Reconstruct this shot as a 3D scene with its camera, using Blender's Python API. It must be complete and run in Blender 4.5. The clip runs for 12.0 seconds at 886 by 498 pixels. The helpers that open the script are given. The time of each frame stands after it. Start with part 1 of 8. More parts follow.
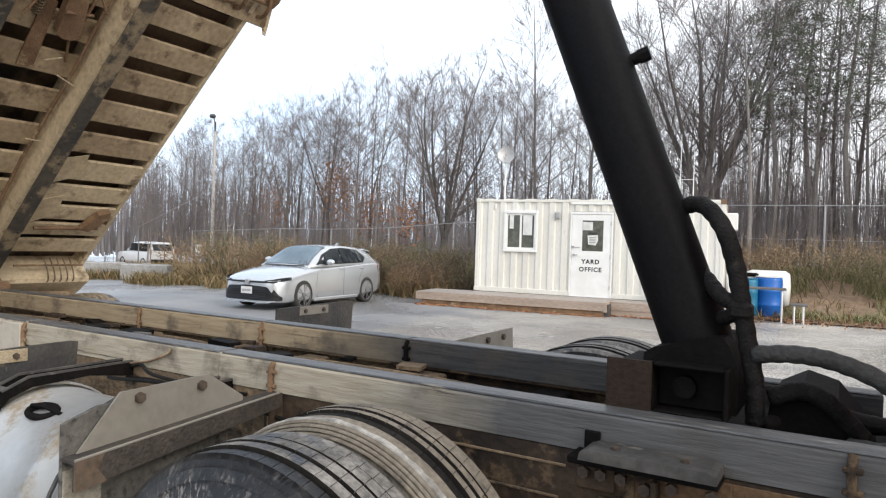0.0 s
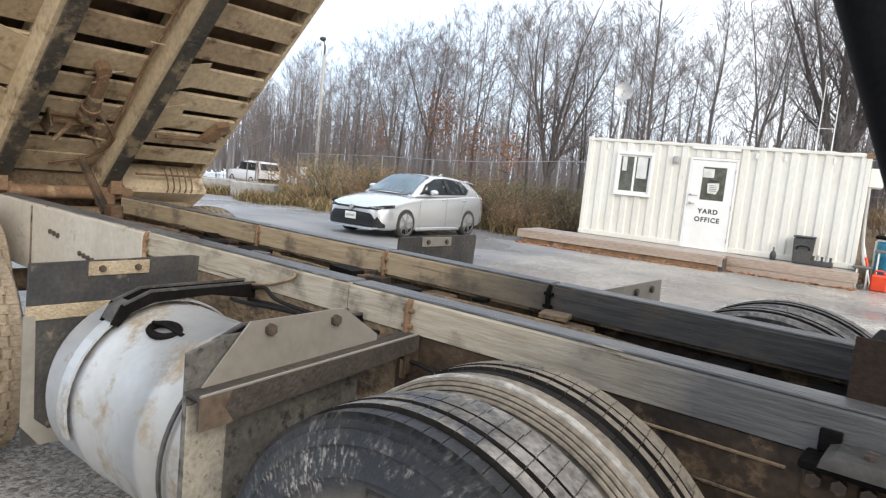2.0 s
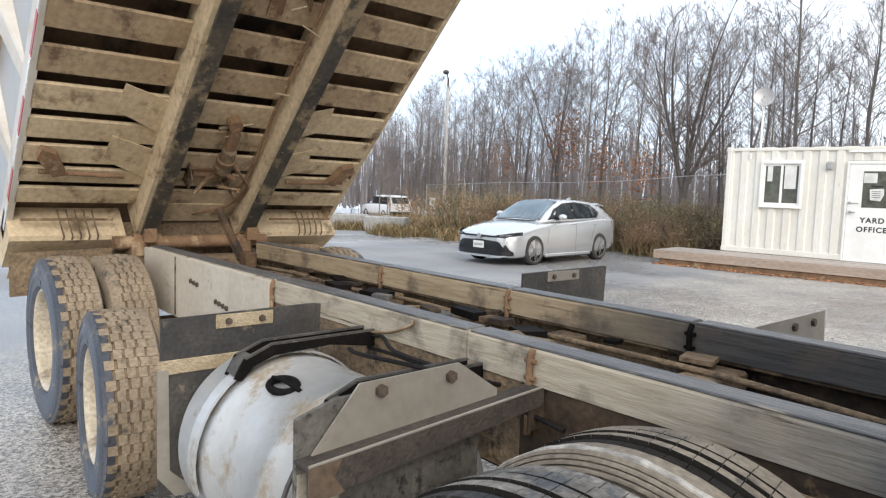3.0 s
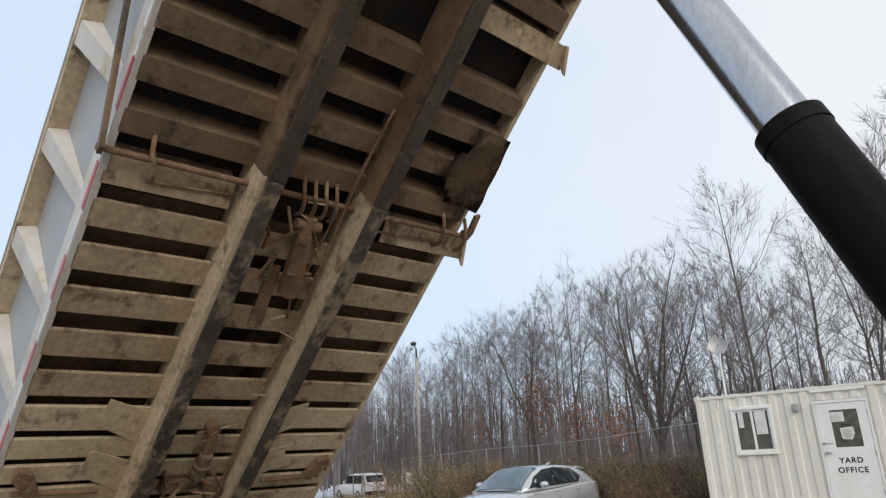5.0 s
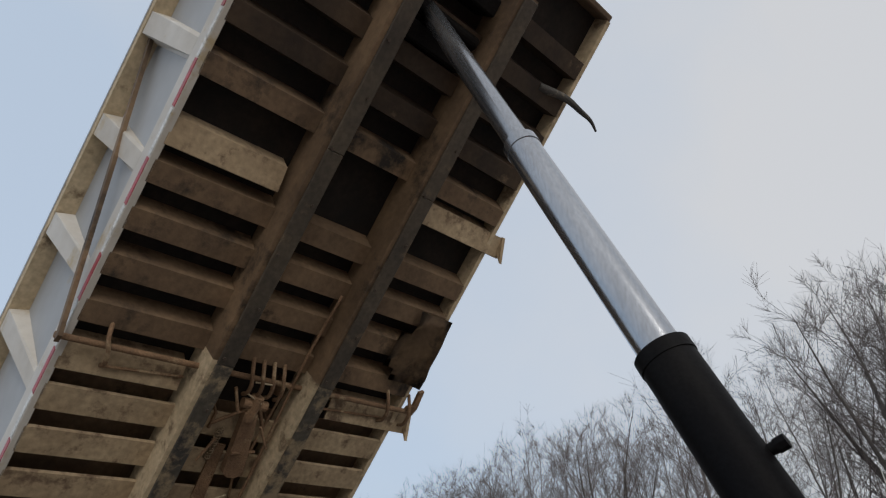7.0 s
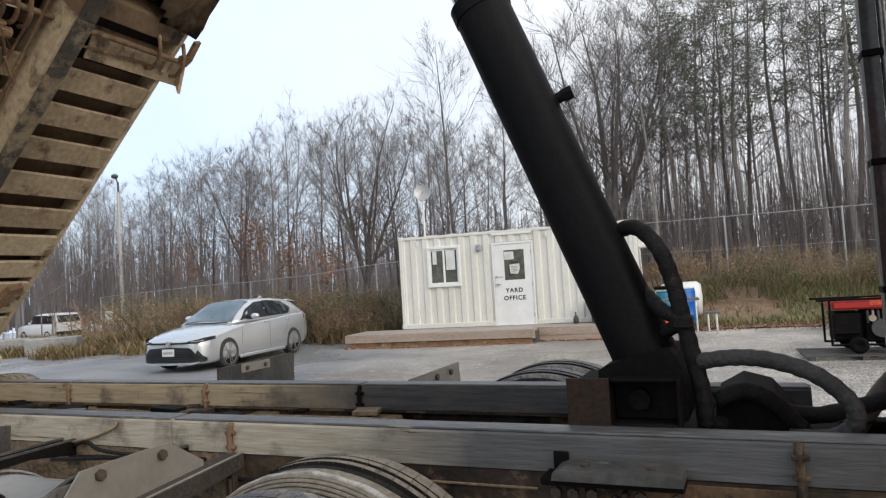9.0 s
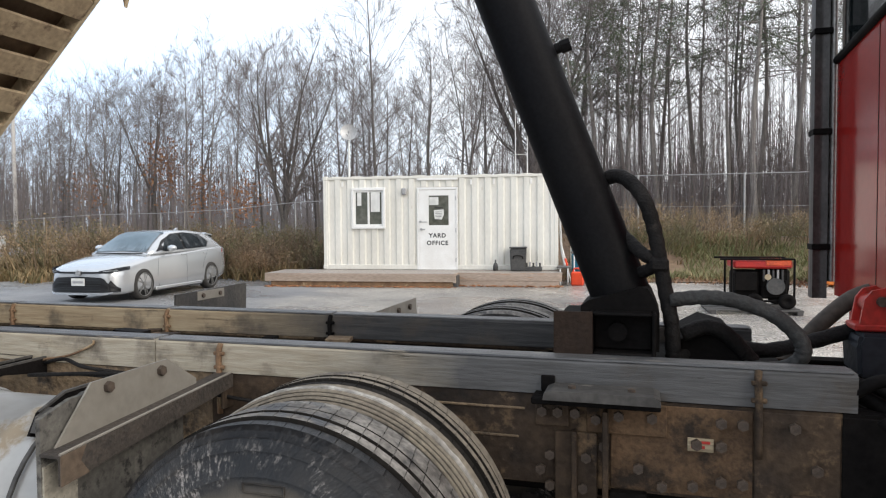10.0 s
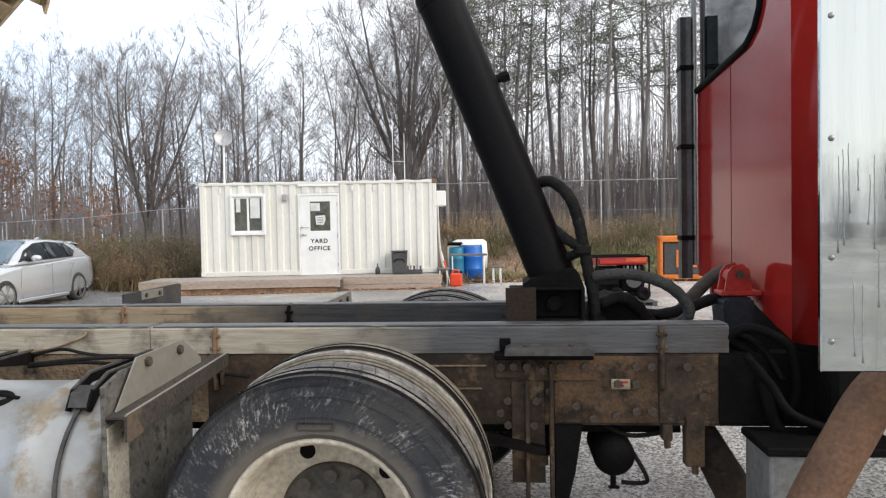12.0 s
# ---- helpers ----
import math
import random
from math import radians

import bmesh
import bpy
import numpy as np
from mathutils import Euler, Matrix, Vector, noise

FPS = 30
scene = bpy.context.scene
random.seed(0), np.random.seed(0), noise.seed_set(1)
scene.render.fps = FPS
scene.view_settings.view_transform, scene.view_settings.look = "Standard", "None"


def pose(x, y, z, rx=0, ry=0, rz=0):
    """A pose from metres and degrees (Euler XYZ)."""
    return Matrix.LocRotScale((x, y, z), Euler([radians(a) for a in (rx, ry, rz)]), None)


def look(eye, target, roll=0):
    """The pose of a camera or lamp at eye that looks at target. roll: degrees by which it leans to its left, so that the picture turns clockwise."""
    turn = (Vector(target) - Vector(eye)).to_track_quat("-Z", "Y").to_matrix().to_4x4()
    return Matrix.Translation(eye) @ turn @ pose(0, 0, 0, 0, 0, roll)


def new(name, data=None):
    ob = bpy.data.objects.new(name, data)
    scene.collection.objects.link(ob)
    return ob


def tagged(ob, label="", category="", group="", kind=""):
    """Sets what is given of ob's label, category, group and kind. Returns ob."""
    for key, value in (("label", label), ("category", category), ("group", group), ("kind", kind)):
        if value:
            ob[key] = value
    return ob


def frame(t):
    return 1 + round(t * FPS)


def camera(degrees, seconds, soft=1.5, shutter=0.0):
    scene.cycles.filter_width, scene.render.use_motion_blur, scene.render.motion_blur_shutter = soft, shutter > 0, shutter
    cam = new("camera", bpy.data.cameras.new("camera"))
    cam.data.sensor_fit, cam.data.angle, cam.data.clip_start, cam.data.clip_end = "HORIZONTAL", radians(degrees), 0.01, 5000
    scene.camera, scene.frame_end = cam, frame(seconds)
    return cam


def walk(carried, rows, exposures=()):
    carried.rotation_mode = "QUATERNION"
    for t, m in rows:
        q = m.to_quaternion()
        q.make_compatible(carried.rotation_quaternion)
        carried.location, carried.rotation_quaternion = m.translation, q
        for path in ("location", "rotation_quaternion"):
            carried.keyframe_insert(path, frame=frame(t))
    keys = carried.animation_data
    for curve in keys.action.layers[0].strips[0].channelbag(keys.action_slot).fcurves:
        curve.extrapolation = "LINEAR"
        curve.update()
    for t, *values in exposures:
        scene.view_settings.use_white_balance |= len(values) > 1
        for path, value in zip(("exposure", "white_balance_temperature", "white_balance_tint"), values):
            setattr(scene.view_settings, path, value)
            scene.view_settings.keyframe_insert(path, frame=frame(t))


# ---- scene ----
cam = camera(66.2, 12.0, soft=1.2, shutter=0.12)
PATH = [
    (0, (1.173, -2.293, 1.527), (0.154, -0.572, 1.511), 1.9),
    (0.5, (1.169, -2.248, 1.52), (0.105, -0.555, 1.472), 3.8),
    (1, (1.134, -2.206, 1.533), (0.03, -0.544, 1.392), 6.2),
    (1.5, (0.953, -2.142, 1.487), (-0.181, -0.512, 1.248), 7.7),
    (2, (0.769, -2.098, 1.484), (-0.457, -0.534, 1.262), 5.7),
    (2.5, (0.703, -2.019, 1.504), (-0.693, -0.604, 1.281), 3.5),
    (2.7, (0.691, -1.966, 1.519), (-0.78, -0.631, 1.291), 3.4),
    (4.3, (0.780, -1.940, 1.590), (-0.712, -0.642, 1.886), -1.7),
    (4.5, (0.859, -1.997, 1.644), (-0.618, -0.717, 2.067), -1.8),
    (5, (0.919, -2.147, 1.637), (-0.470, -0.835, 2.227), -3.0),
    (5.5, (1.067, -2.233, 1.704), (-0.233, -0.905, 2.445), -2.2),
    (6, (1.210, -2.256, 1.745), (-0.063, -0.963, 2.585), -1.3),
    (6.5, (1.265, -2.343, 1.732), (0.033, -1.104, 2.705), -2.9),
    (7, (1.297, -2.305, 1.72), (0.12, -1.02, 2.701), -3.9),
    (7.2, (1.315, -2.257, 1.714), (0.163, -0.878, 2.592), -4.6),
    (7.5, (1.326, -2.131, 1.696), (0.202, -0.61, 2.348), -2.3),
    (7.7, (1.345, -2.071, 1.661), (0.262, -0.469, 2.171), -1.1),
    (9.3, (1.032, -2.484, 1.517), (0.318, -0.616, 1.547), -2.9),
    (9.5, (0.982, -2.52, 1.508), (0.34, -0.626, 1.49), -1.7),
    (10, (0.88, -2.621, 1.51), (0.308, -0.707, 1.434), -0.4),
    (10.5, (0.828, -2.819, 1.468), (0.424, -0.862, 1.368), -0.7),
    (11, (0.798, -2.981, 1.457), (0.443, -1.022, 1.266), -0.8),
    (11.5, (0.691, -3.092, 1.451), (0.4, -1.116, 1.347), -1.1),
    (12, (0.59, -3.216, 1.472), (0.404, -1.226, 1.41), -1.1),
]
# stops of exposure along the walk: the clip's camera darkens while it looks up
EXPOSURES = [(0.0, 0.1), (1.5, 0.2), (2.7, 0.24), (4.4, -0.3), (5.5, -0.75), (6.2, -0.85), (7.2, -1.08), (7.7, -0.85), (9.3, -0.25), (10.0, -0.05), (10.5, 0.05), (11.2, 0.24), (11.7, 0.18), (12.0, 0.08)]
walk(cam, [(t, look(e, g, r)) for t, e, g, r in PATH], EXPOSURES)
SKY, SUN = 0.185, 1.5

# ---- light ----
world = bpy.data.worlds.new("overcast_sky")
scene.world = world
world.use_nodes = True
wn, wl = world.node_tree.nodes, world.node_tree.links
wn.clear()
sky = wn.new("ShaderNodeTexSky")
sky.sky_type, sky.sun_disc = "NISHITA", False
sky.sun_elevation, sky.sun_rotation = radians(31), radians(113)
sky.air_density, sky.dust_density, sky.ozone_density = 1.0, 4.0, 1.5
w_co = wn.new("ShaderNodeTexCoord")
w_cloud = wn.new("ShaderNodeTexNoise")
w_cloud.inputs["Scale"].default_value, w_cloud.inputs["Detail"].default_value = 1.6, 5.0
w_ramp = wn.new("ShaderNodeValToRGB")
w_ramp.color_ramp.elements[0].position, w_ramp.color_ramp.elements[0].color = 0.12, (6.4, 7.6, 9.2, 1)
w_ramp.color_ramp.elements[1].position, w_ramp.color_ramp.elements[1].color = 0.58, (8.5, 8.6, 8.8, 1)
w_mix = wn.new("ShaderNodeMix")
w_mix.data_type = "RGBA"
w_mix.inputs["Factor"].default_value = 0.80
w_back, w_out = wn.new("ShaderNodeBackground"), wn.new("ShaderNodeOutputWorld")
w_back.inputs["Strength"].default_value = SKY
wl.new(w_co.outputs["Generated"], w_cloud.inputs["Vector"])
w_sep, w_thin = wn.new("ShaderNodeSeparateXYZ"), wn.new("ShaderNodeMapRange")
wl.new(w_co.outputs["Generated"], w_sep.inputs["Vector"])
w_thin.inputs["From Min"].default_value, w_thin.inputs["From Max"].default_value = -1.0, 0.2
w_thin.inputs["To Min"].default_value, w_thin.inputs["To Max"].default_value = -0.38, 0.10
w_thin.interpolation_type = "SMOOTHSTEP"
wl.new(w_sep.outputs["X"], w_thin.inputs["Value"])
w_sum = wn.new("ShaderNodeMath")
w_sum.operation = "ADD"
wl.new(w_cloud.outputs["Fac"], w_sum.inputs[0])
wl.new(w_thin.outputs["Result"], w_sum.inputs[1])
wl.new(w_sum.outputs["Value"], w_ramp.inputs["Fac"])
wl.new(sky.outputs["Color"], w_mix.inputs["A"])
wl.new(w_ramp.outputs["Color"], w_mix.inputs["B"])
wl.new(w_mix.outputs["Result"], w_back.inputs["Color"])
wl.new(w_back.outputs["Background"], w_out.inputs["Surface"])

sun = new("sun", bpy.data.lights.new("sun", "SUN"))
sun.data.energy, sun.data.angle, sun.data.color = SUN, radians(30), (1.0, 0.96, 0.90)
sun.matrix_basis = look((8, -3.4, 5.2), (0, 0, 0))


# ---- materials ----
def material(name, base, second=None, rough=0.7, metal=0.0, grain=40.0, patch=2.0, bump=0.2, spot=None, spot_at=0.62,
             spot_scale=6.0, spot_rough=None, streak=None, vary=0.0, coat=0.0, bump_distance=0.01, jitter=0.25, gloss=0.5):
    """Two scales of variation between base and second, stains of colour spot, fine relief."""
    m = bpy.data.materials.new(name)
    m.use_nodes = True
    n, l = m.node_tree.nodes, m.node_tree.links
    b = n["Principled BSDF"]
    b.inputs["Roughness"].default_value, b.inputs["Metallic"].default_value = rough, metal
    b.inputs["Coat Weight"].default_value, b.inputs["Specular IOR Level"].default_value = coat, gloss
    co = n.new("ShaderNodeTexCoord")
    vec = co.outputs["Object"]
    if streak:
        mp = n.new("ShaderNodeMapping")
        mp.inputs["Scale"].default_value = streak
        l.new(vec, mp.inputs["Vector"])
        vec = mp.outputs["Vector"]
    big, fine = n.new("ShaderNodeTexNoise"), n.new("ShaderNodeTexNoise")
    big.inputs["Scale"].default_value, big.inputs["Detail"].default_value, big.inputs["Roughness"].default_value = patch, 6.0, 0.62
    fine.inputs["Scale"].default_value, fine.inputs["Detail"].default_value = grain, 4.0
    l.new(vec, big.inputs["Vector"])
    l.new(vec, fine.inputs["Vector"])
    second = second or tuple(c * 0.72 for c in base)
    ramp = n.new("ShaderNodeValToRGB")
    ramp.color_ramp.elements[0].position, ramp.color_ramp.elements[0].color = 0.36, (*base, 1)
    ramp.color_ramp.elements[1].position, ramp.color_ramp.elements[1].color = 0.66, (*second, 1)
    l.new(big.outputs["Fac"], ramp.inputs["Fac"])
    colour = ramp.outputs["Color"]
    gr = n.new("ShaderNodeMapRange")
    gr.inputs["From Min"].default_value, gr.inputs["From Max"].default_value = 0.3, 0.7
    gr.inputs["To Min"].default_value, gr.inputs["To Max"].default_value = 1.0 - jitter, 1.0 + jitter
    l.new(fine.outputs["Fac"], gr.inputs["Value"])
    mul = n.new("ShaderNodeMix")
    mul.data_type, mul.blend_type = "RGBA", "MULTIPLY"
    mul.inputs["Factor"].default_value = 1.0
    l.new(colour, mul.inputs["A"])
    l.new(gr.outputs["Result"], mul.inputs["B"])
    colour = mul.outputs["Result"]
    if vary:
        info, vr = n.new("ShaderNodeObjectInfo"), n.new("ShaderNodeMapRange")
        vr.inputs["To Min"].default_value, vr.inputs["To Max"].default_value = 1 - vary, 1 + vary
        l.new(info.outputs["Random"], vr.inputs["Value"])
        mv = n.new("ShaderNodeMix")
        mv.data_type, mv.blend_type = "RGBA", "MULTIPLY"
        mv.inputs["Factor"].default_value = 1.0
        l.new(colour, mv.inputs["A"])
        l.new(vr.outputs["Result"], mv.inputs["B"])
        colour = mv.outputs["Result"]
    if spot:
        sn = n.new("ShaderNodeTexNoise")
        sn.inputs["Scale"].default_value, sn.inputs["Detail"].default_value, sn.inputs["Roughness"].default_value = spot_scale, 8.0, 0.68
        l.new(vec, sn.inputs["Vector"])
        sr = n.new("ShaderNodeMapRange")
        sr.inputs["From Min"].default_value, sr.inputs["From Max"].default_value = spot_at - 0.05, spot_at + 0.05
        l.new(sn.outputs["Fac"], sr.inputs["Value"])
        ms = n.new("ShaderNodeMix")
        ms.data_type = "RGBA"
        ms.inputs["B"].default_value = (*spot, 1)
        l.new(sr.outputs["Result"], ms.inputs["Factor"])
        l.new(colour, ms.inputs["A"])
        colour = ms.outputs["Result"]
        if spot_rough is not None:
            rr = n.new("ShaderNodeMapRange")
            rr.inputs["To Min"].default_value, rr.inputs["To Max"].default_value = rough, spot_rough
            l.new(sr.outputs["Result"], rr.inputs["Value"])
            l.new(rr.outputs["Result"], b.inputs["Roughness"])
    l.new(colour, b.inputs["Base Color"])
    if bump:
        add = n.new("ShaderNodeMath")
        add.operation = "ADD"
        l.new(big.outputs["Fac"], add.inputs[0])
        l.new(fine.outputs["Fac"], add.inputs[1])
        bp = n.new("ShaderNodeBump")
        bp.inputs["Strength"].default_value, bp.inputs["Distance"].default_value = bump, bump_distance
        l.new(add.outputs["Value"], bp.inputs["Height"])
        l.new(bp.outputs["Normal"], b.inputs["Normal"])
    return m


MUD = (0.36, 0.265, 0.16)
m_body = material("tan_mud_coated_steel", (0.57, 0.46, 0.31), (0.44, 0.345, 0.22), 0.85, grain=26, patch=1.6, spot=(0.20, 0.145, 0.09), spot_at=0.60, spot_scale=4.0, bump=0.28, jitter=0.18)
m_body_mid = material("darker_brown_tan_steel", (0.43, 0.33, 0.21), (0.30, 0.22, 0.135), 0.85, grain=26, patch=1.6, spot=(0.15, 0.10, 0.062), spot_at=0.58, spot_scale=5.0, bump=0.28, jitter=0.2)
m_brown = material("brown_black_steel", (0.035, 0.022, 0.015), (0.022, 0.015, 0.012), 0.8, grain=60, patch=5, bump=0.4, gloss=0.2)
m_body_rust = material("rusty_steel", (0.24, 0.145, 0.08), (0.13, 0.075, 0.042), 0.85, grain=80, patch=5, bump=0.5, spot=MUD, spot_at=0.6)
m_body_dark = material("brown_oily_steel_and_gap_shade", (0.215, 0.14, 0.08), (0.085, 0.054, 0.032), 0.75, grain=26, patch=1.4, spot=(0.020, 0.015, 0.011), spot_at=0.585, spot_scale=1.8, bump=0.25, jitter=0.15)
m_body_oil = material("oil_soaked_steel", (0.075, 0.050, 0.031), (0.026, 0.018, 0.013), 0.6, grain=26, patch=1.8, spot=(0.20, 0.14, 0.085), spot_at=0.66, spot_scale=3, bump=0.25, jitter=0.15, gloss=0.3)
m_box_grey = material("dusty_grey_box", (0.23, 0.225, 0.215), (0.17, 0.165, 0.155), 0.6, grain=30, patch=4, spot=(0.07, 0.06, 0.05), spot_at=0.66, bump=0.15)
m_beam_wear = material("worn_dark_rubber_strip", (0.035, 0.032, 0.030), (0.085, 0.072, 0.052), 0.7, grain=30, patch=3, spot=(0.26, 0.20, 0.125), spot_at=0.565, spot_scale=4, bump=0.3)
m_beam_oil = material("oily_brown_beam_face", (0.085, 0.066, 0.045), (0.045, 0.036, 0.027), 0.6, grain=30, patch=2, spot=(0.16, 0.115, 0.07), spot_at=0.64, spot_scale=3, bump=0.25)
m_beige = material("pale_washed_steel", (0.50, 0.455, 0.385), (0.42, 0.37, 0.30), 0.75, grain=30, patch=2.2, spot=(0.24, 0.18, 0.12), spot_at=0.66, spot_scale=4, bump=0.15, jitter=0.08)
m_floor = material("floor_sheet_with_gap_shade", (0.008, 0.006, 0.005), (0.022, 0.015, 0.010), 0.9, grain=30, patch=3, bump=0.3)
m_side = material("grey_white_side_paint", (0.40, 0.42, 0.44), (0.34, 0.35, 0.36), 0.45, grain=6, patch=0.9, spot=(0.38, 0.30, 0.19), spot_at=0.70, spot_scale=3, bump=0.02, jitter=0.04)
m_post = material("dusty_white_post_paint", (0.62, 0.60, 0.56), (0.48, 0.44, 0.38), 0.5, grain=8, patch=1.6, spot=(0.46, 0.37, 0.23), spot_at=0.62, spot_scale=3, bump=0.04, jitter=0.05)
m_tape_red = material("red_reflective_tape", (0.42, 0.03, 0.04), None, 0.4, grain=60, patch=10, spot=(0.1, 0.06, 0.05), bump=0.05)
m_tape_white = material("white_reflective_tape", (0.68, 0.68, 0.66), None, 0.4, grain=60, patch=10, spot=(0.25, 0.2, 0.14), bump=0.05)
m_cyl_black = material("black_cylinder_paint", (0.0055, 0.0055, 0.0065), (0.009, 0.0085, 0.0085), 0.55, grain=70, patch=2, spot=(0.05, 0.045, 0.04), spot_at=0.73, spot_scale=9, bump=0.08, gloss=0.09)
m_chrome = material("grey_cylinder_stage", (0.46, 0.48, 0.51), (0.34, 0.36, 0.39), 0.20, 0.9, grain=90, patch=2, streak=(1, 1, 0.25), bump=0.03, jitter=0.08)
m_rubber_hose = material("wrapped_black_hose", (0.009, 0.0085, 0.0085), (0.020, 0.018, 0.017), 0.65, grain=120, patch=9, spot=(0.06, 0.05, 0.04), spot_at=0.72, bump=0.5, gloss=0.12)
m_wood_tan = material("mud_stained_timber", (0.40, 0.33, 0.225), (0.31, 0.245, 0.155), 0.85, grain=34, patch=3.0, streak=(0.25, 3, 5), spot=(0.12, 0.095, 0.07), spot_at=0.70, bump=0.6)
m_wood_grey = material("grey_weathered_timber", (0.155, 0.15, 0.145), (0.085, 0.082, 0.08), 0.75, grain=34, patch=2.4, streak=(0.25, 3, 5), spot=(0.24, 0.21, 0.16), spot_at=0.62, bump=0.6)
m_frame = material("dark_rusty_chassis", (0.024, 0.020, 0.018), (0.080, 0.055, 0.036), 0.8, grain=40, patch=4, spot=(0.17, 0.115, 0.068), spot_at=0.60, spot_scale=5.0, bump=0.5, gloss=0.15)
m_frame_rust = material("rust_brown_frame_plate", (0.125, 0.078, 0.045), (0.042, 0.029, 0.021), 0.85, grain=70, patch=2.6, spot=(0.030, 0.023, 0.018), spot_at=0.57, spot_scale=6, bump=0.4, gloss=0.2)
m_chalk = material("white_worn_rubber_edge", (0.46, 0.44, 0.40), (0.20, 0.185, 0.165), 0.9, grain=60, patch=14, bump=0.6)
m_arm = material("dusty_dark_bracket", (0.085, 0.079, 0.072), (0.032, 0.030, 0.028), 0.7, grain=40, patch=6, spot=(0.20, 0.185, 0.16), spot_at=0.64, bump=0.3)
m_frame_mud = material("mud_caked_chassis", (0.23, 0.165, 0.10), (0.12, 0.085, 0.055), 0.9, grain=40, patch=4, spot=(0.05, 0.04, 0.032), spot_at=0.60, bump=0.8, bump_distance=0.02)
m_black = material("black_painted_steel", (0.005, 0.0047, 0.0047), (0.010, 0.0085, 0.008), 0.7, grain=60, patch=5, spot=(0.05, 0.035, 0.025), spot_at=0.72, bump=0.3, gloss=0.07)
m_bolt = material("weathered_bolt", (0.115, 0.085, 0.062), (0.060, 0.046, 0.037), 0.6, 0.3, grain=90, patch=20, bump=0.3)
m_tyre = material("tyre_rubber_salted", (0.235, 0.220, 0.198), (0.085, 0.077, 0.068), 0.65, grain=70, patch=9, spot=(0.013, 0.013, 0.015), spot_at=0.55, spot_scale=7, spot_rough=0.35, bump=0.35, jitter=0.4)
# darker colour for the deep faces between the tread ribs
m_groove = material("dark_tread_groove", (0.010, 0.009, 0.008), (0.022, 0.019, 0.016), 0.8, grain=60, patch=6, bump=0.2, gloss=0.15)
m_tyre_mud = material("tyre_rubber_muddy", (0.27, 0.215, 0.15), (0.185, 0.145, 0.10), 0.85, grain=60, patch=4, spot=(0.05, 0.045, 0.04), spot_at=0.62, bump=0.5)
m_tyre_tan = material("tyre_rubber_dried_mud", (0.23, 0.197, 0.15), (0.145, 0.122, 0.095), 0.8, grain=60, patch=4, spot=(0.055, 0.05, 0.046), spot_at=0.62, bump=0.4)
m_side_blue = material("tyre_sidewall_clean", (0.035, 0.042, 0.058), (0.06, 0.062, 0.07), 0.5, grain=50, patch=4.5, spot=(0.26, 0.21, 0.14), spot_at=0.62, spot_scale=5, bump=0.3)
m_rim = material("cream_wheel_disc", (0.56, 0.51, 0.42), (0.40, 0.34, 0.25), 0.55, grain=50, patch=4, spot=(0.16, 0.125, 0.09), spot_at=0.64, bump=0.2)
m_hub = material("dirty_hub", (0.125, 0.110, 0.092), (0.050, 0.044, 0.038), 0.7, 0.1, grain=60, patch=8, bump=0.5)
m_tank = material("dusty_aluminium_tank", (0.46, 0.47, 0.475), (0.37, 0.365, 0.35), 0.40, 0.35, grain=25, patch=1.6, spot=(0.30, 0.25, 0.185), spot_at=0.565, spot_scale=4.5, spot_rough=0.85, bump=0.06, jitter=0.05)
m_flap = material("black_rubber_mudflap", (0.032, 0.031, 0.031), (0.07, 0.064, 0.056), 0.7, grain=60, patch=4, spot=(0.24, 0.195, 0.13), spot_at=0.63, bump=0.4)
m_flap_grey = material("mud_washed_grey_rubber", (0.155, 0.145, 0.125), (0.075, 0.070, 0.062), 0.8, grain=60, patch=4, spot=(0.028, 0.026, 0.024), spot_at=0.58, spot_scale=22, bump=0.3)
m_plate = material("grey_galvanised_plate", (0.30, 0.28, 0.245), (0.225, 0.205, 0.172), 0.55, 0.2, grain=30, patch=2, spot=(0.13, 0.11, 0.09), spot_at=0.72, spot_scale=14, bump=0.15, jitter=0.08)
m_angle = material("speckled_angle_iron", (0.068, 0.054, 0.043), (0.036, 0.030, 0.025), 0.8, 0.0, grain=70, patch=5, spot=(0.030, 0.025, 0.021), spot_at=0.585, spot_scale=26, bump=0.6)
m_speckle = material("tan_edge_with_black_specks", (0.34, 0.31, 0.25), (0.22, 0.20, 0.165), 0.85, grain=60, patch=4, spot=(0.075, 0.066, 0.055), spot_at=0.60, spot_scale=30, bump=0.3)
m_angle_end = material("lighter_brown_angle_end", (0.125, 0.088, 0.058), (0.07, 0.052, 0.038), 0.85, grain=40, patch=8, spot=(0.07, 0.045, 0.03), spot_at=0.61, spot_scale=24, bump=0.4)
m_red = material("red_cab_paint", (0.36, 0.019, 0.014), (0.29, 0.020, 0.017), 0.11, grain=30, patch=1.2, spot=(0.20, 0.05, 0.04), spot_at=0.72, spot_scale=4, bump=0.006, coat=0.0, jitter=0.06, gloss=0.26)
m_red_part = material("red_bracket_paint", (0.48, 0.035, 0.025), None, 0.4, grain=40, patch=6, spot=(0.1, 0.05, 0.03), bump=0.1)
m_polish = material("polished_aluminium", (0.55, 0.575, 0.56), (0.51, 0.535, 0.52), 0.035, 1.0, grain=30, patch=1.5, bump=0.003, streak=(16, 16, 0.6), spot=(0.46, 0.48, 0.46), spot_at=0.64, spot_scale=2.4, spot_rough=0.16, jitter=0.02)
m_drip = material("grey_water_drip", (0.30, 0.31, 0.30), (0.22, 0.23, 0.22), 0.15, grain=30, patch=5, bump=0.0)
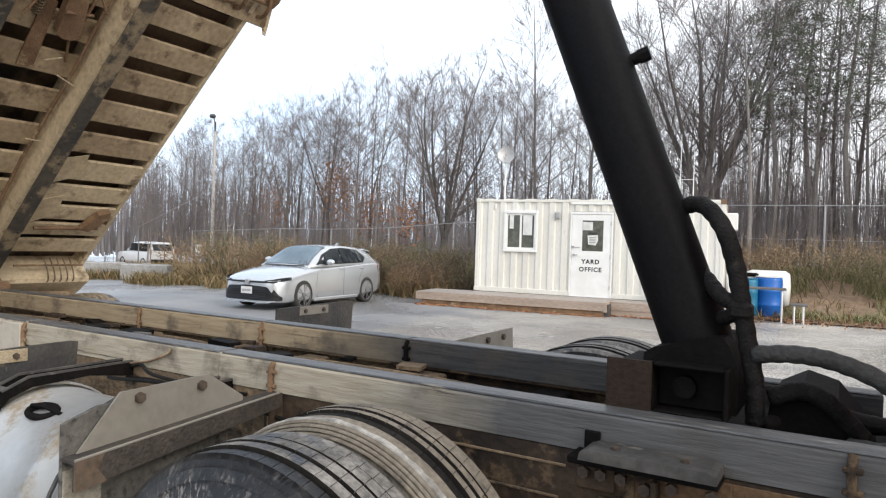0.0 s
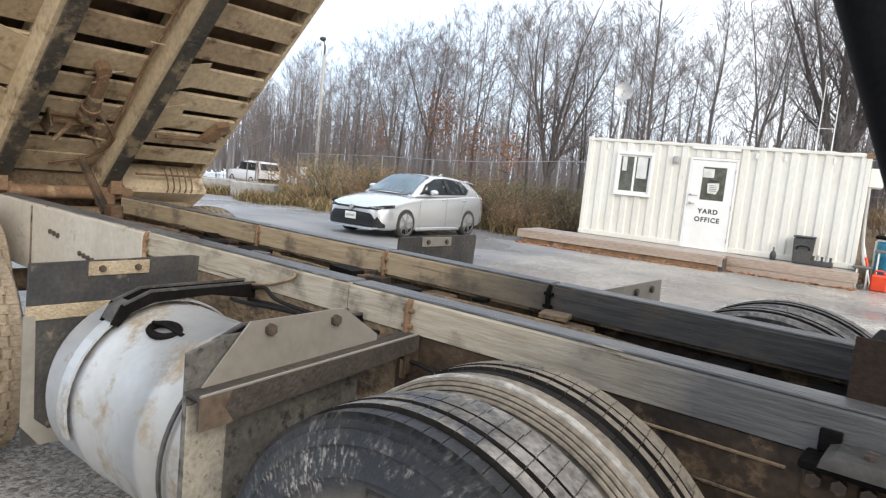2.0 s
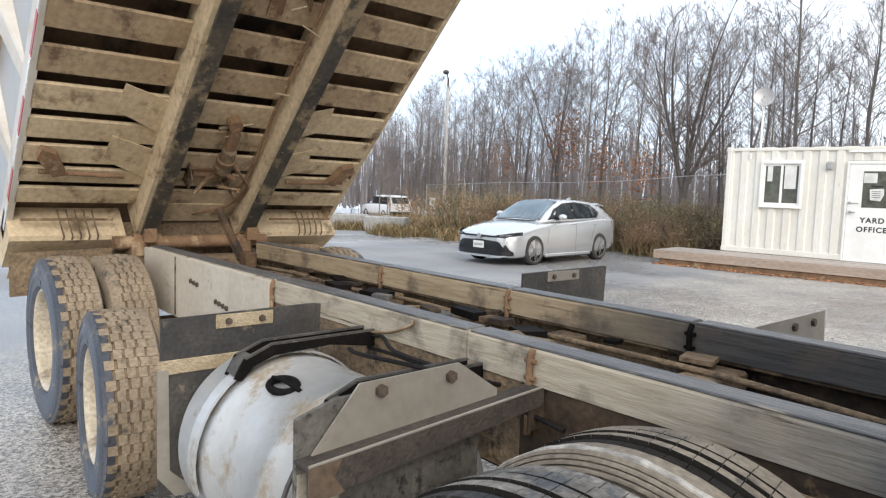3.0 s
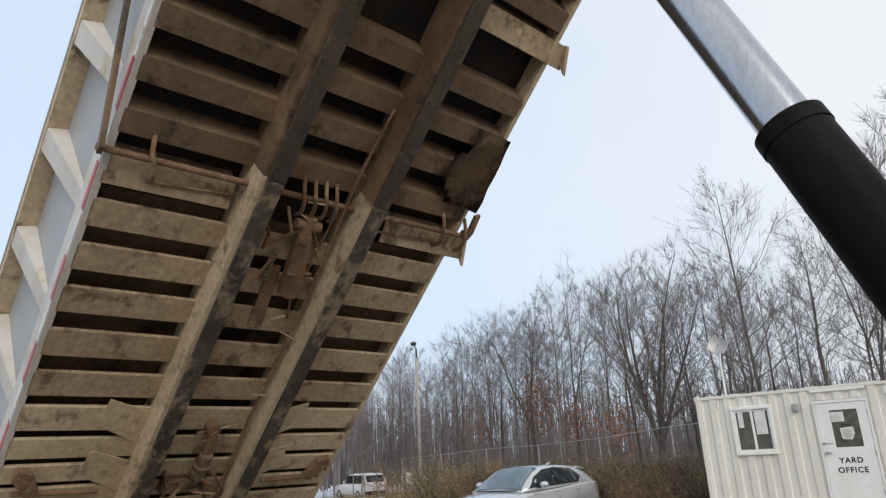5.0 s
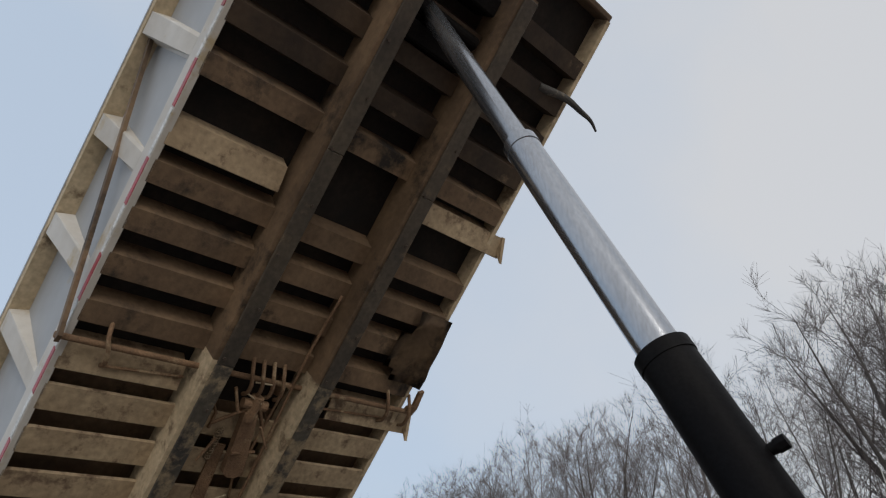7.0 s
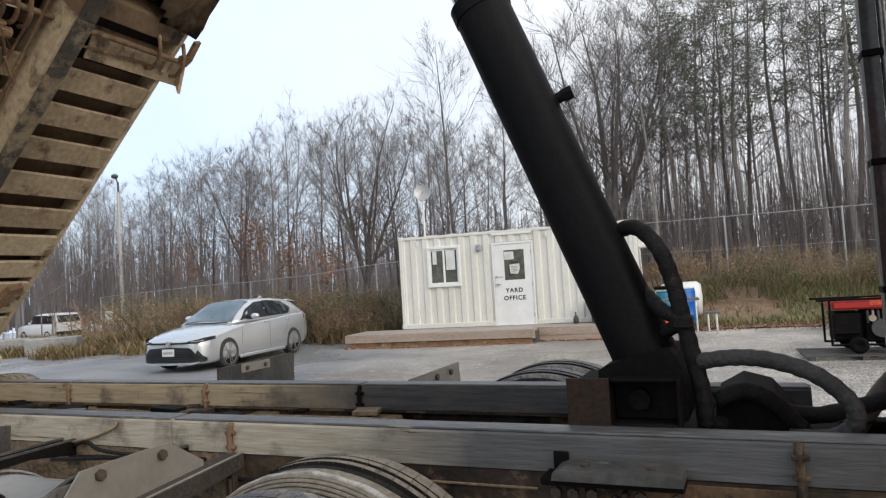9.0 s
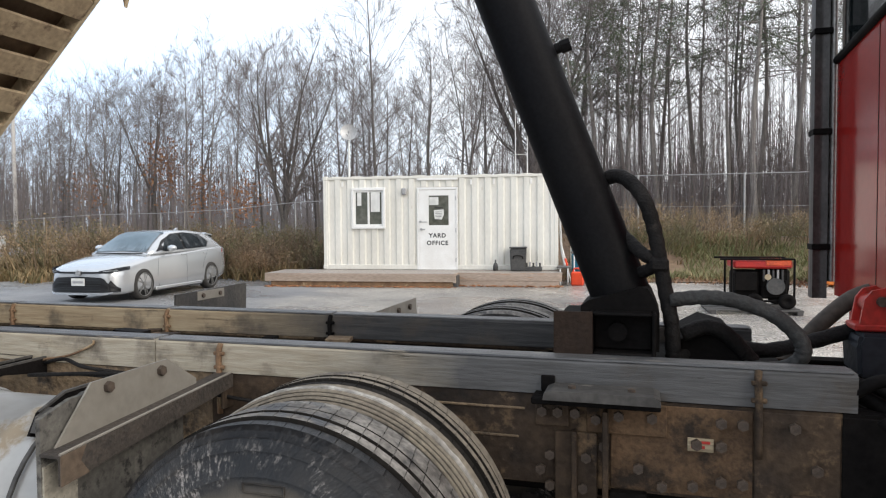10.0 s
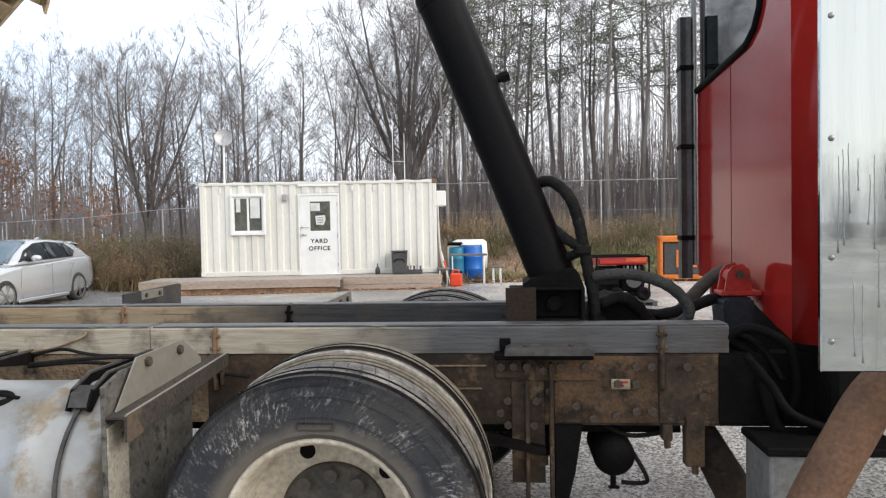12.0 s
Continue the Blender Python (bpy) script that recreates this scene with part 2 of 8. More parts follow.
m_bellows = material("blue_black_rubber", (0.018, 0.021, 0.028), (0.03, 0.032, 0.036), 0.55, grain=40, patch=6, bump=0.3, gloss=0.3)
m_hose_grey = material("dusty_grey_hose_wrap", (0.05, 0.049, 0.047), (0.028, 0.027, 0.026), 0.7, grain=80, patch=9, bump=0.5, gloss=0.25)
m_pipe_dust = material("dusty_brown_grey_pipe", (0.105, 0.083, 0.064), (0.058, 0.046, 0.037), 0.7, 0.1, grain=40, patch=6, bump=0.2)
m_stack = material("dark_muffler_shield", (0.095, 0.088, 0.084), (0.055, 0.051, 0.049), 0.5, 0.3, grain=50, patch=5, bump=0.1)
m_pipe = material("grey_exhaust_pipe", (0.32, 0.31, 0.30), (0.22, 0.2, 0.18), 0.4, 0.7, grain=50, patch=5, bump=0.1)
m_pipe_rust = material("brown_rusted_pipe", (0.20, 0.105, 0.058), (0.12, 0.064, 0.038), 0.75, 0.1, grain=60, patch=4, spot=(0.42, 0.35, 0.25), spot_at=0.64, bump=0.35)
m_glass_dark = material("dark_window_glass", (0.012, 0.016, 0.017), None, 0.05, grain=10, patch=1, bump=0.0, jitter=0.02)


def smeared_rubber(name, dark, dust, smear):
    """Wet black rubber round the y axis: dull dust in patches, pale dried smears that run out along the radius."""
    m = bpy.data.materials.new(name)
    m.use_nodes = True
    n, l = m.node_tree.nodes, m.node_tree.links
    b = n["Principled BSDF"]
    b.inputs["Specular IOR Level"].default_value = 0.4

    def math_node(op, x, y=None):
        k = n.new("ShaderNodeMath")
        k.operation = op
        for i, v in enumerate((x, y)):
            if isinstance(v, (int, float)):
                k.inputs[i].default_value = v
            elif v is not None:
                l.new(v, k.inputs[i])
        return k.outputs["Value"]

    def noise_node(v, scale, detail, rough=0.6):
        k = n.new("ShaderNodeTexNoise")
        k.inputs["Scale"].default_value, k.inputs["Detail"].default_value, k.inputs["Roughness"].default_value = scale, detail, rough
        l.new(v, k.inputs["Vector"])
        return k.outputs["Fac"]

    def span(v, lo, hi):
        k = n.new("ShaderNodeMapRange")
        k.inputs["From Min"].default_value, k.inputs["From Max"].default_value = lo, hi
        l.new(v, k.inputs["Value"])
        return k.outputs["Result"]

    co, sep, joined = n.new("ShaderNodeTexCoord"), n.new("ShaderNodeSeparateXYZ"), n.new("ShaderNodeCombineXYZ")
    l.new(co.outputs["Object"], sep.inputs["Vector"])
    x, y, z = (sep.outputs[k] for k in "XYZ")
    r = math_node("SQRT", math_node("ADD", math_node("MULTIPLY", x, x), math_node("MULTIPLY", z, z)))
    turn = math_node("ARCTAN2", z, x)
    # slanted: the smears lean as they run out
    l.new(math_node("MULTIPLY", r, 14.0), joined.inputs["X"])
    l.new(math_node("MULTIPLY_ADD", turn, 15.0), joined.inputs["Y"])
    l.new(math_node("MULTIPLY", r, 14.0), joined.inputs["Y"].links[0].from_node.inputs[2])
    l.new(math_node("MULTIPLY", y, 9.0), joined.inputs["Z"])
    streaks = span(noise_node(joined.outputs["Vector"], 2.2, 10.0, 0.74), 0.50, 0.575)
    where = span(noise_node(co.outputs["Object"], 4.0, 6.0, 0.7), 0.46, 0.60)
    fleck = span(noise_node(co.outputs["Object"], 90.0, 5.0, 0.7), 0.38, 0.56)
    wavy = math_node("MULTIPLY_ADD", noise_node(co.outputs["Object"], 5.0, 6.0, 0.6), 0.12)
    l.new(r, wavy.node.inputs[2])
    ring = math_node("MULTIPLY", span(wavy, 0.415, 0.45), math_node("SUBTRACT", 1.0, math_node("MULTIPLY", span(wavy, 0.50, 0.56), 0.75)))
    amount = math_node("MULTIPLY", math_node("MULTIPLY", math_node("MULTIPLY", streaks, where), fleck), ring)
    dusty = math_node("MAXIMUM", math_node("MULTIPLY", span(noise_node(co.outputs["Object"], 3.2, 8.0, 0.7), 0.42, 0.62), 0.24), math_node("SUBTRACT", 1.0, span(wavy, 0.40, 0.45)))
    one, two = n.new("ShaderNodeMix"), n.new("ShaderNodeMix")
    for k, col in ((one, dust), (two, smear)):
        k.data_type = "RGBA"
        k.inputs["B"].default_value = (*col, 1)
    one.inputs["A"].default_value = (*dark, 1)
    l.new(dusty, one.inputs["Factor"])
    l.new(one.outputs["Result"], two.inputs["A"])
    l.new(amount, two.inputs["Factor"])
    l.new(two.outputs["Result"], b.inputs["Base Color"])
    l.new(math_node("MULTIPLY_ADD", dusty, 0.4), b.inputs["Roughness"])
    b.inputs["Roughness"].links[0].from_node.inputs[2].default_value = 0.34
    bp = n.new("ShaderNodeBump")
    bp.inputs["Strength"].default_value, bp.inputs["Distance"].default_value = 0.5, 0.008
    l.new(noise_node(joined.outputs["Vector"], 3.0, 8.0, 0.7), bp.inputs["Height"])
    l.new(bp.outputs["Normal"], b.inputs["Normal"])
    return m


m_side_wet = smeared_rubber("tyre_sidewall_wet", (0.007, 0.0075, 0.009), (0.088, 0.076, 0.062), (0.37, 0.34, 0.315))


def two_zone(name, left, right, edge, width, wander=0.25):
    """Timber stained tan below edge on x and dark above it, with an uneven border and long grain."""
    m = bpy.data.materials.new(name)
    m.use_nodes = True
    n, l = m.node_tree.nodes, m.node_tree.links
    b = n["Principled BSDF"]
    b.inputs["Roughness"].default_value = 0.72
    co, mp, sep = n.new("ShaderNodeTexCoord"), n.new("ShaderNodeMapping"), n.new("ShaderNodeSeparateXYZ")
    mp.inputs["Scale"].default_value = (0.45, 3, 5)
    l.new(co.outputs["Object"], mp.inputs["Vector"])
    l.new(co.outputs["Object"], sep.inputs["Vector"])
    grain, patch, stain = (n.new("ShaderNodeTexNoise") for _ in range(3))
    for t, sc, v in ((grain, 11.0, mp.outputs["Vector"]), (patch, 2.2, co.outputs["Object"]), (stain, 4.0, co.outputs["Object"])):
        t.inputs["Scale"].default_value, t.inputs["Detail"].default_value, t.inputs["Roughness"].default_value = sc, 7.0, 0.62
        l.new(v, t.inputs["Vector"])
    add = n.new("ShaderNodeMath")
    add.operation = "MULTIPLY_ADD"
    add.inputs[1].default_value = wander * 4
    l.new(patch.outputs["Fac"], add.inputs[0])
    l.new(sep.outputs["X"], add.inputs[2])
    zone = n.new("ShaderNodeMapRange")
    zone.inputs["From Min"].default_value, zone.inputs["From Max"].default_value = edge - width + wander * 2, edge + width + wander * 2
    l.new(add.outputs["Value"], zone.inputs["Value"])
    cols = []
    for a, c in left, right:
        r = n.new("ShaderNodeValToRGB")
        r.color_ramp.elements[0].position, r.color_ramp.elements[0].color = 0.38, (*a, 1)
        r.color_ramp.elements[1].position, r.color_ramp.elements[1].color = 0.64, (*c, 1)
        l.new(grain.outputs["Fac"], r.inputs["Fac"])
        cols.append(r)
    mx = n.new("ShaderNodeMix")
    mx.data_type = "RGBA"
    l.new(zone.outputs["Result"], mx.inputs["Factor"])
    l.new(cols[0].outputs["Color"], mx.inputs["A"])
    l.new(cols[1].outputs["Color"], mx.inputs["B"])
    st = n.new("ShaderNodeMapRange")
    st.inputs["From Min"].default_value, st.inputs["From Max"].default_value, st.inputs["To Max"].default_value = 0.55, 0.66, 0.72
    l.new(stain.outputs["Fac"], st.inputs["Value"])
    m2 = n.new("ShaderNodeMix")
    m2.data_type = "RGBA"
    m2.inputs["B"].default_value = (0.075, 0.062, 0.05, 1)
    l.new(st.outputs["Result"], m2.inputs["Factor"])
    l.new(mx.outputs["Result"], m2.inputs["A"])
    l.new(m2.outputs["Result"], b.inputs["Base Color"])
    # drying cracks along the grain, and chips
    mc, crack, line = n.new("ShaderNodeMapping"), n.new("ShaderNodeTexNoise"), n.new("ShaderNodeMapRange")
    mc.inputs["Scale"].default_value = (1.3, 14, 26)
    l.new(co.outputs["Object"], mc.inputs["Vector"])
    crack.inputs["Scale"].default_value, crack.inputs["Detail"].default_value, crack.inputs["Roughness"].default_value = 1.6, 6.0, 0.7
    l.new(mc.outputs["Vector"], crack.inputs["Vector"])
    line.inputs["From Min"].default_value, line.inputs["From Max"].default_value = 0.315, 0.375
    l.new(crack.outputs["Fac"], line.inputs["Value"])
    m3 = n.new("ShaderNodeMix")
    m3.data_type = "RGBA"
    m3.inputs["A"].default_value = (0.035, 0.029, 0.023, 1)
    l.new(line.outputs["Result"], m3.inputs["Factor"])
    l.new(m2.outputs["Result"], m3.inputs["B"])
    l.new(m3.outputs["Result"], b.inputs["Base Color"])
    deep = n.new("ShaderNodeMath")
    deep.operation = "MULTIPLY_ADD"
    deep.inputs[1].default_value = 1.6
    l.new(line.outputs["Result"], deep.inputs[0])
    l.new(grain.outputs["Fac"], deep.inputs[2])
    bp = n.new("ShaderNodeBump")
    bp.inputs["Strength"].default_value, bp.inputs["Distance"].default_value = 0.6, 0.009
    l.new(deep.outputs["Value"], bp.inputs["Height"])
    l.new(bp.outputs["Normal"], b.inputs["Normal"])
    return m


m_wood_dark = material("dark_oily_timber", (0.050, 0.048, 0.047), (0.085, 0.080, 0.075), 0.6, grain=20, patch=3.0, streak=(0.25, 3, 5), spot=(0.16, 0.14, 0.115), spot_at=0.72, bump=0.3)
m_rail_near = two_zone("near_timber", ((0.43, 0.385, 0.305), (0.33, 0.28, 0.205)), ((0.105, 0.104, 0.105), (0.070, 0.069, 0.068)), 0.05, 0.30)
m_rail_far = two_zone("far_timber", ((0.40, 0.32, 0.21), (0.30, 0.225, 0.14)), ((0.032, 0.032, 0.033), (0.06, 0.058, 0.057)), -0.95, 0.30)
m_strip = material("wet_dark_wear_strip", (0.065, 0.067, 0.072), (0.13, 0.128, 0.125), 0.42, grain=45, patch=5, streak=(0.3, 3, 3), spot=(0.36, 0.32, 0.26), spot_at=0.64, spot_scale=14, bump=0.5, jitter=0.4)


def part(name, bm, mat, parent, label=""):
    me = bpy.data.meshes.new(name)
    bm.normal_update()
    bm.to_mesh(me)
    bm.free()
    me.materials.append(mat)
    ob = new(name, me)
    ob.parent = parent
    if label:
        tagged(ob, label)
    return ob


def solo(name, bm, mat, label, category, group="", kind="", at=None):
    ob = part(name, bm, mat, None)
    if at is not None:
        ob.matrix_basis = at
    return tagged(ob, label, category, group, kind)


def thing(name, label, category, at=None, group="", kind=""):
    ob = new(name)
    ob.empty_display_size = 0.1
    if at is not None:
        ob.matrix_basis = at
    return tagged(ob, label, category, group, kind)


def again(name, src, parent, m):
    """Another object on the mesh of src."""
    ob = new(name, src.data)
    ob.parent = parent
    ob.matrix_basis = m
    return ob


# ---- mesh helpers: each adds to a bmesh ----
def box(bm, lo, hi, bevel=0.0, m=None):
    c = [(a + b) / 2 for a, b in zip(lo, hi)]
    s = [abs(b - a) for a, b in zip(lo, hi)]
    mat = Matrix.Translation(c) @ Matrix.Diagonal((*s, 1))
    if m is not None:
        mat = m @ mat
    r = bmesh.ops.create_cube(bm, size=1, matrix=mat)
    if bevel:
        edges = list({e for v in r["verts"] for e in v.link_edges})
        bmesh.ops.bevel(bm, geom=edges, offset=min(bevel, min(s) * 0.45), segments=1, affect="EDGES")
    return bm


def slab(bm, outline, axis, a, b):
    """A flat outline of (p, q) pairs made solid between a and b on the axis; p, q are the other two axes in order."""
    def at(p, q, d):
        return {"x": (d, p, q), "y": (p, d, q), "z": (p, q, d)}[axis]
    va = [bm.verts.new(at(p, q, a)) for p, q in outline]
    vb = [bm.verts.new(at(p, q, b)) for p, q in outline]
    n = len(outline)
    fs = [bm.faces.new(va), bm.faces.new(vb[::-1])]
    for i in range(n):
        fs.append(bm.faces.new((va[i], vb[i], vb[(i + 1) % n], va[(i + 1) % n])))
    bmesh.ops.recalc_face_normals(bm, faces=fs)
    return bm


def rod(bm, p, q, r, r2=None, seg=16, caps=True):
    p, q = Vector(p), Vector(q)
    m = Matrix.Translation((p + q) / 2) @ (q - p).to_track_quat("Z", "Y").to_matrix().to_4x4()
    bmesh.ops.create_cone(bm, cap_ends=caps, segments=seg, radius1=r, radius2=r if r2 is None else r2, depth=(q - p).length, matrix=m)
    return bm


def smooth(bm, angle=40):
    for f in bm.faces:
        f.smooth = True
    for e in bm.edges:
        if len(e.link_faces) == 2 and e.calc_face_angle(0) > radians(angle):
            e.smooth = False
    return bm


def curve_points(pts, n=8):
    """Catmull-Rom through pts."""
    p = [Vector(a) for a in pts]
    p = [2 * p[0] - p[1], *p, 2 * p[-1] - p[-2]]
    out = []
    for i in range(1, len(p) - 2):
        for k in range(n):
            t = k / n
            a, b, c, d = p[i - 1:i + 3]
            out.append(0.5 * ((2 * b) + (c - a) * t + (2 * a - 5 * b + 4 * c - d) * t * t + (3 * b - a - 3 * c + d) * t ** 3))
    out.append(p[-2])
    return out


def tube(bm, pts, radii, seg=10):
    """A tube along pts; radii: one value or one for each point."""
    n = len(pts)
    radii = [radii] * n if not hasattr(radii, "__len__") else radii
    rings, side = [], None
    for i, p in enumerate(pts):
        d = (pts[min(i + 1, n - 1)] - pts[max(i - 1, 0)]).normalized()
        if side is None:
            side = d.orthogonal().normalized()
        side = (side - d * side.dot(d)).normalized()
        up = d.cross(side)
        rings.append([bm.verts.new(p + radii[i] * (math.cos(2 * math.pi * k / seg) * side + math.sin(2 * math.pi * k / seg) * up)) for k in range(seg)])
    for a, b in zip(rings, rings[1:]):
        for k in range(seg):
            bm.faces.new((a[k], a[(k + 1) % seg], b[(k + 1) % seg], b[k])).smooth = True
    bm.faces.new(rings[0][::-1])
    bm.faces.new(rings[-1])
    return bm


def spin(bm, profile, seg=48, axis="y", close=False):
    """Turns (r, h) pairs round an axis through the origin; h runs along the axis."""
    rings = []
    for k in range(seg):
        a = 2 * math.pi * k / seg
        c, s = math.cos(a), math.sin(a)
        ring = []
        for r, h in profile:
            ring.append(bm.verts.new({"y": (r * c, h, r * s), "x": (h, r * c, r * s), "z": (r * c, r * s, h)}[axis]))
        rings.append(ring)
    n = len(profile)
    fs = []
    for k in range(seg):
        a, b = rings[k], rings[(k + 1) % seg]
        for i in range(n if close else n - 1):
            j = (i + 1) % n
            fs.append(bm.faces.new((a[i], a[j], b[j], b[i])))
    bmesh.ops.recalc_face_normals(bm, faces=fs)
    for f in fs:
        f.smooth = True
    return bm


def bolts(parent, places, r=0.014, h=0.012, axis=(0, -1, 0)):
    """One bolt head an object, all on one mesh."""
    first = None
    for p in places:
        if first is None:
            first = part("bolt", rod(bmesh.new(), (0, 0, 0), Vector(axis) * h, r, seg=6), m_bolt, parent)
            first.matrix_basis = Matrix.Translation(p)
        else:
            again("bolt", first, parent, Matrix.Translation(p))


# ---- the dump truck ----
truck = thing("dump_truck", "muddy dump truck with a raised tan steel box on wet gravel", "truck")


# chassis rails and the timbers on them
def timber(x0, x1, y, mat, name="timber_rail"):
    bm = bmesh.new()
    n = max(2, int((x1 - x0) / 0.18))
    prev, w, z0, z1 = None, 0.050, 0.952, 1.066
    for i in range(n + 1):
        x = x0 + (x1 - x0) * i / n
        d = [0.003 * noise.noise((x * 3.1, y * 5, k * 7.7)) for k in range(6)]
        ring = [bm.verts.new(p) for p in ((x, y - w + d[0], z0), (x, y - w + d[1], z1 - 0.010), (x, y - w + 0.010, z1 + d[2]),
                                          (x, y + w - 0.010, z1 + d[3]), (x, y + w + d[4], z1 - 0.010), (x, y + w + d[5], z0))]
        if prev:
            for k in range(6):
                bm.faces.new((prev[k], prev[(k + 1) % 6], ring[(k + 1) % 6], ring[k]))
        else:
            bm.faces.new(ring[::-1])
        prev = ring
    bm.faces.new(prev)
    bmesh.ops.recalc_face_normals(bm, faces=bm.faces[:])
    return part(name, bm, mat, truck)


for side, y in (("near", -0.372), ("far", 0.452)):
    cuts = (-4.25, -2.35, -0.95, 1.47) if side == "near" else (-4.30, -2.6, -1.55, -0.60, 1.30)
    for a, b in zip(cuts, cuts[1:]):
        timber(a + 0.002, b - 0.002, y, m_rail_near if side == "near" else m_rail_far)
        bm = bmesh.new()
        box(bm, (a + 0.01, y - 0.046, 1.062), (b - 0.01, y + 0.046, 1.071), 0.003)
        part("wear_strip", bm, m_strip, truck, "dark wet wear strip on the timber")
    # channel under the timbers: web outside, flanges inwards
    s = -1 if side == "near" else 1
    out = y + s * 0.045
    for x0, x1, mt in ((-4.66, -0.70, m_frame_mud), (-0.698, 1.43, m_frame), (1.432, 2.9, m_black)):
        bm = bmesh.new()
        slab(bm, [(out, 0.655), (out, 0.948), (out - s * 0.085, 0.948), (out - s * 0.085, 0.938), (out - s * 0.010, 0.938),
                  (out - s * 0.010, 0.665), (out - s * 0.085, 0.665), (out - s * 0.085, 0.655)], "x", x0, x1)
        part("chassis_rail", bm, mt, truck)

# straps that hold the timbers down
for x, y, mt in ((-0.655, -0.432, m_body_rust), (1.205, -0.430, m_frame), (-0.60, 0.392, m_black), (-1.55, 0.392, m_body_rust), (-2.6, 0.392, m_body_rust), (-2.35, -0.432, m_body_rust), (-3.5, -0.432, m_body_rust)):
    bm = bmesh.new()
    tube(bm, curve_points([(x, y, 0.80), (x, y - 0.002, 0.95), (x - 0.003, y, 1.03), (x, y + 0.012, 1.062)], 4), 0.011, 8)
    box(bm, (x - 0.022, y - 0.008, 1.020), (x + 0.022, y + 0.006, 1.034), 0.003)
    box(bm, (x - 0.022, y - 0.008, 0.968), (x + 0.022, y + 0.006, 0.982), 0.003)
    part("tie_strap", bm, mt, truck)

# cross members and mud-covered lines between the rails
for i, x in enumerate((-3.55, -3.0, -2.45, -1.75, -1.15, -0.45, 0.15, 0.48, 1.15)):
    bm = bmesh.new()
    box(bm, (x - 0.07, -0.33, 0.86), (x + 0.07, 0.41, 0.93), 0.008)
    box(bm, (x - 0.012, -0.33, 0.70), (x + 0.012, 0.41, 0.86))
    part("cross_member", bm, m_frame_mud if x < -0.3 else m_black, truck)
random.seed(11)
for k in range(5):
    y = -0.22 + 0.11 * k
    pts = [(-3.9 + 0.6 * i, y + random.uniform(-0.05, 0.05), 0.90 + random.uniform(0.02, 0.05)) for i in range(9)]
    bm = bmesh.new()
    tube(bm, curve_points(pts, 4), random.choice((0.007, 0.009, 0.012)), 8)
    part("air_line", bm, m_rubber_hose if k % 2 else m_frame_mud, truck)
for k in range(30):
    x, y = random.uniform(-3.7, 0.3), random.uniform(-0.25, 0.34)
    bm = bmesh.new()
    sx, sy = random.uniform(0.03, 0.09), random.uniform(0.02, 0.06)
    box(bm, (-sx, -sy, 0.0), (sx, sy, random.uniform(0.015, 0.035)), 0.002, pose(x, y, 0.938 + random.uniform(0, 0.02), random.uniform(-4, 4), random.uniform(-4, 4), random.uniform(-30, 30)))
    part("valve_plate", bm, random.choice((m_frame_mud, m_frame_mud, m_wood_grey, m_black, m_frame)), truck)
# deck plate that closes the space below
bm = bmesh.new()
box(bm, (-3.9, -0.33, 0.60), (1.3, 0.41, 0.66))
part("drive_line_cover", bm, m_black, truck)


# wheels
def tyre_mesh(width, radius, blocks=70, grooves=4, depth=0.018, skew=0.35, gap=0.045, shoulder=0.0, zig=0.0):
    """Tread and side of one tyre round the y axis, from h=0 (outside) to h=width."""
    bm = bmesh.new()
    rim_r = 0.312
    side = [(rim_r, 0.035), (rim_r + 0.02, 0.014), (radius * 0.64, 0.008), (radius * 0.648, 0.003), (radius * 0.70, 0.004), (radius * 0.745, 0.001), (radius * 0.752, -0.002), (radius * 0.80, 0.000), (radius * 0.865, 0.003), (radius * 0.872, 0.000), (radius * 0.90, 0.006), (radius * 0.925, 0.006), (radius * 0.93, 0.012), (radius * 0.955, 0.014), (radius * 0.982, 0.024)]
    other = [(r, width - h) for r, h in side[::-1]]
    tread, ribs = [], grooves + 1
    inner = width - 0.052
    gw = 0.012
    rw = (inner - shoulder - grooves * gw) / ribs
    h = 0.026
    if shoulder:
        tread += [(radius - 0.016, h, False), (radius - 0.011, h + shoulder - 0.004, False)]
        h += shoulder
    for k in range(ribs):
        crown = -0.010 * (abs(k - grooves / 2) / (grooves / 2)) ** 2
        crown_next = crown
        tread += [(radius + crown, h, True), (radius + crown_next, h + rw, True)]
        h += rw
        if k < grooves:
            tread += [(radius + crown - depth, h + 0.001, False), (radius + crown - depth, h + gw - 0.001, False)]
            h += gw
    prof = [(r, q, "lug" if r > radius * 0.895 else False) for r, q in side] + tread + [(r, q, False) for r, q in other]
    angles = []
    for b in range(blocks):
        a, d = 2 * math.pi * b / blocks, 2 * math.pi / blocks
        angles += [(a, 0), (a + d * (1 - gap), 0), (a + d * (1 - gap), 1), (a + d, 1)]
    rings = []
    for a, dip in angles:
        ring = []
        for r, q, rib in prof:
            t = a + (skew * (q - width / 2) if rib is True else 0)
            rr = r - ((0.006 if not zig else 0.005) if dip and rib is True else 0)
            if zig and 0.05 < q < width - 0.05:
                q += zig if int(a * blocks / (2 * math.pi) + 0.01) % 2 else -zig
            ring.append(bm.verts.new((rr * math.cos(t), q, rr * math.sin(t))))
        rings.append(ring)
    n = len(rings)
    for i in range(n):
        a, b = rings[i], rings[(i + 1) % n]
        for k in range(len(prof) - 1):
            f = bm.faces.new((a[k], a[k + 1], b[k + 1], b[k]))
            f.smooth = k < len(side) - 1 or k > len(prof) - len(side) - 1
    bmesh.ops.recalc_face_normals(bm, faces=bm.faces[:])
    return bm


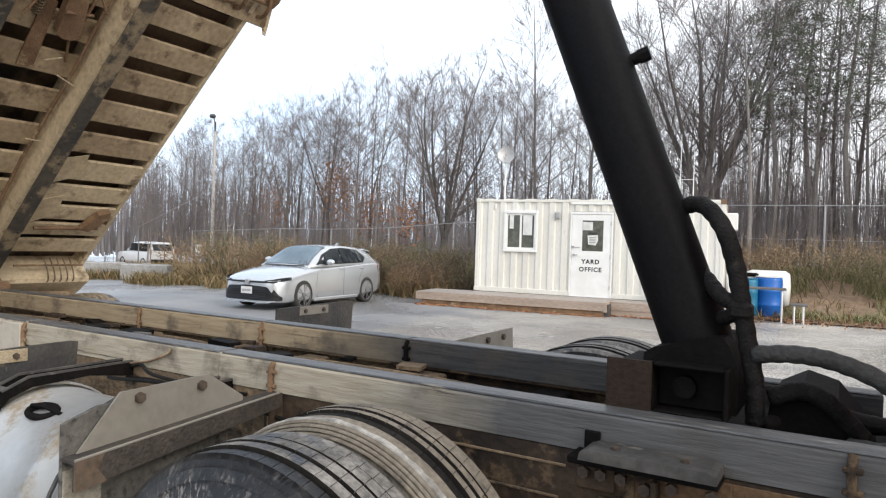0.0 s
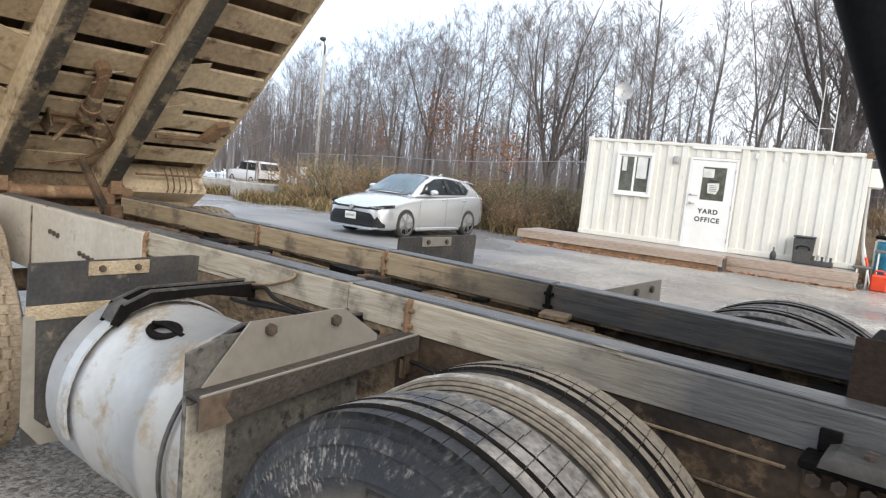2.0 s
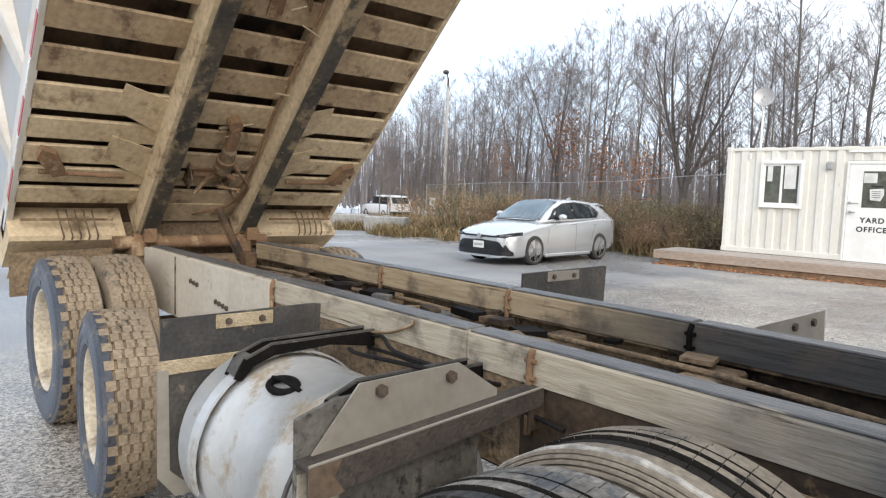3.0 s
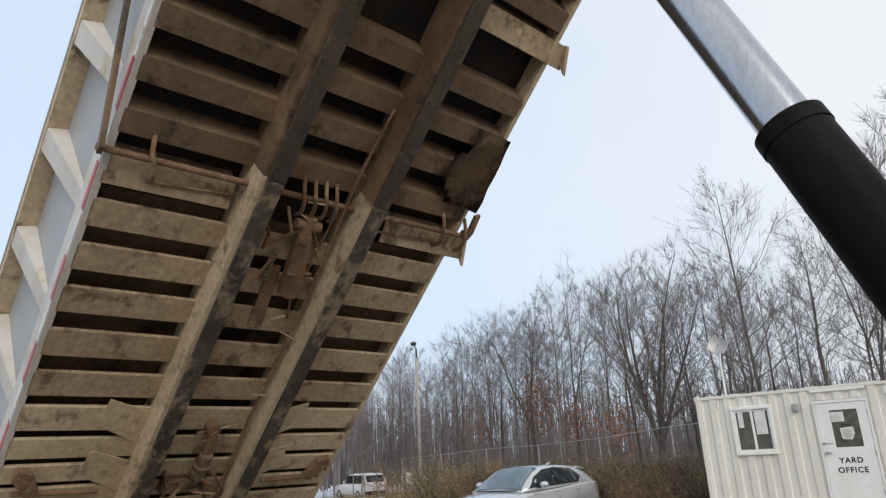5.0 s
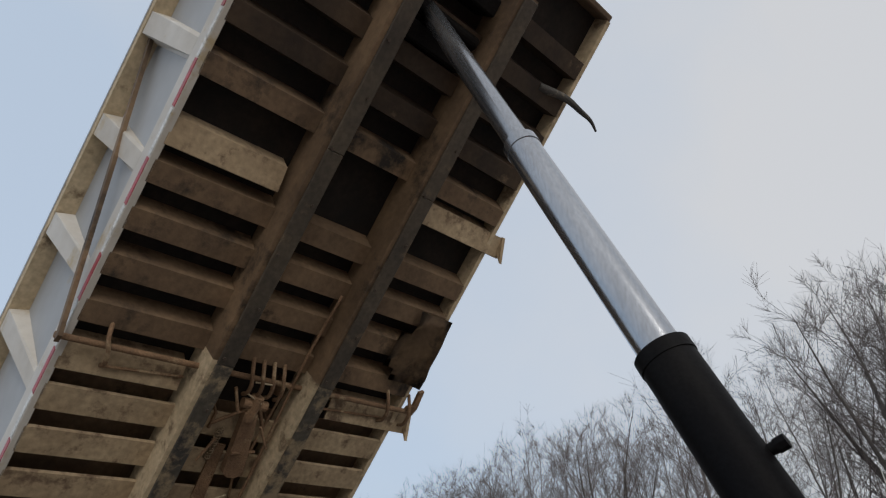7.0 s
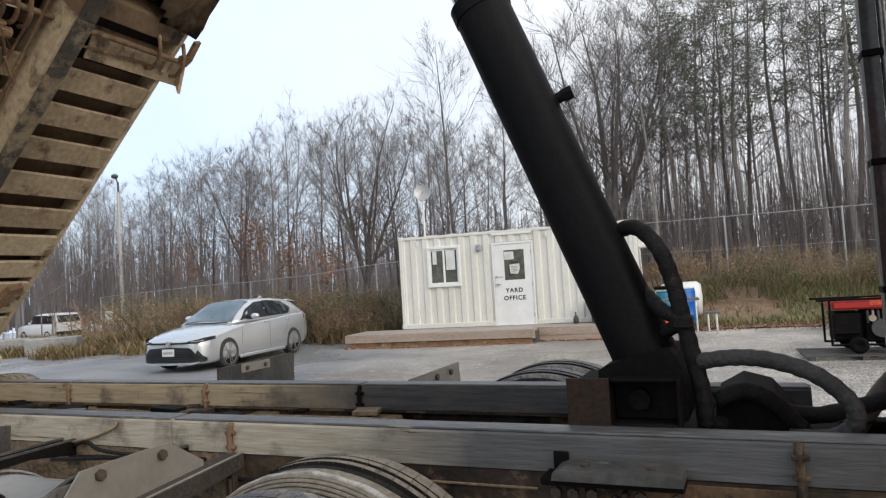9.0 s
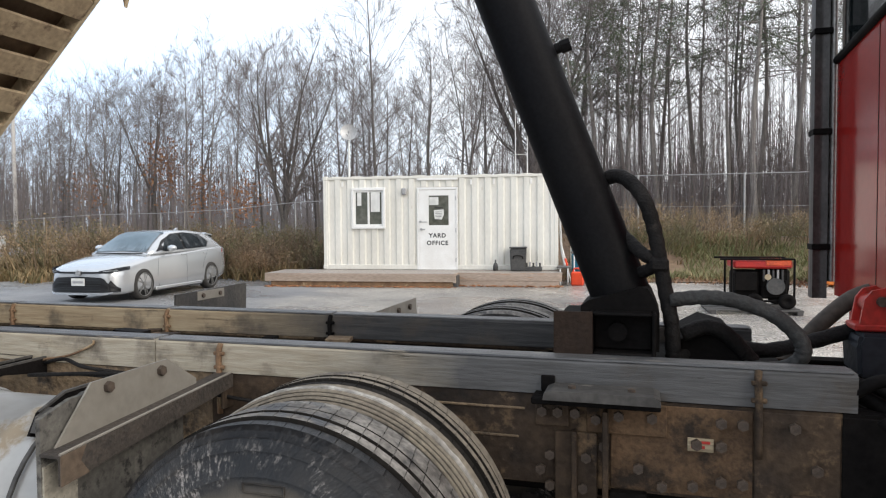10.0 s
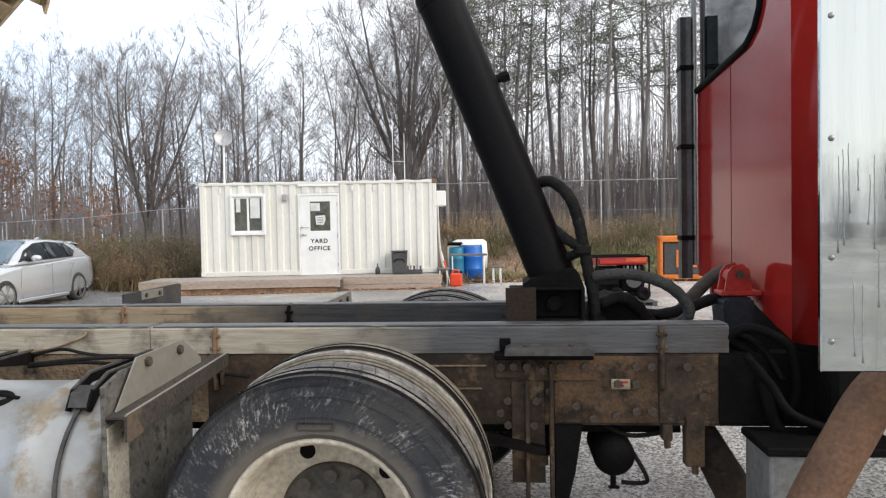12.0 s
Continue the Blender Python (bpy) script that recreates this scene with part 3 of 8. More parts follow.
def split_tread(bm, radius):
    """Second material slot for the sides."""
    for f in bm.faces:
        c = f.calc_center_median()
        deep = c.xz.length < radius - 0.0075 - 0.010 * ((c.y - 0.136) / 0.10) ** 2
        f.material_index = (2 if deep and 0.03 < c.y < 0.242 else 0) if c.xz.length > radius * 0.955 and c.y > 0.045 else 1
    return bm


def wheel(name, x, y0, inward, radius, tread_mat, side_mat, deep=True, turn=0.0, hub=True, shoulder=0.0, lugs=False):
    """y0: outside face; inward: +1 or -1, the way to the truck's middle."""
    w = new(name)
    w.parent = truck
    w.matrix_basis = pose(x, y0, radius - 0.016, 0, turn, 0 if inward > 0 else 180)
    bm = split_tread(tyre_mesh(0.272, radius, 60, 4, 0.010, 0.0, 0.035, shoulder, 0.006) if lugs else tyre_mesh(0.272, radius, shoulder=shoulder), radius)
    t = part("tyre", bm, tread_mat, w)
    t.data.materials.append(side_mat)
    t.data.materials.append(m_frame_mud if tread_mat is m_tyre_mud else m_groove)
    bm = bmesh.new()
    disc = 0.185 if deep else 0.02
    spin(bm, [(0.318, 0.030), (0.321, 0.022), (0.312, 0.018), (0.302, 0.026), (0.292, 0.05), (0.284, disc + 0.02), (0.272, disc + 0.030), (0.188, disc + 0.030),
              (0.165, disc + 0.012), (0.135, disc + 0.012), (0.11, disc + 0.02), (0.0, disc + 0.02), (0.0, 0.24), (0.318, 0.24)], 56)
    part("rim", bm, m_rim, w, "cream-painted steel disc with mud in the dish")
    if hub:
        nut = None
        for k in range(10):
            a = 2 * math.pi * (k + 0.5) / 10
            place = Matrix.Translation((0.152 * math.cos(a), disc, 0.152 * math.sin(a)))
            if nut is None:
                nut = part("wheel_nut", rod(bmesh.new(), (0, 0.014, 0), (0, -0.030, 0), 0.026, 0.023, seg=10), m_hub, w)
                nut.matrix_basis = place
            else:
                again("wheel_nut", nut, w, place)
        for k in range(5):
            a = 2 * math.pi * k / 5 + 0.71
            part("vent_hole", rod(bmesh.new(), (0.236 * math.cos(a), disc + 0.0275, 0.236 * math.sin(a)), (0.236 * math.cos(a), disc + 0.048, 0.236 * math.sin(a)), 0.027, seg=24), m_black, w)
        bm = bmesh.new()
        spin(bm, [(0.0, disc - 0.06), (0.055, disc - 0.06), (0.070, disc - 0.045), (0.080, disc), (0.104, disc + 0.004), (0.165, disc + 0.002), (0.180, disc + 0.008), (0.186, disc + 0.022), (0.0, disc + 0.024)], 36)
        part("hub_cap", bm, m_hub, w)
    return w


R = 0.525
near_wheel = wheel("wheel", 0.0, -1.205, 1, R, m_tyre, m_side_wet)
# moulded frame on the sidewall
for lo, hi in (((-0.058, 0.352), (0.058, 0.355)), ((-0.058, 0.374), (0.058, 0.377)), ((-0.058, 0.355), (-0.055, 0.374)), ((0.055, 0.355), (0.058, 0.374))):
    part("moulded_rib", box(bmesh.new(), (lo[0], 0.0, lo[1]), (hi[0], 0.006, hi[1])), m_side_wet, near_wheel)
inner_wheel = wheel("wheel", 0.0, -0.895, 1, R + 0.008, m_tyre_tan, m_tyre_tan, turn=4, hub=False, shoulder=0.060)
# chalky worn edge round the inner tyre's shoulder
bm = bmesh.new()
ring = []
for k in range(180):
    a = 2 * math.pi * k / 180
    r = R - 0.001 + 0.003 * noise.noise((math.cos(a) * 9, math.sin(a) * 9, 2))
    w = 0.010 + 0.008 * noise.noise((math.cos(a) * 30, math.sin(a) * 30, 5)) + 0.005 * noise.noise((math.cos(a) * 90, math.sin(a) * 90, 8))
    ring.append([bm.verts.new((q * math.cos(a), y, q * math.sin(a))) for q, y in ((r - 0.006, 0.021), (r + 0.002, 0.022), (r + 0.003, 0.028 + w), (r - 0.004, 0.030 + w))])
for a, b in zip(ring, ring[1:] + ring[:1]):
    for k in range(4):
        bm.faces.new((a[k], a[(k + 1) % 4], b[(k + 1) % 4], b[k]))
bmesh.ops.recalc_face_normals(bm, faces=bm.faces[:])
part("worn_edge", bm, m_chalk, inner_wheel, "white worn edge of the tread")
for r, h in ((R - 0.004, 0.014), (R - 0.013, 0.006), (R - 0.023, 0.000), (R - 0.034, -0.005)):
    bm = bmesh.new()
    spin(bm, [(r - 0.010, h + 0.016), (r - 0.005, h - 0.002), (r, h), (r + 0.002, h + 0.004), (r - 0.002, h + 0.020)], 90)
    part("shoulder_ridge", smooth(bm), m_tyre_tan, inner_wheel)
wheel("wheel", 0.19, 1.24, -1, R + 0.025, m_tyre, m_side_wet)
wheel("wheel", 0.19, 0.93, -1, R + 0.025, m_tyre, m_side_wet, turn=4, hub=False)
w = wheel("wheel", -2.78, -1.17, 1, R, m_tyre_mud, m_side_blue, turn=7, hub=False, lugs=True)
w.matrix_basis = pose(-2.76, -1.17, 0.455, 0, 7, -6) @ Matrix.Diagonal((0.866, 1, 0.866, 1))
for s in (-1, 1):
    wheel("wheel", -4.08, s * 1.13, -s, R, m_tyre_mud, m_side_blue, turn=7, lugs=True)
    wheel("wheel", -4.08, s * 0.82, -s, R, m_tyre_mud, m_tyre_mud, turn=3, hub=False, lugs=True)
for x in (0.0, -2.80, -4.08):
    bm = bmesh.new()
    rod(bm, (x, -1.0, 0.52), (x, 1.0, 0.52), 0.075, seg=20)
    bmesh.ops.create_uvsphere(bm, u_segments=20, v_segments=12, radius=0.20, matrix=Matrix.Translation((x, 0.04, 0.50)))
    part("axle", smooth(bm), m_frame_mud if x < -1 else m_frame, truck)


# mudflap hanger behind the front pair of wheels, one on each side
def hanger(s, dx=0.0):
    """s: -1 near side, +1 far side."""
    k = -s
    bm = bmesh.new()
    slab(bm, [(s * 1.205, 0.30), (s * 1.205, 0.99), (s * 1.10, 1.022), (s * 0.70, 1.030), (s * 0.62, 0.93), (s * 0.62, 0.30)], "x", -0.690 + dx, -0.675 + dx)
    part("mudflap", bm, m_flap_grey, truck, "grey rubber mudflap washed with mud")
    bm = bmesh.new()
    slab(bm, [(s * 1.20, 0.30), (s * 1.203, 0.86), (s * 1.09, 0.872), (s * 1.095, 0.30)], "x", -0.674 + dx, -0.668 + dx)
    part("flap_edge", bm, m_speckle, truck, "tan mud-speckled outer edge of the flap")
    bm = bmesh.new()
    slab(bm, [(s * 1.175, 0.905), (s * 1.045, 1.056), (s * 0.72, 1.062), (s * 0.57, 0.965), (s * 0.57, 0.945)], "x", -0.662 + dx, -0.655 + dx)
    pl = part("clamp_plate", bm, m_plate, truck, "grey trapezoid steel clamp plate")
    bolts(pl, [(-0.655 + dx, s * 0.985, 1.03), (-0.655 + dx, s * 0.755, 1.03)], 0.017, 0.014, (1, 0, 0.1))
    bm = bmesh.new()
    # angle iron from the chassis outwards, sloping down a little: ledge and hanging flange
    for za, zb, xa, xb, rise in ((-0.022, 0.058, -0.606, -0.598, 0.030), (0.050, 0.058, -0.668, -0.606, 0.0)):
        y0, y1 = s * 0.43, s * 1.215
        vs = []
        for y, drop, up in ((y0, 0.0, rise), (y1, -0.055, 0.0)):
            for x, z in ((xa, za + up), (xb, za + up), (xb, zb), (xa, zb)):
                vs.append(bm.verts.new((x + dx, y, 0.898 + z + drop)))
        for a in range(4):
            bm.faces.new((vs[a], vs[(a + 1) % 4], vs[4 + (a + 1) % 4], vs[4 + a]))
        bm.faces.new(vs[:4][::-1])
        bm.faces.new(vs[4:])
    bmesh.ops.recalc_face_normals(bm, faces=bm.faces[:])
    bracket = part("angle_bracket", bm, m_angle, truck, "mud-speckled steel angle with a lighter brown end")
    part("end_plate", box(bmesh.new(), (-0.618 + dx, s * 0.445 - 0.035, 0.83), (-0.6075 + dx, s * 0.445 + 0.035, 0.945), 0.002), m_frame, bracket)
    # thin pale rod added as the highlight along the ledge's edge
    bm = bmesh.new()
    rod(bm, (-0.603 + dx, s * 0.44, 0.9585), (-0.603 + dx, s * 1.212, 0.9045), 0.0042, seg=6)
    part("edge_highlight", bm, m_plate, bracket, "pale rod put in as the highlight on the upper edge")
    # outer end a little lighter and browner than the rest of the angle
    bm = bmesh.new()
    slab(bm, [(s * 1.217, 0.820), (s * 1.217, 0.902), (s * 1.13, 0.908), (s * 1.15, 0.87), (s * 1.12, 0.828)], "x", -0.5975 + dx, -0.5945 + dx)
    part("angle_end_patch", bm, m_angle_end, truck, "lighter brown patch at the angle's outer end")


hanger(-1)
# far side: only the top of its plate stands over the timbers
bm = bmesh.new()
slab(bm, [(0.55, 0.90), (0.55, 1.02), (0.62, 1.055), (1.27, 1.060), (1.29, 0.90)], "x", -0.462, -0.455)
pl = part("clamp_plate", bm, m_plate, truck, "grey trapezoid steel clamp plate")
bolts(pl, [(-0.455, 0.95, 1.02), (-0.455, 1.14, 1.02)], 0.017, 0.014, (1, 0, 0))
bm = bmesh.new()
slab(bm, [(0.62, 0.35), (0.62, 0.90), (1.28, 0.90), (1.28, 0.35)], "x", -0.475, -0.463)
part("mudflap", bm, m_flap, truck)

# mudflaps in front of the rear wheels
for s, y0, y1, top in ((-1, -1.136, -0.474, 1.028), (1, 0.66, 1.37, 1.118)):
    fx = -1.86 if s < 0 else -1.72
    bm = bmesh.new()
    slab(bm, [(y0, 0.34), (y0 + 0.012, top - 0.01), (y1 - 0.012, top), (y1 + 0.02, top - 0.005), (y1 - 0.02, 0.34)], "x", fx - 0.002, fx + 0.012)
    fl = part("mudflap", bm, m_flap, truck, "black rubber mudflap with bolted metal strips")
    if s < 0:
        bm = bmesh.new()
        slab(bm, [(y0 - 0.005, 0.42), (y0 - 0.005, top - 0.20), (y0 + 0.035, top - 0.20), (y0 + 0.04, 0.44), (y0 + 0.09, 0.39), (y1, 0.385), (y1, 0.335), (y0 + 0.06, 0.335)], "x", fx + 0.0125, fx + 0.019)
        part("flap_edge", bm, m_plate, fl, "tan mud-caked edge of the flap")
    bm = bmesh.new()
    a, b = (-0.92, -0.68) if s < 0 else (0.86, 1.13)
    box(bm, (fx + 0.013, a, top - 0.065), (fx + 0.018, b, top - 0.010), 0.002)
    if s < 0:
        box(bm, (fx + 0.013, y0, top - 0.22), (fx + 0.018, -0.80, top - 0.165), 0.002)
    st = part("clamp_strip", bm, m_wood_tan if s < 0 else m_plate, fl)
    bolts(fl, [(fx + 0.018, a + 0.05, top - 0.038), (fx + 0.018, b - 0.05, top - 0.038)], 0.014, 0.010, (1, 0, 0))

# fuel tank, lying along the chassis
TY, TZ, TR = -0.78, 0.575, 0.335
bm = bmesh.new()
spin(bm, [(0.0, -0.755), (0.18, -0.760), (0.27, -0.772), (0.315, -0.795), (TR, -0.835), (TR, -1.04), (TR + 0.004, -1.045), (TR + 0.004, -1.085), (TR, -1.09),
          (TR, -1.44), (TR + 0.004, -1.445), (TR + 0.004, -1.48), (TR, -1.485), (TR, -1.70), (0.315, -1.745), (0.27, -1.772), (0.0, -1.795)], 56, "x")
bmesh.ops.translate(bm, verts=bm.verts[:], vec=(0, TY, TZ))
tank = part("fuel_tank", bm, m_tank, truck, "dusty grey aluminium cylinder tank")
bm = bmesh.new()
ring = [Vector((-1.27 + 0.055 * math.cos(a), 0, 0.028 * math.sin(a))) for a in [2 * math.pi * k / 20 for k in range(21)]]
lift = Matrix.Translation((-1.27, -0.925, 0.872)) @ Euler((radians(28), 0, radians(20))).to_matrix().to_4x4()
tube(bm, [lift @ Vector((p.x + 1.27, -p.z * 1.1, 0.012)) for p in ring], 0.013, 8)
tube(bm, [lift @ Vector(p) for p in ((-0.05, 0.012, 0.024), (0.0, 0.006, 0.034), (0.052, -0.006, 0.028), (0.085, -0.012, 0.016))], 0.008, 8)
part("filler_cap", bm, m_black, tank, "black oval filler cap")
for x, w in ((-0.91, 0.014), (-1.53, 0.06)):
    bm = bmesh.new()
    pts = []
    for k in range(22):
        a = radians(28 + 8.0 * k)
        pts.append(Vector((x, TY + (TR + 0.012) * math.cos(a), TZ + (TR + 0.012) * math.sin(a))))
    prev = None
    for p in pts:
        d = Vector((0, p.y - TY, p.z - TZ)).normalized()
        q = [bm.verts.new(p + Vector((-w / 2, 0, 0))), bm.verts.new(p + Vector((w / 2, 0, 0))), bm.verts.new(p + Vector((w / 2, 0, 0)) + 0.008 * d), bm.verts.new(p + Vector((-w / 2, 0, 0)) + 0.008 * d)]
        if prev:
            for k in range(4):
                bm.faces.new((prev[k], prev[(k + 1) % 4], q[(k + 1) % 4], q[k]))
        prev = q
    bmesh.ops.recalc_face_normals(bm, faces=bm.faces[:])
    part("tank_strap", bm, m_arm if x > -1.2 else m_tank, tank)
    # bracket over the top, from the chassis to the strap
    bm = bmesh.new()
    for dx in (-0.038, 0.038):
        slab(bm, [(-0.42, 0.905), (-0.42, 0.972), (-0.86, 0.968), (-0.965, 0.925), (-1.0, 0.86), (-0.975, 0.85), (-0.93, 0.895), (-0.85, 0.925), (-0.62, 0.935)], "x", x + dx - 0.004, x + dx + 0.004)
    part("bracket_side", bm, m_black, truck, "black side plates of the tank bracket")
    # flanges lighter than the side plates: edge highlights put into the colour
    bm = bmesh.new()
    for dx in (-0.036, 0.036):
        slab(bm, [(-0.42, 0.966), (-0.42, 0.974), (-0.86, 0.970), (-0.962, 0.928), (-0.958, 0.922), (-0.86, 0.962)], "x", x + dx - 0.0065, x + dx + 0.0065)
    slab(bm, [(-0.93, 0.90), (-0.93, 0.935), (-0.975, 0.915), (-0.995, 0.87), (-0.975, 0.865)], "x", x - 0.034, x + 0.034)
    part("tank_bracket", bm, m_arm, truck, "dusty dark steel bracket flanges, edge highlights put into their colour")
for k, pts in enumerate(([(-1.55, -0.40, 0.93), (-1.30, -0.52, 0.99), (-1.12, -0.60, 0.985), (-0.98, -0.55, 0.96), (-0.80, -0.50, 0.95)],
                         [(-1.36, -0.62, 0.945), (-1.18, -0.70, 0.975), (-0.98, -0.68, 0.985), (-0.84, -0.60, 0.97), (-0.76, -0.45, 0.93)],
                         [(-1.50, -0.44, 0.90), (-1.20, -0.50, 0.93), (-0.90, -0.46, 0.90), (-0.5, -0.45, 0.86)])):
    bm = bmesh.new()
    tube(bm, curve_points(pts, 6), 0.0075, 8)
    part("fuel_line", bm, m_rubber_hose, truck)
bm = bmesh.new()
tube(bm, curve_points([(-1.62, -0.425, 0.93), (-1.5, -0.435, 0.96), (-1.36, -0.435, 0.985), (-1.25, -0.43, 1.03), (-1.24, -0.428, 1.05)], 5), 0.005, 6)
part("tie_wire", bm, m_body_rust, truck)

# guide pad and suspension hanger ahead of the wheels, near side; its twin on the far side
for s in (-1, 1):
    yo = -0.42 if s < 0 else 0.50
    bm = bmesh.new()
    box(bm, (0.535, yo + s * 0.095, 0.940), (0.925, yo, 0.962), 0.004)
    box(bm, (0.555, yo + s * 0.012, 0.962), (0.60, yo + s * 0.002, 1.015), 0.003)
    part("pad_bracket", bm, m_black, truck, "black bracket under the pad")
    bm = bmesh.new()
    slab(bm, [(0.575, 0.963), (0.580, 0.984), (0.60, 0.992), (0.905, 0.992), (0.922, 0.984), (0.925, 0.963)], "y", yo + s * 0.125, yo + s * 0.003)
    pd = part("guide_pad", bm, m_arm, truck, "worn grey guide pad bolted under the timber")
    bolts(pd, [(0.66, yo + s * 0.07, 0.992), (0.84, yo + s * 0.07, 0.992)], 0.013, 0.008, (0, 0, 1))
    for lo, hi in (((0.535, 0.012, 0.85), (0.645, 0.001, 0.94)), ((0.70, 0.014, 0.84), (0.945, 0.001, 0.94)), ((0.655, 0.045, 0.30), (0.672, 0.001, 0.845)), ((0.752, 0.060, 0.30), (0.769, 0.015, 0.92)), ((0.60, 0.020, 0.42), (0.735, 0.001, 0.838)), ((0.62, 0.05, 0.16), (0.80, 0.002, 0.298))):
        bm = box(bmesh.new(), (lo[0], yo + s * lo[1], lo[2]), (hi[0], yo + s * hi[1], hi[2]), 0.003)
        part("hanger_plate", bm, m_frame_rust if lo[0] == 0.70 else m_frame, truck, "rust-streaked steel hanger plate")
    bm = bmesh.new()
    slab(bm, [(0.775, 0.66), (0.885, 0.66), (0.855, 0.47), (0.80, 0.25), (0.775, 0.25)], "y", yo + s * 0.03, yo - s * 0.10)
    part("hanger_leg", bm, m_black, truck, "black tapered leg of the spring hanger")
    bm = bmesh.new()
    slab(bm, [(0.50, 0.60), (0.735, 0.55), (0.735, 0.575), (0.50, 0.63)], "y", yo + s * 0.08, yo + s * 0.022)
    part("hanger_link", bm, m_black, truck)
    bolts(truck, [(x, yo + s * 0.014, z) for x, z in ((0.56, 0.90), (0.61, 0.90), (0.73, 0.885), (0.80, 0.90), (0.90, 0.90), (0.585, 0.66), (0.69, 0.66), (0.585, 0.76), (0.70, 0.76),
                                                     (1.10, 0.90), (1.16, 0.90), (1.03, 0.83), (1.10, 0.83), (1.10, 0.72), (1.16, 0.72), (1.30, 0.90), (0.665, 0.90), (0.755, 0.80), (0.86, 0.74), (0.93, 0.69), (0.555, 0.71), (1.02, 0.70), (1.36, 0.78))], 0.017, 0.018, (0, s, 0))
for x0, x1 in ((0.775, 1.19), (1.194, 1.425), (1.429, 1.66)):
    part("frame_plate", box(bmesh.new(), (x0, -0.4235, 0.665), (x1, -0.4175, 0.938), 0.002), m_frame_rust if x0 < 1 else (m_frame if x0 < 1.4 else m_black), truck, "rust-brown plate on the frame rail")
bm = bmesh.new()
box(bm, (1.005, -0.4285, 0.805), (1.080, -0.4238, 0.846), 0.001)
part("chassis_tag", bm, m_wood_tan, truck, "small worn yellowish maker's tag")
bm = bmesh.new()
box(bm, (1.015, -0.4300, 0.815), (1.055, -0.4287, 0.824))
part("tag_print", bm, m_red_part, truck)
bm = bmesh.new()
box(bm, (1.025, -0.4300, 0.830), (1.070, -0.4287, 0.838))
part("tag_print", bm, m_red_part, truck)
# mud ledge low on the web ahead of the wheels, weld seam
for k, (x0, x1, z) in enumerate(((0.10, 0.50, 0.895), (0.12, 0.48, 0.80))):
    part("frame_seam", box(bmesh.new(), (x0, -0.424, z), (x1, -0.4175, z + 0.008), 0.002), m_frame_mud, truck)

# air reservoir under the chassis, driveshaft tube, straps
bm = bmesh.new()
spin(bm, [(0.0, -0.155), (0.045, -0.150), (0.072, -0.13), (0.086, -0.10), (0.086, 0.12), (0.07, 0.15), (0.0, 0.155)], 28)
bmesh.ops.translate(bm, verts=bm.verts[:], vec=(1.02, -0.27, 0.515))
rod(bm, (1.02, -0.34, 0.45), (1.02, -0.34, 0.37), 0.012)
box(bm, (1.0, -0.352, 0.366), (1.045, -0.328, 0.374), 0.002)
part("air_reservoir", bm, m_black, truck, "black round-ended air tank")
bm = bmesh.new()
tube(bm, curve_points([(1.085, -0.36, 0.55), (1.15, -0.38, 0.43), (1.13, -0.37, 0.40), (1.05, -0.36, 0.40)], 5), 0.009, 8)
tube(bm, curve_points([(0.98, -0.36, 0.64), (1.08, -0.37, 0.60), (1.2, -0.37, 0.61), (1.28, -0.36, 0.64)], 5), 0.010, 8)
part("air_hose", bm, m_rubber_hose, truck)
for x, w, z0, z1, mt in ((1.222, 0.040, 0.60, 0.664, m_frame), (1.330, 0.075, 0.495, 0.700, m_frame_rust)):
    bm = bmesh.new()
    box(bm, (x - w / 2, -0.445, z0), (x + w / 2, -0.385, z1), 0.004)
    rod(bm, (x, -0.434, z0 - 0.03), (x, -0.434, z0 + 0.03), 0.014, seg=6)
    part("u_bolt", bm, mt, truck)
bm = bmesh.new()
tube(bm, [Vector((1.38, -0.30, 0.62)), Vector((1.46, -0.30, 0.46)), Vector((1.55, -0.28, 0.30)), Vector((1.6, -0.26, 0.24))], [0.06, 0.075, 0.085, 0.085], 20)
part("steering_damper", bm, m_frame, truck)
bm = bmesh.new()
box(bm, (1.52, -0.70, 0.15), (1.68, -0.45, 0.63), 0.006)
bat = part("battery_box", bm, m_box_grey, truck, "grey steel box under the cab")
# black sheet added to darken the top, which the sky would brighten
part("box_lid", box(bmesh.new(), (1.505, -0.715, 0.631), (2.0, -0.44, 0.662), 0.006), m_black, bat, "black sheet added over the box to darken its top")


# lift cylinder
C0, C1 = Vector((0.79, -0.10, 1.26)), Vector((0.295, -0.10, 2.535))
CD = (C1 - C0).normalized()
lift_cyl = new("lift_cylinder")
lift_cyl.parent = truck


def stage(name, a, b, r, mat, label, collar=0.0):
    bm = bmesh.new()
    p, q = C0 + CD * a, C0 + CD * b
    rod(bm, p, q, r, seg=40)
    if collar:
        rod(bm, q - CD * 0.05, q + CD * 0.004, r + collar, seg=40)
    return part(name, smooth(bm), mat, lift_cyl, label)


stage("outer_tube", -0.10, (C1 - C0).length, 0.104, m_cyl_black, "matt black outer tube", 0.004)
stage("middle_tube", 1.2, 2.66, 0.083, m_chrome, "smooth grey second stage", 0.004)
stage("inner_tube", 2.5, 4.16, 0.063, m_chrome, "smooth grey inner stage")
bm = bmesh.new()
nb = C0 + CD * 0.91
rod(bm, nb, nb + Vector((0.135, 0.02, 0.050)), 0.020, seg=16)
rod(bm, nb + Vector((0.115, 0.018, 0.043)), nb + Vector((0.150, 0.021, 0.055)), 0.025, seg=8)
part("port_fitting", smooth(bm), m_cyl_black, lift_cyl)
bm = bmesh.new()
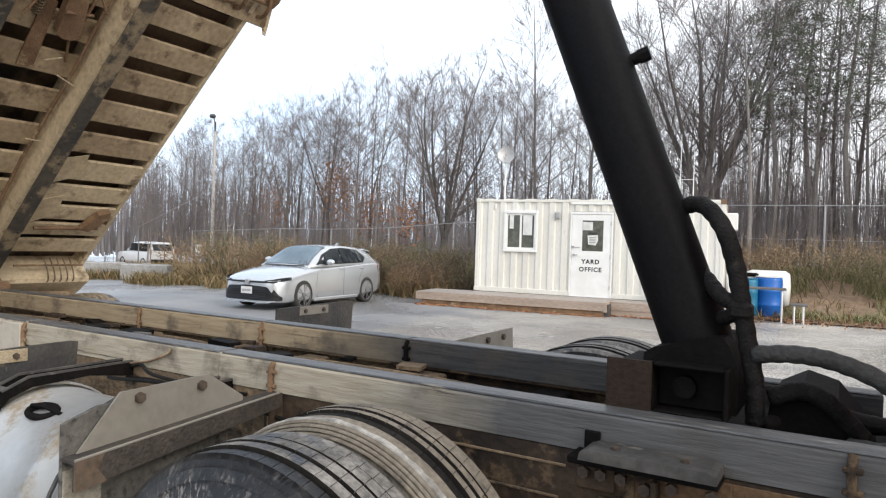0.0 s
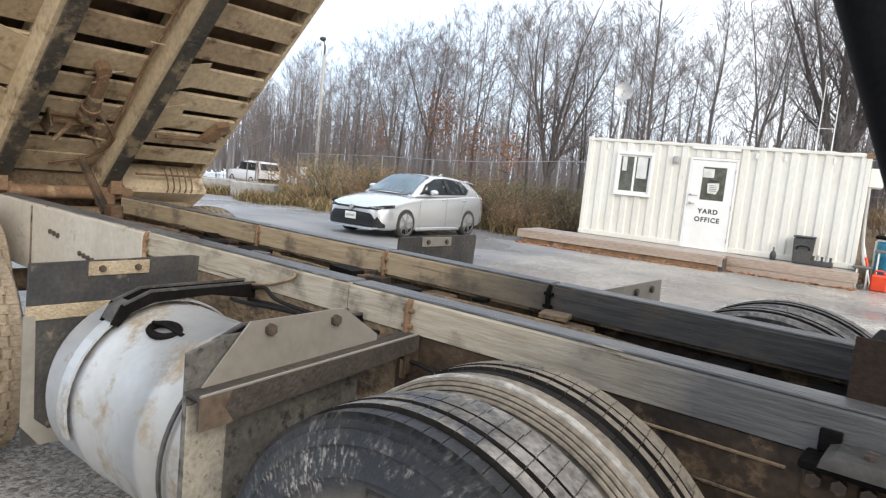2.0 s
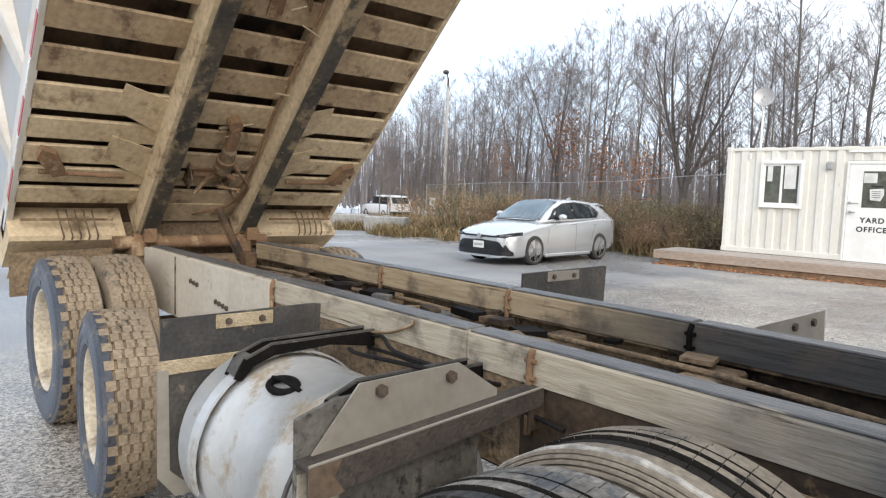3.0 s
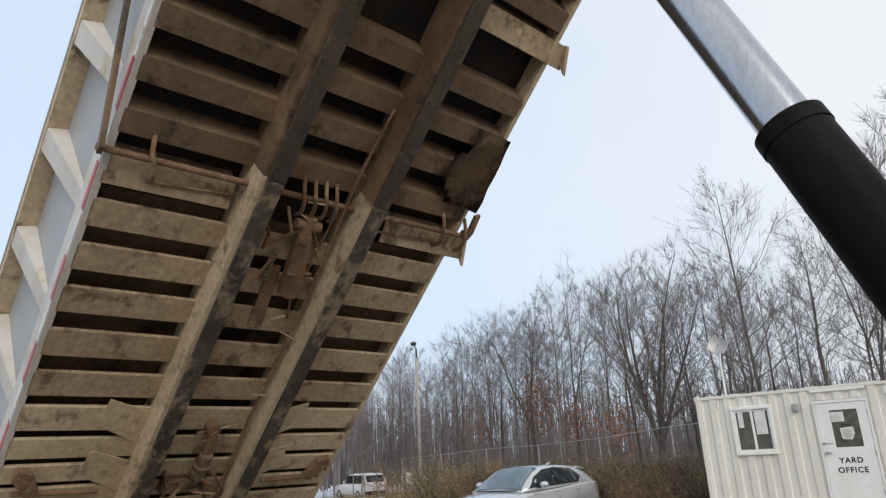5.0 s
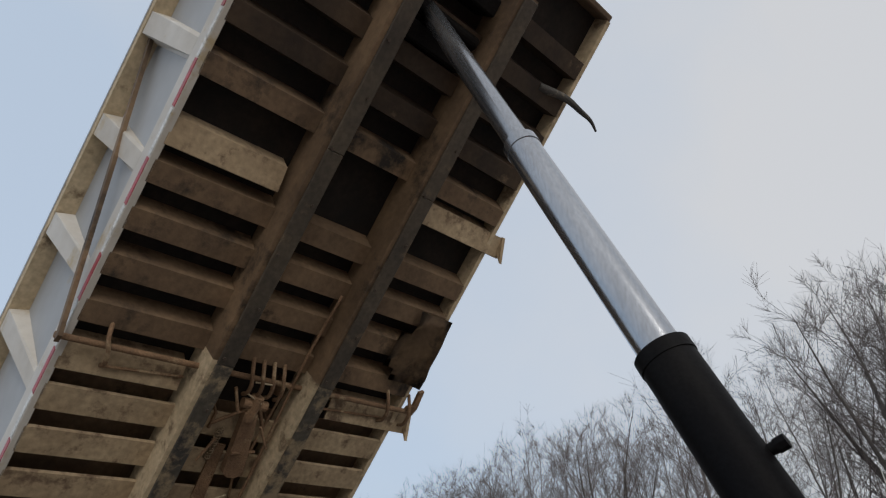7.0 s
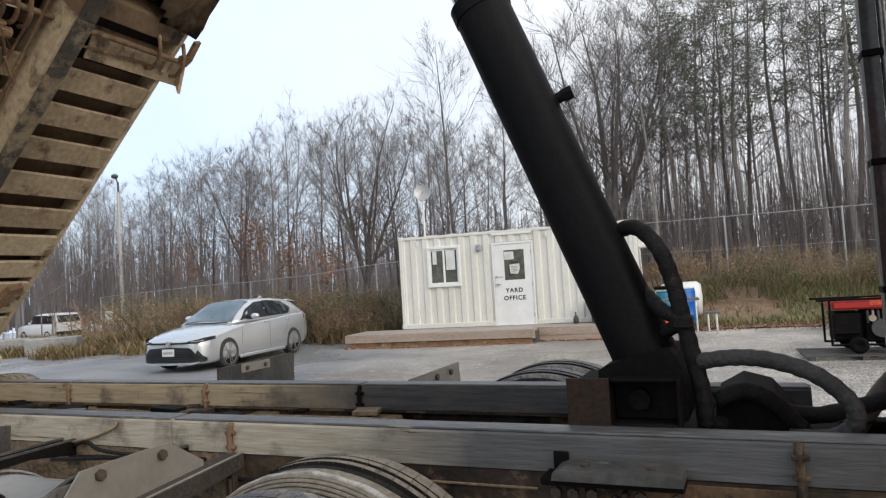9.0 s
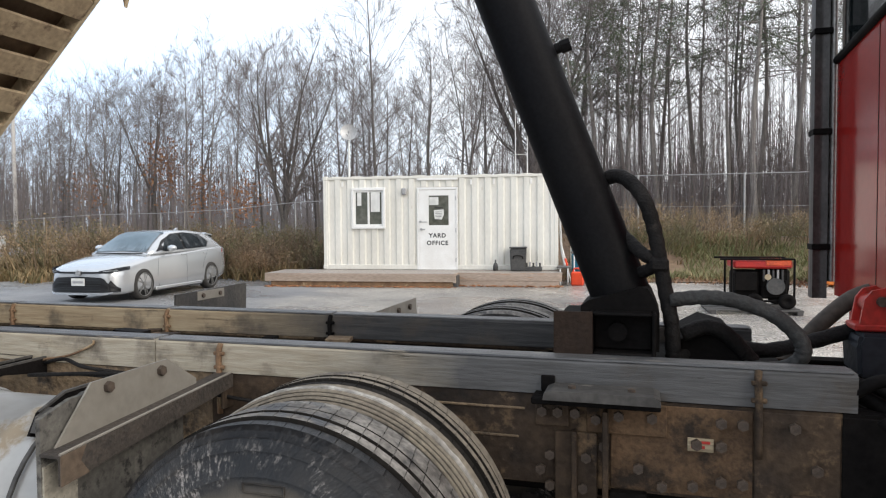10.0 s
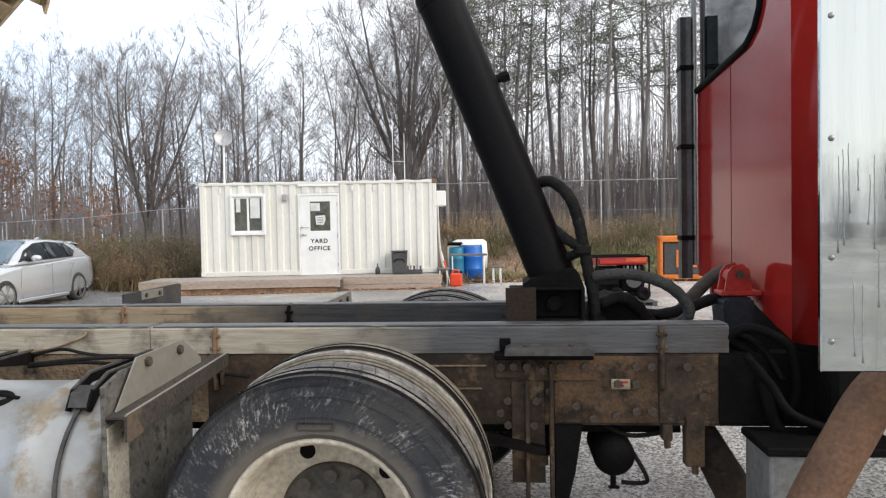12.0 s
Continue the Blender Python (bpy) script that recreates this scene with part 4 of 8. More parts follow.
slab(bm, [(0.66, 1.07), (0.664, 1.222), (0.69, 1.240), (0.855, 1.286), (0.885, 1.284), (0.90, 1.265), (0.925, 1.20), (0.925, 1.07)], "y", -0.235, 0.045)
part("cylinder_foot", bm, m_black, lift_cyl)
for x0, x1, y0, y1, z0, z1 in ((0.712, 0.900, -0.32, -0.245, 1.198, 1.209), (0.712, 0.900, -0.32, -0.245, 1.066, 1.076), (0.712, 0.900, -0.245, -0.237, 1.077, 1.197), (0.698, 0.711, -0.32, 0.30, 1.066, 1.209), (0.901, 0.914, -0.32, 0.30, 1.066, 1.209), (0.60, 0.697, -0.30, -0.05, 1.066, 1.20), (0.55, 1.35, -0.31, 0.39, 0.90, 1.0)):
    part("cradle", box(bmesh.new(), (x0, y0, z0), (x1, y1, z1), 0.004), m_black, lift_cyl, "black plate of the cylinder cradle")
part("cradle_pin", smooth(rod(bmesh.new(), (0.79, -0.275, 1.14), (0.79, 0.33, 1.14), 0.032, seg=20)), m_black, lift_cyl)
bm = bmesh.new()
slab(bm, [(0.583, 1.066), (0.583, 1.212), (0.711, 1.212), (0.711, 1.066)], "y", -0.334, -0.321)
part("cradle_plate", bm, m_brown, lift_cyl, "brown-black rusted cradle plate")
HOSES = (([(0.70, -0.07, 1.655), (0.79, -0.12, 1.672), (0.866, -0.19, 1.60), (0.905, -0.20, 1.49), (0.925, -0.20, 1.38), (0.945, -0.20, 1.27), (0.965, -0.20, 1.16), (0.97, -0.20, 1.05)], 0.025),
         ([(0.76, -0.08, 1.50), (0.82, -0.13, 1.445), (0.87, -0.19, 1.40), (0.93, -0.20, 1.37)], 0.022),
         ([(0.80, -0.10, 1.325), (0.87, -0.15, 1.335), (0.93, -0.20, 1.37)], 0.021),
         ([(0.96, -0.21, 1.245), (1.06, -0.22, 1.258), (1.16, -0.23, 1.25), (1.27, -0.24, 1.21), (1.345, -0.25, 1.14), (1.355, -0.25, 1.08), (1.30, -0.23, 1.035), (1.20, -0.18, 1.02)], 0.024),
         ([(1.0, -0.15, 1.12), (1.08, -0.15, 1.15), (1.15, -0.14, 1.12), (1.23, -0.10, 1.03)], 0.026),
         ([(0.98, -0.12, 1.03), (1.10, -0.05, 1.08), (1.28, 0.0, 1.05), (1.45, 0.02, 1.09), (1.60, 0.05, 1.14)], 0.026))
for h, (pts, r) in enumerate(HOSES):
    bm = bmesh.new()
    c = curve_points(pts, 10)
    tube(bm, c, [r * (1 + (0.07 if (i // 2) % 2 else 0.0)) for i in range(len(c))], 14)
    part("hydraulic_hose", bm, m_hose_grey if h == 3 else m_rubber_hose, lift_cyl, "thick black spiral-wrapped hose")
bm = bmesh.new()
box(bm, (0.89, -0.235, 1.34), (0.955, -0.165, 1.39), 0.012)
part("hose_clamp", bm, m_rubber_hose, lift_cyl)
bm = bmesh.new()
slab(bm, [(0.98, 0.95), (1.0, 1.10), (1.08, 1.145), (1.17, 1.12), (1.30, 0.96)], "y", -0.12, 0.30)
part("pump_block", bm, m_black, truck)

# cab: rear wall with its window, corner post, side
cab = new("cab")
cab.parent = truck
CX = 1.73
bm = bmesh.new()
# wall under and beside the window; its lower edge drops towards the corner
slab(bm, [(-0.37, 0.99), (-0.37, 3.0), (-0.10, 3.0), (-0.10, 2.55), (-0.07, 2.41), (0.0, 2.335), (0.12, 2.285), (0.96, 2.235), (0.96, 1.16), (0.30, 1.16), (-0.20, 1.03)], "x", CX, CX + 0.06)
bmesh.ops.triangulate(bm, faces=[f for f in bm.faces if len(f.verts) > 4])
part("rear_wall", bm, m_red, cab, "glossy red cab rear wall")
bm = bmesh.new()
outer, inner = [], []
for k in range(10):
    a = radians(28 + 62 * k / 9)
    x, y = CX + 0.5 * (math.cos(radians(28)) - math.cos(a)), -0.372 - 0.5 * (math.sin(a) - math.sin(radians(28)))
    outer.append([bm.verts.new((x, y, z)) for z in (0.985, 3.0)])
    inner.append([bm.verts.new((x + 0.03, y + 0.03, z)) for z in (0.985, 3.0)])
for g in (outer, inner):
    for p, q in zip(g, g[1:]):
        bm.faces.new((p[0], q[0], q[1], p[1])).smooth = True
for i in (0, 1):
    for k in range(9):
        bm.faces.new((outer[k][i], outer[k + 1][i], inner[k + 1][i], inner[k][i]))
bmesh.ops.recalc_face_normals(bm, faces=bm.faces[:])
part("corner_panel", bm, m_red, cab, "bright red rounded cab corner")
part("side_wall", box(bmesh.new(), (CX + 0.45, -0.637, 0.985), (4.3, -0.60, 3.0), 0.005), m_red, cab)
part("far_wall", box(bmesh.new(), (CX + 0.062, 0.92, 1.0), (4.3, 0.96, 3.0), 0.005), m_red, cab)
part("roof", box(bmesh.new(), (CX + 0.02, -0.62, 3.002), (4.3, 0.97, 3.06), 0.02), m_red, cab)
part("rear_window", box(bmesh.new(), (CX + 0.02, -0.12, 2.20), (CX + 0.03, 0.97, 2.99)), m_glass_dark, cab, "dark rear window glass")
bm = bmesh.new()
tube(bm, [Vector((CX - 0.002, y, z)) for y, z in ((-0.085, 2.98), (-0.085, 2.56), (-0.055, 2.425), (0.008, 2.352), (0.125, 2.302), (0.955, 2.252))], 0.020, 8)
part("window_seal", bm, m_black, cab, "black rubber window seal")
part("panel_seam", box(bmesh.new(), (CX - 0.0015, 0.358, 1.17), (CX + 0.004, 0.362, 2.26)), m_brown, cab)
bm = bmesh.new()
box(bm, (CX + 0.065, -0.58, 0.70), (4.2, 0.91, 1.08), 0.02)
part("cab_floor", bm, m_black, cab)
latch = part("cab_latch", box(bmesh.new(), (1.55, -0.065, 1.14), (1.728, 0.055, 1.163), 0.005), m_red_part, cab, "red cab latch bracket")
for y in (-0.062, 0.038):
    bm = bmesh.new()
    slab(bm, [(1.565, 1.163), (1.578, 1.245), (1.60, 1.275), (1.64, 1.285), (1.672, 1.262), (1.684, 1.163)], "y", y, y + 0.014)
    part("cheek", bm, m_red_part, latch)
part("latch_head", smooth(rod(bmesh.new(), (1.615, -0.047, 1.225), (1.615, 0.037, 1.225), 0.034, seg=16)), m_red_part, latch)
part("pin", rod(bmesh.new(), (1.628, -0.078, 1.24), (1.628, 0.066, 1.24), 0.017, seg=12), m_bolt, latch)
bm = bmesh.new()
slab(bm, [(1.555, 0.99), (1.548, 1.10), (1.562, 1.136), (1.68, 1.136), (1.688, 0.99)], "y", -0.10, 0.09)
bmesh.ops.bevel(bm, geom=bm.edges[:], offset=0.012, segments=2, affect="EDGES")
part("air_spring", bm, m_bellows, truck, "blue-black rubber cab air spring")
bm = bmesh.new()
tube(bm, curve_points([(1.40, 0.45, 0.86), (1.48, 0.45, 0.985), (1.56, 0.45, 1.09), (1.68, 0.45, 1.20), (1.80, 0.45, 1.24)], 5), 0.034, 20)
part("intake_pipe", bm, m_pipe_dust, truck, "dusty grey-brown pipe behind the cab")
for pts, r in (([(1.45, -0.40, 1.0), (1.53, -0.42, 1.05), (1.62, -0.45, 1.03), (1.70, -0.45, 0.96), (1.72, -0.44, 0.80), (1.68, -0.43, 0.68)], 0.02),
               ([(1.50, -0.30, 0.98), (1.58, -0.38, 0.93), (1.60, -0.44, 0.80), (1.64, -0.46, 0.66), (1.75, -0.5, 0.60)], 0.025),
               ([(1.40, -0.2, 1.0), (1.50, -0.30, 1.02), (1.60, -0.40, 0.97), (1.66, -0.46, 0.85)], 0.014),
               ([(1.52, -0.46, 0.95), (1.60, -0.50, 0.84), (1.66, -0.54, 0.74), (1.80, -0.56, 0.68)], 0.018)):
    bm = bmesh.new()
    tube(bm, curve_points(pts, 6), r, 10)
    part("cab_hose", bm, m_black, truck)

# exhaust stack behind the cab, far side
bm = bmesh.new()
slab(bm, [(1.580, 0.985), (1.576, 1.02), (1.580, 1.07), (1.676, 1.07), (1.680, 1.02), (1.672, 0.985), (1.634, 0.992), (1.622, 0.992)], "z", 1.14, 2.70)
stk = part("exhaust_shield", bm, m_stack, truck, "dark exhaust stack with heat shield")
stk.matrix_basis = Matrix.Translation((1.675, 0, 0)) @ Matrix.Diagonal((0.68, 1, 1, 1)) @ Matrix.Translation((-1.63, 0, 0))
part("stack_pipe", smooth(rod(bmesh.new(), (1.704, 1.01, 1.22), (1.704, 1.01, 3.2), 0.024, seg=16)), m_pipe, stk)
for z in (1.385, 1.93, 2.40):
    part("stack_clamp", box(bmesh.new(), (1.572, 0.976, z - 0.014), (1.690, 1.076, z + 0.014), 0.003), m_black, stk)

# polished panel at the cab's corner with its rivets, rusted pipe below
bm = bmesh.new()
box(bm, (1.405, -1.362, 1.075), (2.5, -1.345, 2.9), 0.003)
pan = part("polished_panel", bm, m_polish, truck, "polished aluminium side panel with rivets")
bm = bmesh.new()
for z in (1.155, 1.375, 1.685, 2.0, 2.3):
    bmesh.ops.create_uvsphere(bm, u_segments=12, v_segments=8, radius=0.008, matrix=Matrix.Translation((1.432, -1.363, z)) @ Matrix.Diagonal((1, 0.6, 1, 1)))
part("rivet", smooth(bm), m_pipe, pan)
# rain that runs down the panel
random.seed(17)
for k in range(44):
    x, z, ln = 1.45 + 0.0125 * k + random.uniform(-0.005, 0.005), random.uniform(1.30, 1.72), random.uniform(0.04, 0.26)
    pts, wob = [], 0.0
    for i in range(9):
        wob += random.uniform(-0.0016, 0.0016)
        pts.append(Vector((x + wob, -1.3625, z - ln * i / 8)))
    bm = bmesh.new()
    tube(bm, pts, [0.0010 + 0.0004 * i / 8 for i in range(8)] + [random.uniform(0.0022, 0.0036)], 6)
    part("water_drip", bm, m_drip, pan)
bm = bmesh.new()
tube(bm, curve_points([(1.475, -1.0, 0.40), (1.53, -1.0, 0.56), (1.63, -1.0, 0.76), (1.74, -1.0, 0.94), (1.90, -1.0, 1.05), (2.2, -1.0, 1.07)], 8), 0.072, 28)
elbow = part("exhaust_elbow", bm, m_pipe_rust, truck, "brown rusted exhaust elbow")
bm = bmesh.new()
tube(bm, [Vector((1.463, -1.0, 0.37)), Vector((1.492, -1.0, 0.45))], 0.080, 28)
part("pipe_clamp", bm, m_black, elbow)
bm = bmesh.new()
box(bm, (1.40, -1.25, 0.30), (2.6, -0.75, 0.45), 0.02)
part("step_box", bm, m_black, truck)


# ---- the raised box ----
# own frame: x along the floor from the hinge, y across, z off the floor's underside
RAISED = radians(44)
BODY = Matrix(((math.cos(RAISED), 0, -math.sin(RAISED), -4.62), (0, 1, 0, 0.065), (math.sin(RAISED), 0, math.cos(RAISED), 1.09), (0, 0, 0, 1)))
body = new("dump_body")
body.parent = truck
body.matrix_basis = BODY
FL, L0, L1 = 0.315, -0.22, 6.36
# floor sheets coloured dark: the shade between the cross members is painted in
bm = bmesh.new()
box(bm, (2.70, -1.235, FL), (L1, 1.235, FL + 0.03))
part("floor_plate", bm, m_floor, body, "floor sheet coloured near-black for the shade between members")
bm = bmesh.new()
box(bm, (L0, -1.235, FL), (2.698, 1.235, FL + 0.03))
part("floor_plate", bm, m_body_dark, body, "floor sheet coloured dark brown for the shade between members")
# long beams with dark rubbing strips
for y in (-0.40, 0.37):
    bm = bmesh.new()
    slab(bm, [(y - 0.075, 0.012), (y - 0.075, FL - 0.02), (y - 0.055, FL), (y + 0.055, FL), (y + 0.075, FL - 0.02), (y + 0.075, 0.012)], "x", 0.02, 3.1)
    bmm = part("long_beam", bm, m_body, body, "tan steel box beam")
    bm = bmesh.new()
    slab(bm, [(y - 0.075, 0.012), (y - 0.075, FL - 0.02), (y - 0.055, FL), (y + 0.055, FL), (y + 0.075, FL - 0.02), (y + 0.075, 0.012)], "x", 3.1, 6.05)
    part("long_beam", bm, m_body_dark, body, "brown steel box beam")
    for a, b, mt in ((0.05, 1.56, m_beam_wear), (1.563, 3.08, m_beam_wear), (3.083, 4.56, m_beam_oil), (4.563, 6.03, m_beam_oil)):
        part("rubbing_strip", box(bmesh.new(), (a, y - 0.045, -0.010), (b, y + 0.070, 0.011), 0.004), mt, bmm, "black worn rubbing strip")
    bolts(bmm, [(0.25 + 0.36 * k, y + (0.035 if k % 2 else -0.02), -0.010) for k in range(15)], 0.012, 0.010, (0, 0, -1))
# cross members, open channels: flat face below, sloped flank towards the rear
LOW = [0.19, 0.395, 0.58, 0.79, 1.025, 1.305, 1.61, 1.925, 2.215, 2.50, 3.075, 3.37, 3.655, 3.945, 4.60, 4.92, 5.24, 5.55, 5.86]


def channel(u, y0, y1, w, run=0.045):
    bm = bmesh.new()
    z0, z1 = 0.18, FL
    if run:
        prof = [(u, z0), (u + w, z0), (u + w + run, z1), (u + w + run - 0.009, z1), (u + w - 0.006, z0 + 0.008), (u + 0.006, z0 + 0.008), (u + 0.006, z1), (u - 0.004, z1)]
    else:
        # angle section: web at the rear, flange with a short turned-in lip
        prof = [(u, z0), (u + w, z0), (u + w + 0.006, z0 + 0.022), (u + w - 0.002, z0 + 0.022), (u + w - 0.008, z0 + 0.008), (u + 0.008, z0 + 0.008), (u + 0.008, z1), (u, z1)]
    va = [bm.verts.new((p, y0, z)) for p, z in prof]
    vb = [bm.verts.new((p, y1, z)) for p, z in prof]
    n = len(prof)
    bm.faces.new(va)
    bm.faces.new(vb[::-1])
    for i in range(n):
        bm.faces.new((va[i], vb[i], vb[(i + 1) % n], va[(i + 1) % n]))
    bmesh.ops.recalc_face_normals(bm, faces=bm.faces[:])
    return bm


# member colour goes darker brown in steps up the box
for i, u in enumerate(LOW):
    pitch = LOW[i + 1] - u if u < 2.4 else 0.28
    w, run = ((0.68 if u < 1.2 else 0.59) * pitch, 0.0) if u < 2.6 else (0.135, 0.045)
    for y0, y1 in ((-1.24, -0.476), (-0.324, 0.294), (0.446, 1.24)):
        part("cross_member", channel(u, y0, y1, w, run), m_body if u < 1.2 else m_body_mid if u < 2.6 else m_body_dark if u < 4.8 else m_body_oil, body)
part("rear_plate", box(bmesh.new(), (0.0, -0.324, 0.17), (0.20, 0.294, 0.20), 0.004), m_body, body, "tan plate at the box's rear edge")
for u in (0.47, 0.91):
    # taper gussets at the beams' near side
    for s, b0 in ((-1, -0.474), (1, 0.444)):
        bm = bmesh.new()
        slab(bm, [(u, b0), (u + 0.28, b0), (u + 0.38, b0 + s * 0.28), (u + 0.16, b0 + s * 0.30)], "z", 0.172, 0.180)
        part("gusset", bm, m_body, body)
# stiff plates with an open lip
for u, y0, y1 in ((2.775, -1.24, -0.52), (2.775, 0.62, 1.41), (4.18, -1.24, -0.52), (4.385, 0.42, 1.39)):
    bm = bmesh.new()
    slab(bm, [(u, 0.165), (u + 0.16, 0.20), (u + 0.16, 0.21), (u - 0.004, 0.173)], "y", y0, y1)
    slab(bm, [(u + 0.13, 0.205), (u + 0.16, 0.205), (u + 0.19, FL), (u + 0.16, FL)], "y", y0, min(y1, 1.22))
    if y1 > 1.2:
        slab(bm, [(u - 0.02, 0.09), (u + 0.17, 0.19), (u + 0.12, 0.31)], "y", y1 - 0.03, y1)
    part("lip_plate", bm, m_body_mid, body, "bent tan steel lip plate")
# tailgate shaft with its arms
bm = bmesh.new()
rod(bm, (2.975, -1.32, 0.150), (2.975, 1.36, 0.150), 0.020, seg=14)
shaft = part("tailgate_shaft", smooth(bm), m_body_rust, body, "brown rusted cross shaft")
for y in (-1.03, -0.10, -0.02, 0.06, 0.14, 1.08, 1.30):
    bm = bmesh.new()
    tube(bm, curve_points([(3.10, y - 0.02, 0.19), (3.04, y - 0.03, 0.11), (2.955, y, 0.10), (2.875, y + 0.02, 0.13), (2.835, y + 0.02, 0.18)], 5), 0.014, 8)
    part("shaft_hook", bm, m_body_rust, shaft)
bm = bmesh.new()
rod(bm, (2.84, -1.0, 0.165), (2.87, -0.52, 0.175), 0.010, seg=8)
part("release_rod", rod(bmesh.new(), (2.85, 0.55, 0.165), (2.87, 1.12, 0.175), 0.010, seg=8), m_body_rust, shaft)
part("release_rod", bm, m_body_rust, shaft)
# latch arm in the middle bay
bm = bmesh.new()
slab(bm, [(2.28, 0.02), (2.74, -0.04), (2.74, 0.06), (2.28, 0.17), (2.25, 0.12), (2.25, 0.06)], "z", 0.10, 0.16)
rod(bm, (2.68, 0.01, 0.13), (2.86, 0.01, 0.13), 0.045, seg=16)
rod(bm, (2.80, -0.08, 0.13), (2.80, 0.10, 0.13), 0.035, seg=14)
slab(bm, [(1.95, -0.07), (2.45, -0.10), (2.45, -0.02), (1.95, 0.03)], "z", 0.165, 0.178)
latch_arm = part("latch_arm", bm, m_body_rust, body, "mud-caked latch arm")
# brackets, rods and a spring about the latch arm
for u, y, w, h in ((2.62, -0.20, 0.10, 0.16), (2.62, 0.19, 0.10, 0.14), (2.40, 0.18, 0.07, 0.11), (2.90, -0.24, 0.08, 0.10), (2.90, 0.20, 0.08, 0.10)):
    bm = bmesh.new()
    slab(bm, [(u - w, FL), (u - w * 0.6, FL - h), (u + w * 0.6, FL - h), (u + w, FL)], "y", y - 0.006, y + 0.006)
    part("bracket_plate", bm, m_body_rust, latch_arm, "rusty bracket plate")
for p, q, r in (((2.60, -0.20, 0.16), (2.80, 0.02, 0.12), 0.013), ((2.60, 0.19, 0.17), (2.78, 0.06, 0.12), 0.013), ((2.30, 0.16, 0.15), (2.88, 0.20, 0.18), 0.010), ((2.05, 0.20, 0.17), (2.46, 0.06, 0.13), 0.009),
                ((2.52, -0.14, 0.12), (2.36, -0.22, 0.08), 0.009), ((2.66, 0.12, 0.10), (2.52, 0.22, 0.07), 0.009), ((2.74, -0.10, 0.09), (2.90, -0.18, 0.12), 0.011), ((2.44, 0.0, 0.09), (2.44, 0.20, 0.15), 0.012)):
    part("link_rod", smooth(rod(bmesh.new(), p, q, r, seg=10)), m_body_rust, latch_arm)
bm = bmesh.new()
tube(bm, [Vector((2.34 + 0.0022 * k, -0.12 + 0.022 * math.cos(k * 0.7), 0.15 + 0.022 * math.sin(k * 0.7))) for k in range(110)], 0.0045, 5)
part("return_spring", bm, m_frame_mud, latch_arm, "brown coil spring")
bm = bmesh.new()
slab(bm, [(0.62, 0.00), (1.04, -0.025), (1.08, 0.02), (1.02, 0.05), (0.62, 0.06)], "z", 0.09, 0.15)
rod(bm, (0.56, -0.16, 0.14), (0.56, 0.09, 0.14), 0.022, seg=10)
rod(bm, (0.70, -0.05, 0.10), (0.60, 0.12, 0.06), 0.018, seg=8)
rod(bm, (1.08, 0.0, 0.10), (1.08, 0.0, 0.18), 0.05, seg=12)
slab(bm, [(0.53, -0.20), (0.60, -0.20), (0.60, 0.12), (0.53, 0.12)], "z", 0.155, 0.175)
act = part("air_actuator", bm, m_body_rust, body, "mud-caked tailgate air actuator")
part("air_chamber", smooth(rod(bmesh.new(), (0.64, 0.03, 0.12), (0.86, 0.02, 0.10), 0.062, 0.050, seg=18)), m_frame_mud, act, "round brown air chamber")
part("chamber_band", rod(bmesh.new(), (0.74, 0.026, 0.111), (0.765, 0.024, 0.109), 0.068, seg=18), m_body_rust, act)
for k, (p, q, r) in enumerate((((0.58, 0.10, 0.09), (0.43, 0.17, 0.05), 0.016), ((0.60, -0.06, 0.09), (0.44, -0.13, 0.07), 0.018), ((0.62, 0.14, 0.11), (0.78, 0.24, 0.12), 0.012), ((0.52, 0.02, 0.06), (0.50, 0.20, 0.05), 0.011), ((1.02, -0.10, 0.14), (1.10, 0.14, 0.14), 0.014))):
    part("link_rod", smooth(rod(bmesh.new(), p, q, r, seg=10)), m_body_rust if k % 2 else m_frame_mud, act)
for y in (-0.20, 0.10):
    bm = bmesh.new()
    slab(bm, [(0.50, 0.05), (0.60, 0.05), (0.64, 0.18), (0.46, 0.18)], "y", y, y + 0.012)
    part("clevis_plate", bm, m_frame_mud, act)
bm = bmesh.new()
tube(bm, curve_points([(0.50, 0.12, 0.12), (0.42, 0.18, 0.10), (0.62, 0.245, 0.11), (1.3, 0.24, 0.13), (2.0, 0.245, 0.12), (2.7, 0.235, 0.14), (3.2, 0.21, 0.13), (3.7, 0.245, 0.15)], 6), 0.011, 8)
tube(bm, curve_points([(0.75, 0.05, 0.10), (0.60, 0.20, 0.07), (0.45, 0.28, 0.10), (0.25, 0.20, 0.12), (0.12, -0.05, 0.14)], 6), 0.011, 8)
part("air_line", bm, m_body_rust, body)
random.seed(4)
for k in range(10):
    bm = bmesh.new()
    u, y = random.uniform(0.5, 3.4), random.choice((-0.5, 0.2, 0.0, 0.45)) + random.uniform(-0.08, 0.08)
    rod(bm, (u, y, 0.12), (u + random.uniform(-0.10, 0.10), y + random.uniform(0.05, 0.14), 0.09), 0.006, seg=6)
    part("cable_tie", bm, m_wood_tan, body)
# torn bracket on the far side, folded sheet
bm = bmesh.new()
rows = []
for i in range(7):
    row = []
    for j in range(5):
        u, y = 3.20 + 0.098 * i, 0.86 + 0.10 * j
        row.append(bm.verts.new((u, y, 0.14 + 0.05 * noise.noise((i * 0.7, j * 0.9, 3)) - 0.03 * (j == 4))))
    rows.append(row)
for i in range(6):
    for j in range(4):
        if (i, j) not in ((0, 0), (5, 0), (4, 0)):
            bm.faces.new((rows[i][j], rows[i + 1][j], rows[i + 1][j + 1], rows[i][j + 1])).smooth = True
bmesh.ops.solidify(bm, geom=bm.faces[:], thickness=0.008)
